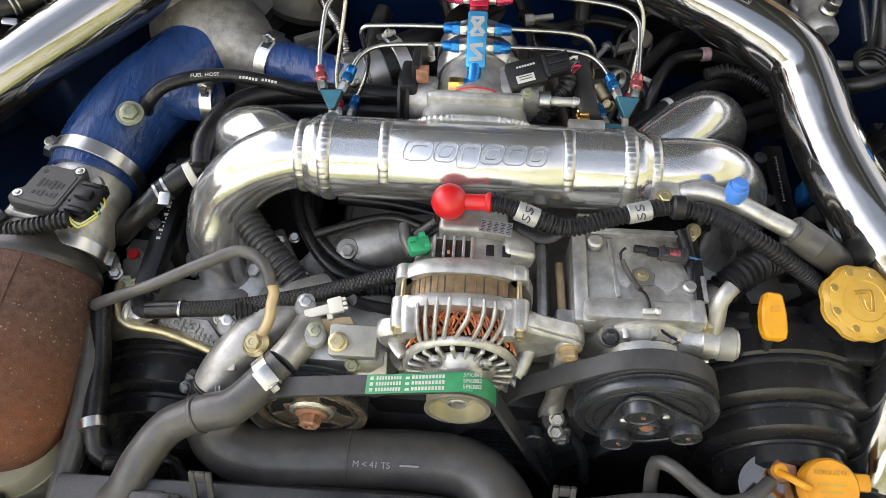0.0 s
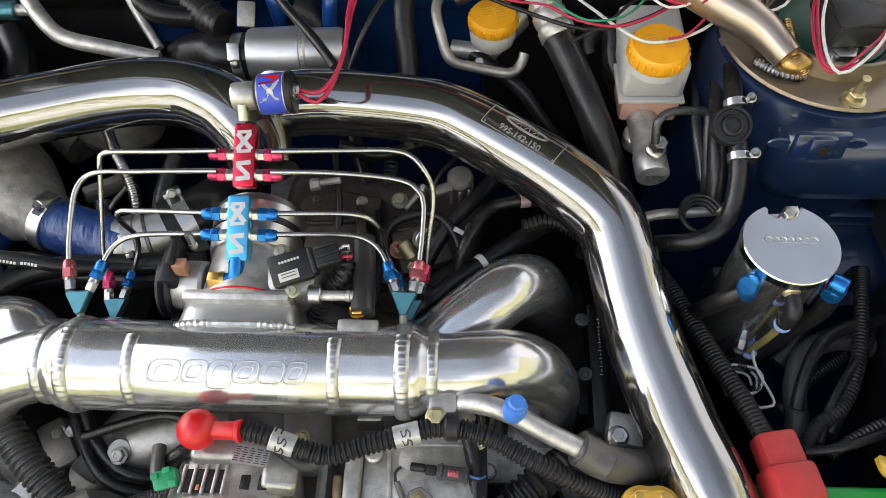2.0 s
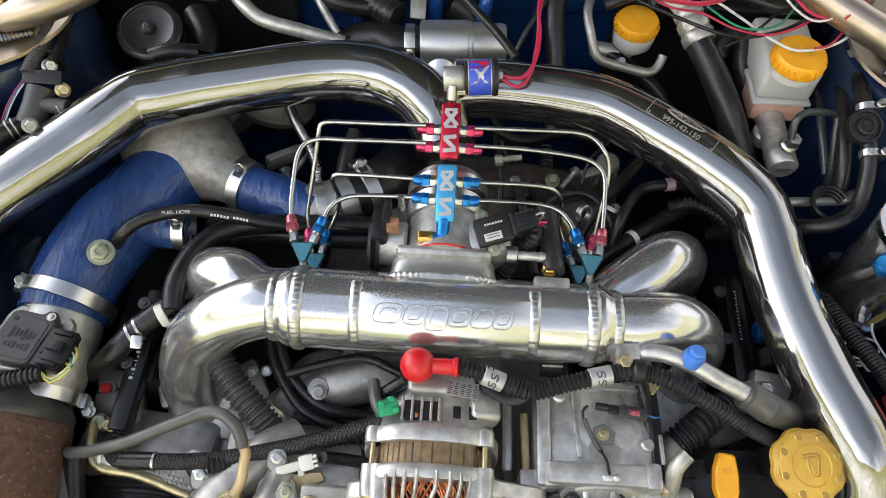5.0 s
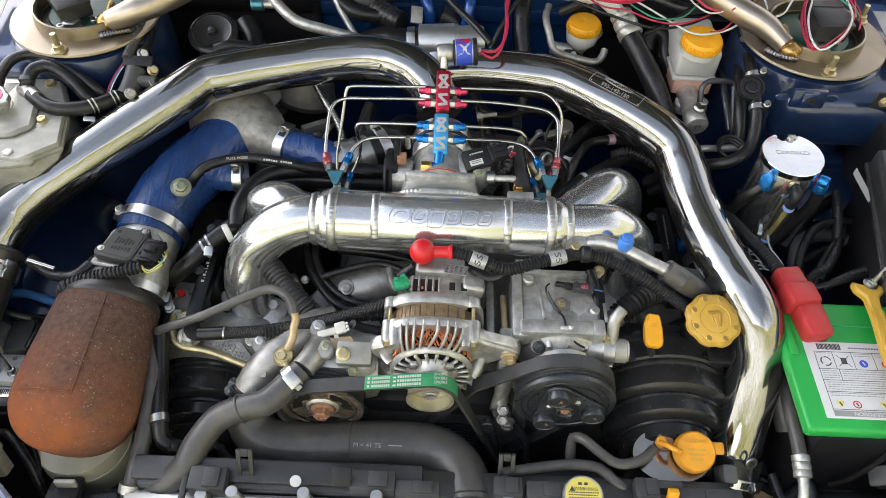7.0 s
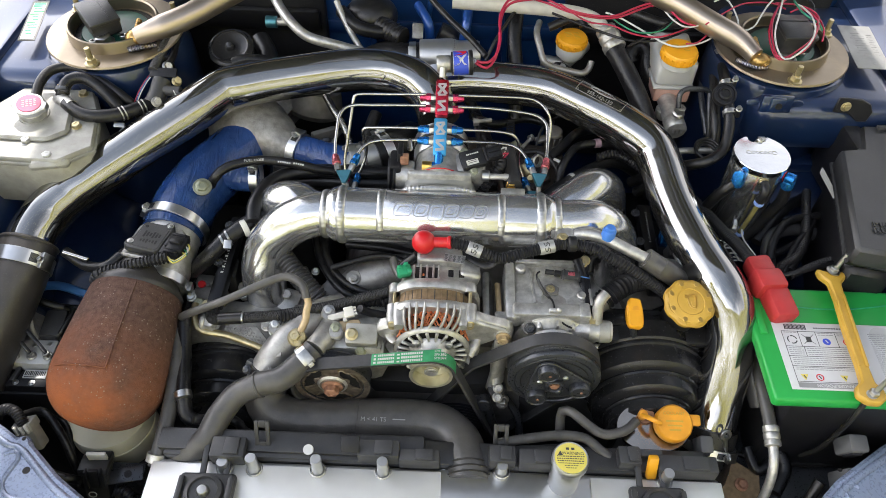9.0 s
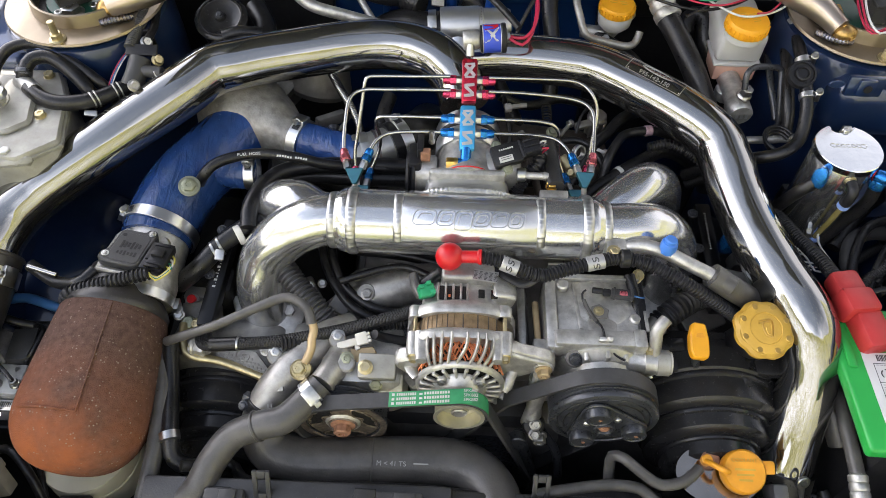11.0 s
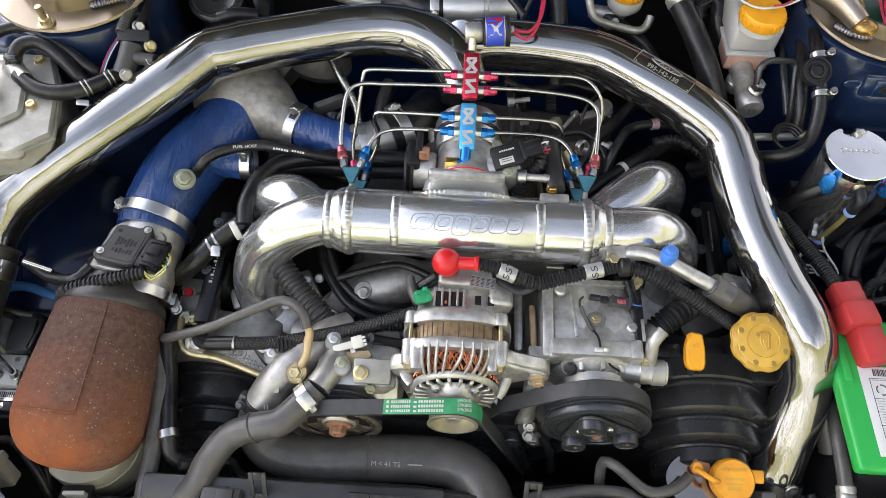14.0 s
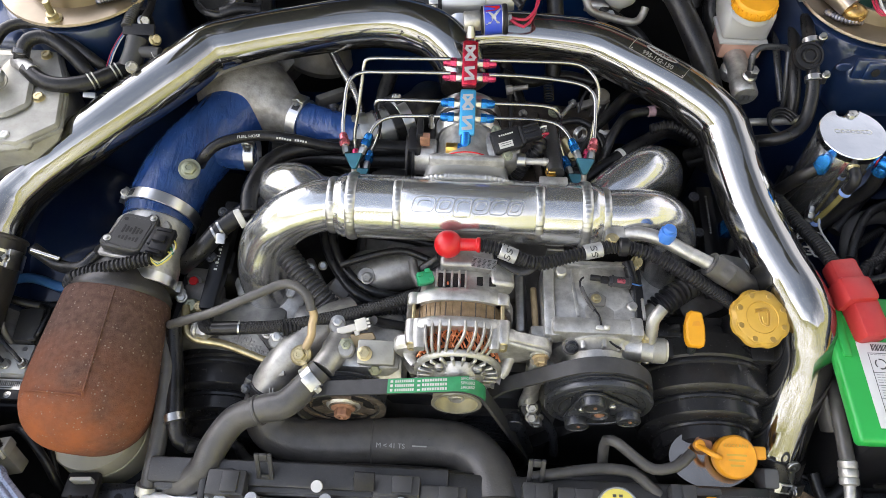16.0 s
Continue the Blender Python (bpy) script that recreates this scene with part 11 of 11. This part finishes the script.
# ---- blue shelf of the inner wing, small brackets and plugs behind the battery ----
shelf = thing("wing_shelf", (0.709, 0.775, 0.62), "blue painted shelf of the inner wing behind the battery", "inner wing")
part("panel", block(0.16, 0.12, 0.02, at((0.66, 0.698, 0.7), (-0.15, -0.25, 1)), 0.008), BODY, shelf)
part("step", block(0.2, 0.03, 0.03, at((0.661, 0.744, 0.72), (0, -0.2, 1)), 0.01), BODY, shelf)
for p, q in (((0.576, 0.193, 0.62), (0.03, 0.05)), ((0.576, 0.225, 0.66), (0.028, 0.04)), ((0.38, 0.227, 0.64), (0.02, 0.03))):
    pl_ = thing("wiring_plug", tuple(Vector(p) - Vector((0, 0, 0.02))), "dark grey wiring plug near the headlamp", "connector", "front plugs")
    part("shell", block(q[0], 0.024, q[1], at(p, (0.1, -0.3, 1)), 0.004), GREYPLASTIC, pl_)
    part("latch", block(q[0] * 0.5, 0.006, q[1] * 0.6, at(Vector(p) + Vector((0, -0.014, 0.004)), (0.1, -0.3, 1)), 0.001), PLASTIC, pl_)
dr_ = thing("drain_rod", (0.434, 0.231, 0.6), "thin steel rod with an eye beside the pipe", "rod")
part("rod", tube([(0.414, 0.236, 0.66), (0.421, 0.225, 0.63), (0.436, 0.214, 0.58)], 0.004, 10), BOLT, dr_)
part("eye", pipe_ring(0.009, 0.0045, 0.005, at((0.412, 0.237, 0.665), (0.2, -0.8, 0.4)), 24), BOLT, dr_)
lb_ = thing("bracket_plate", (0.464, 0.22, 0.55), "dusty brown metal bracket by the radiator", "bracket")
part("plate", slab([(-0.03, -0.03), (0.03, -0.035), (0.035, 0.01), (0.0, 0.03), (-0.03, 0.015)], 0.004, at((0.448, 0.206, 0.58), (0, -0.2, 1)), 0.001), LAMINATE, lb_)
part("bolt", hexhead(0.007, 0.008, at((0.453, 0.199, 0.585), (0, -0.2, 1)), 1.4), RUST, lb_)
for pts, r in (([(0.468, 0.251, 0.6), (0.48, 0.22, 0.59), (0.512, 0.243, 0.6), (0.516, 0.27, 0.62)], 0.008), ([(0.501, 0.19, 0.58), (0.521, 0.222, 0.59), (0.515, 0.243, 0.6)], 0.0095), ([(0.466, 0.261, 0.56), (0.51, 0.244, 0.57), (0.597, 0.245, 0.57), (0.664, 0.264, 0.57)], 0.005), ([(0.541, 0.183, 0.64), (0.528, 0.166, 0.62), (0.515, 0.15, 0.6)], 0.008)):
    hose("front_loom", pts, r, RUBBER, "black loom in the shadow beside the radiator", "wiring", "front looms")

# ---- small hardware in the shade round the engine ----
hw_ = thing("engine_hardware", (-0.26, 0.566, 0.6), "small brackets, studs and clips on the engine", "hardware")
for p, mt, sz in (((-0.286, 0.458, 0.69), CAST, 0.007), ((-0.239, 0.442, 0.68), CAST, 0.008), ((-0.215, 0.477, 0.69), BOLT, 0.006), ((-0.197, 0.476, 0.7), BOLT, 0.005), ((-0.102, 0.492, 0.72), CAST_DARK, 0.007), ((0.043, 0.468, 0.72), GOLD, 0.006),
                  ((0.238, 0.358, 0.7), BOLT, 0.006), ((0.251, 0.351, 0.69), BOLT, 0.005), ((0.118, 0.339, 0.7), CAST, 0.007), ((0.218, 0.455, 0.775), GOLD, 0.006), ((-0.38, 0.416, 0.7), BOLT, 0.006), ((-0.352, 0.403, 0.7), GOLD, 0.006)):
    part("bolt", hexhead(sz, sz * 1.2, at(p, (random.uniform(-0.2, 0.2), -0.4, 0.9)), 1.3), mt, hw_)
for p, a, b, c, rz, mt in (((-0.294, 0.457, 0.67), 0.05, 0.03, 0.015, 20, CAST), ((-0.245, 0.436, 0.66), 0.05, 0.05, 0.02, -15, CAST), ((-0.216, 0.471, 0.67), 0.03, 0.05, 0.02, 30, CAST_DARK), ((0.045, 0.477, 0.68), 0.05, 0.07, 0.03, 5, CAST_DARK), ((0.244, 0.354, 0.67), 0.06, 0.03, 0.02, -8, CAST),
                       ((0.124, 0.338, 0.68), 0.05, 0.03, 0.03, 0, CAST), ((-0.358, 0.435, 0.66), 0.05, 0.04, 0.03, 10, CAST_DARK), ((-0.283, 0.542, 0.68), 0.04, 0.06, 0.03, -30, CAST_DARK), ((0.319, 0.45, 0.68), 0.06, 0.04, 0.02, 25, CAST_DARK), ((0.343, 0.435, 0.66), 0.05, 0.05, 0.03, 0, DARK)):
    part("bracket", block(a, b, c, at(p, (0.05, -0.3, 1)) @ pose(0, 0, 0, 0, 0, rz), 0.005), mt, hw_)

# ---- gearbox top and brackets in the shade behind the throttle body ----
gb = thing("gearbox", (0.087, 0.783, 0.66), "grimy brown-grey gearbox casting with brackets and bolts", "gearbox")
part("casting", block(0.24, 0.16, 0.07, pose(0.095, 0.72, 0.655, 4, 0, -8), 0.025, 3), GRIME, gb)
part("top_plate", slab([(0.0, 0.7), (0.064, 0.703), (0.104, 0.712), (0.106, 0.742), (0.06, 0.752), (0.012, 0.746)], 0.016, pose(0, 0, 0.733), 0.004), GRIME, gb, "brown-grey cast plate")
part("plate_edge", tube([(0.002, 0.703, 0.75), (0.05, 0.703, 0.75), (0.1, 0.713, 0.75)], 0.0035, 8), GRIME, gb)
part("slope", block(0.08, 0.06, 0.02, at((0.05, 0.672, 0.735), (0, -0.35, 1), (1, 0.05, 0)), 0.006), GRIME, gb)
part("slope", block(0.06, 0.05, 0.02, at((0.15, 0.676, 0.737), (0.1, -0.3, 1), (1, 0.4, 0)), 0.006), GRIME, gb)
for pts in ([(0.012, 0.69, 0.752), (0.05, 0.69, 0.752), (0.08, 0.694, 0.752)], [(0.02, 0.665, 0.748), (0.05, 0.66, 0.746), (0.075, 0.664, 0.747)], [(0.125, 0.69, 0.756), (0.15, 0.694, 0.757), (0.172, 0.706, 0.756)]):
    part("casting_rib", tube(pts, 0.003, 8), GRIME, gb)
cap_ = part("breather", lathe([(0.012, -0.04), (0.0135, -0.036), (0.0135, -0.01), (0.0148, -0.008), (0.0148, -0.003), (0.0125, 0.0), (0.0, 0.0015)], at((0.192, 0.745, 0.785), (0.0, -0.15, 1)), 28), CAST_DARK, gb, "dull cylindrical breather body")
for a in range(0, 360, 45):
    part("breather_rib", rod(0.0016, 0.03, at((0.192 + 0.0138 * math.cos(radians(a)), 0.745 + 0.0138 * math.sin(radians(a)), 0.748), (0.0, -0.15, 1)), 8), CAST_DARK, cap_)
part("breather_arm", block(0.03, 0.012, 0.008, at((0.172, 0.735, 0.77), (0, -0.2, 1), (1, 0.4, 0)), 0.002), CAST_DARK, gb)
ft = part("fitting", rod(0.0032, 0.03, at((0.133, 0.706, 0.775), (0.55, 0.75, 0.12)), 12), CASTGREY, gb, "thin grey pipe end")
part("fitting_nut", hexhead(0.0052, 0.007, at((0.149, 0.728, 0.779), (0.55, 0.75, 0.12)), 1.2), MACHINED, ft)
for p, mt, r_ in (((0.125, 0.726, 0.765), OLIVE, 0.0062), ((0.128, 0.662, 0.762), RUST, 0.0068), ((0.08, 0.735, 0.75), CASTGREY, 0.0045), ((0.03, 0.735, 0.75), GRIME, 0.005), ((0.172, 0.708, 0.755), CASTGREY, 0.004), ((0.06, 0.655, 0.748), CASTGREY, 0.0045), ((0.205, 0.7, 0.75), CASTGREY, 0.0045)):
    part("bolt", add(rod(r_ * 1.5, 0.002, at(Vector(p) - Vector((0, 0, 0.002)), (0.1, -0.3, 1)), 20), hexhead(r_, r_ * 1.1, at(p, (0.1, -0.3, 1)), 1.2)), mt, gb)
for y_ in (0.592, 0.658):
    part("cable_tie", pipe_ring(0.0066, 0.0052, 0.003, at((0.106, y_, 0.765), (0.02, 1, 0.02)), 14, 0.0004), PLASTIC, gb)
part("print_tag", block(0.012, 0.005, 0.0006, at((0.192, 0.677, 0.776), (-0.2, -0.3, 0.9), (0.8, -0.5, 0)), 0.0001), PALEPRINT, gb, "small pale printed tag")
part("spring", tube([Vector((0.115, 0.728, 0.785)) + Vector((0.007 * math.cos(k * 0.8), 0.003 * k * 0.25, 0.007 * math.sin(k * 0.8))) for k in range(48)], 0.0009, 6, 0.002), DARK, gb)
part("brass_union", add(hexhead(0.006, 0.01, at((0.149, 0.634, 0.77), (-0.4, -0.3, 0.6)), 1.1), rod(0.0075, 0.022, at((0.145, 0.644, 0.77), (-0.4, 0.5, 0.3)), 16, 0.002)), GOLD, gb, "tarnished brass union")
part("union_clip", pipe_ring(0.011, 0.008, 0.008, at((0.153, 0.659, 0.79), (0.5, -0.6, 0.4)), 24, 0.001), MACHINED, gb, "bright spring clip")
for pts, r_ in (([(0.051, 0.771, 0.79), (0.057, 0.735, 0.78), (0.06, 0.7, 0.765), (0.055, 0.66, 0.74)], 0.004), ([(-0.121, 0.754, 0.8), (-0.129, 0.723, 0.79), (-0.131, 0.693, 0.78)], 0.011)):
    part("hose", tube(pts, r_, 12), RUBBER, gb)
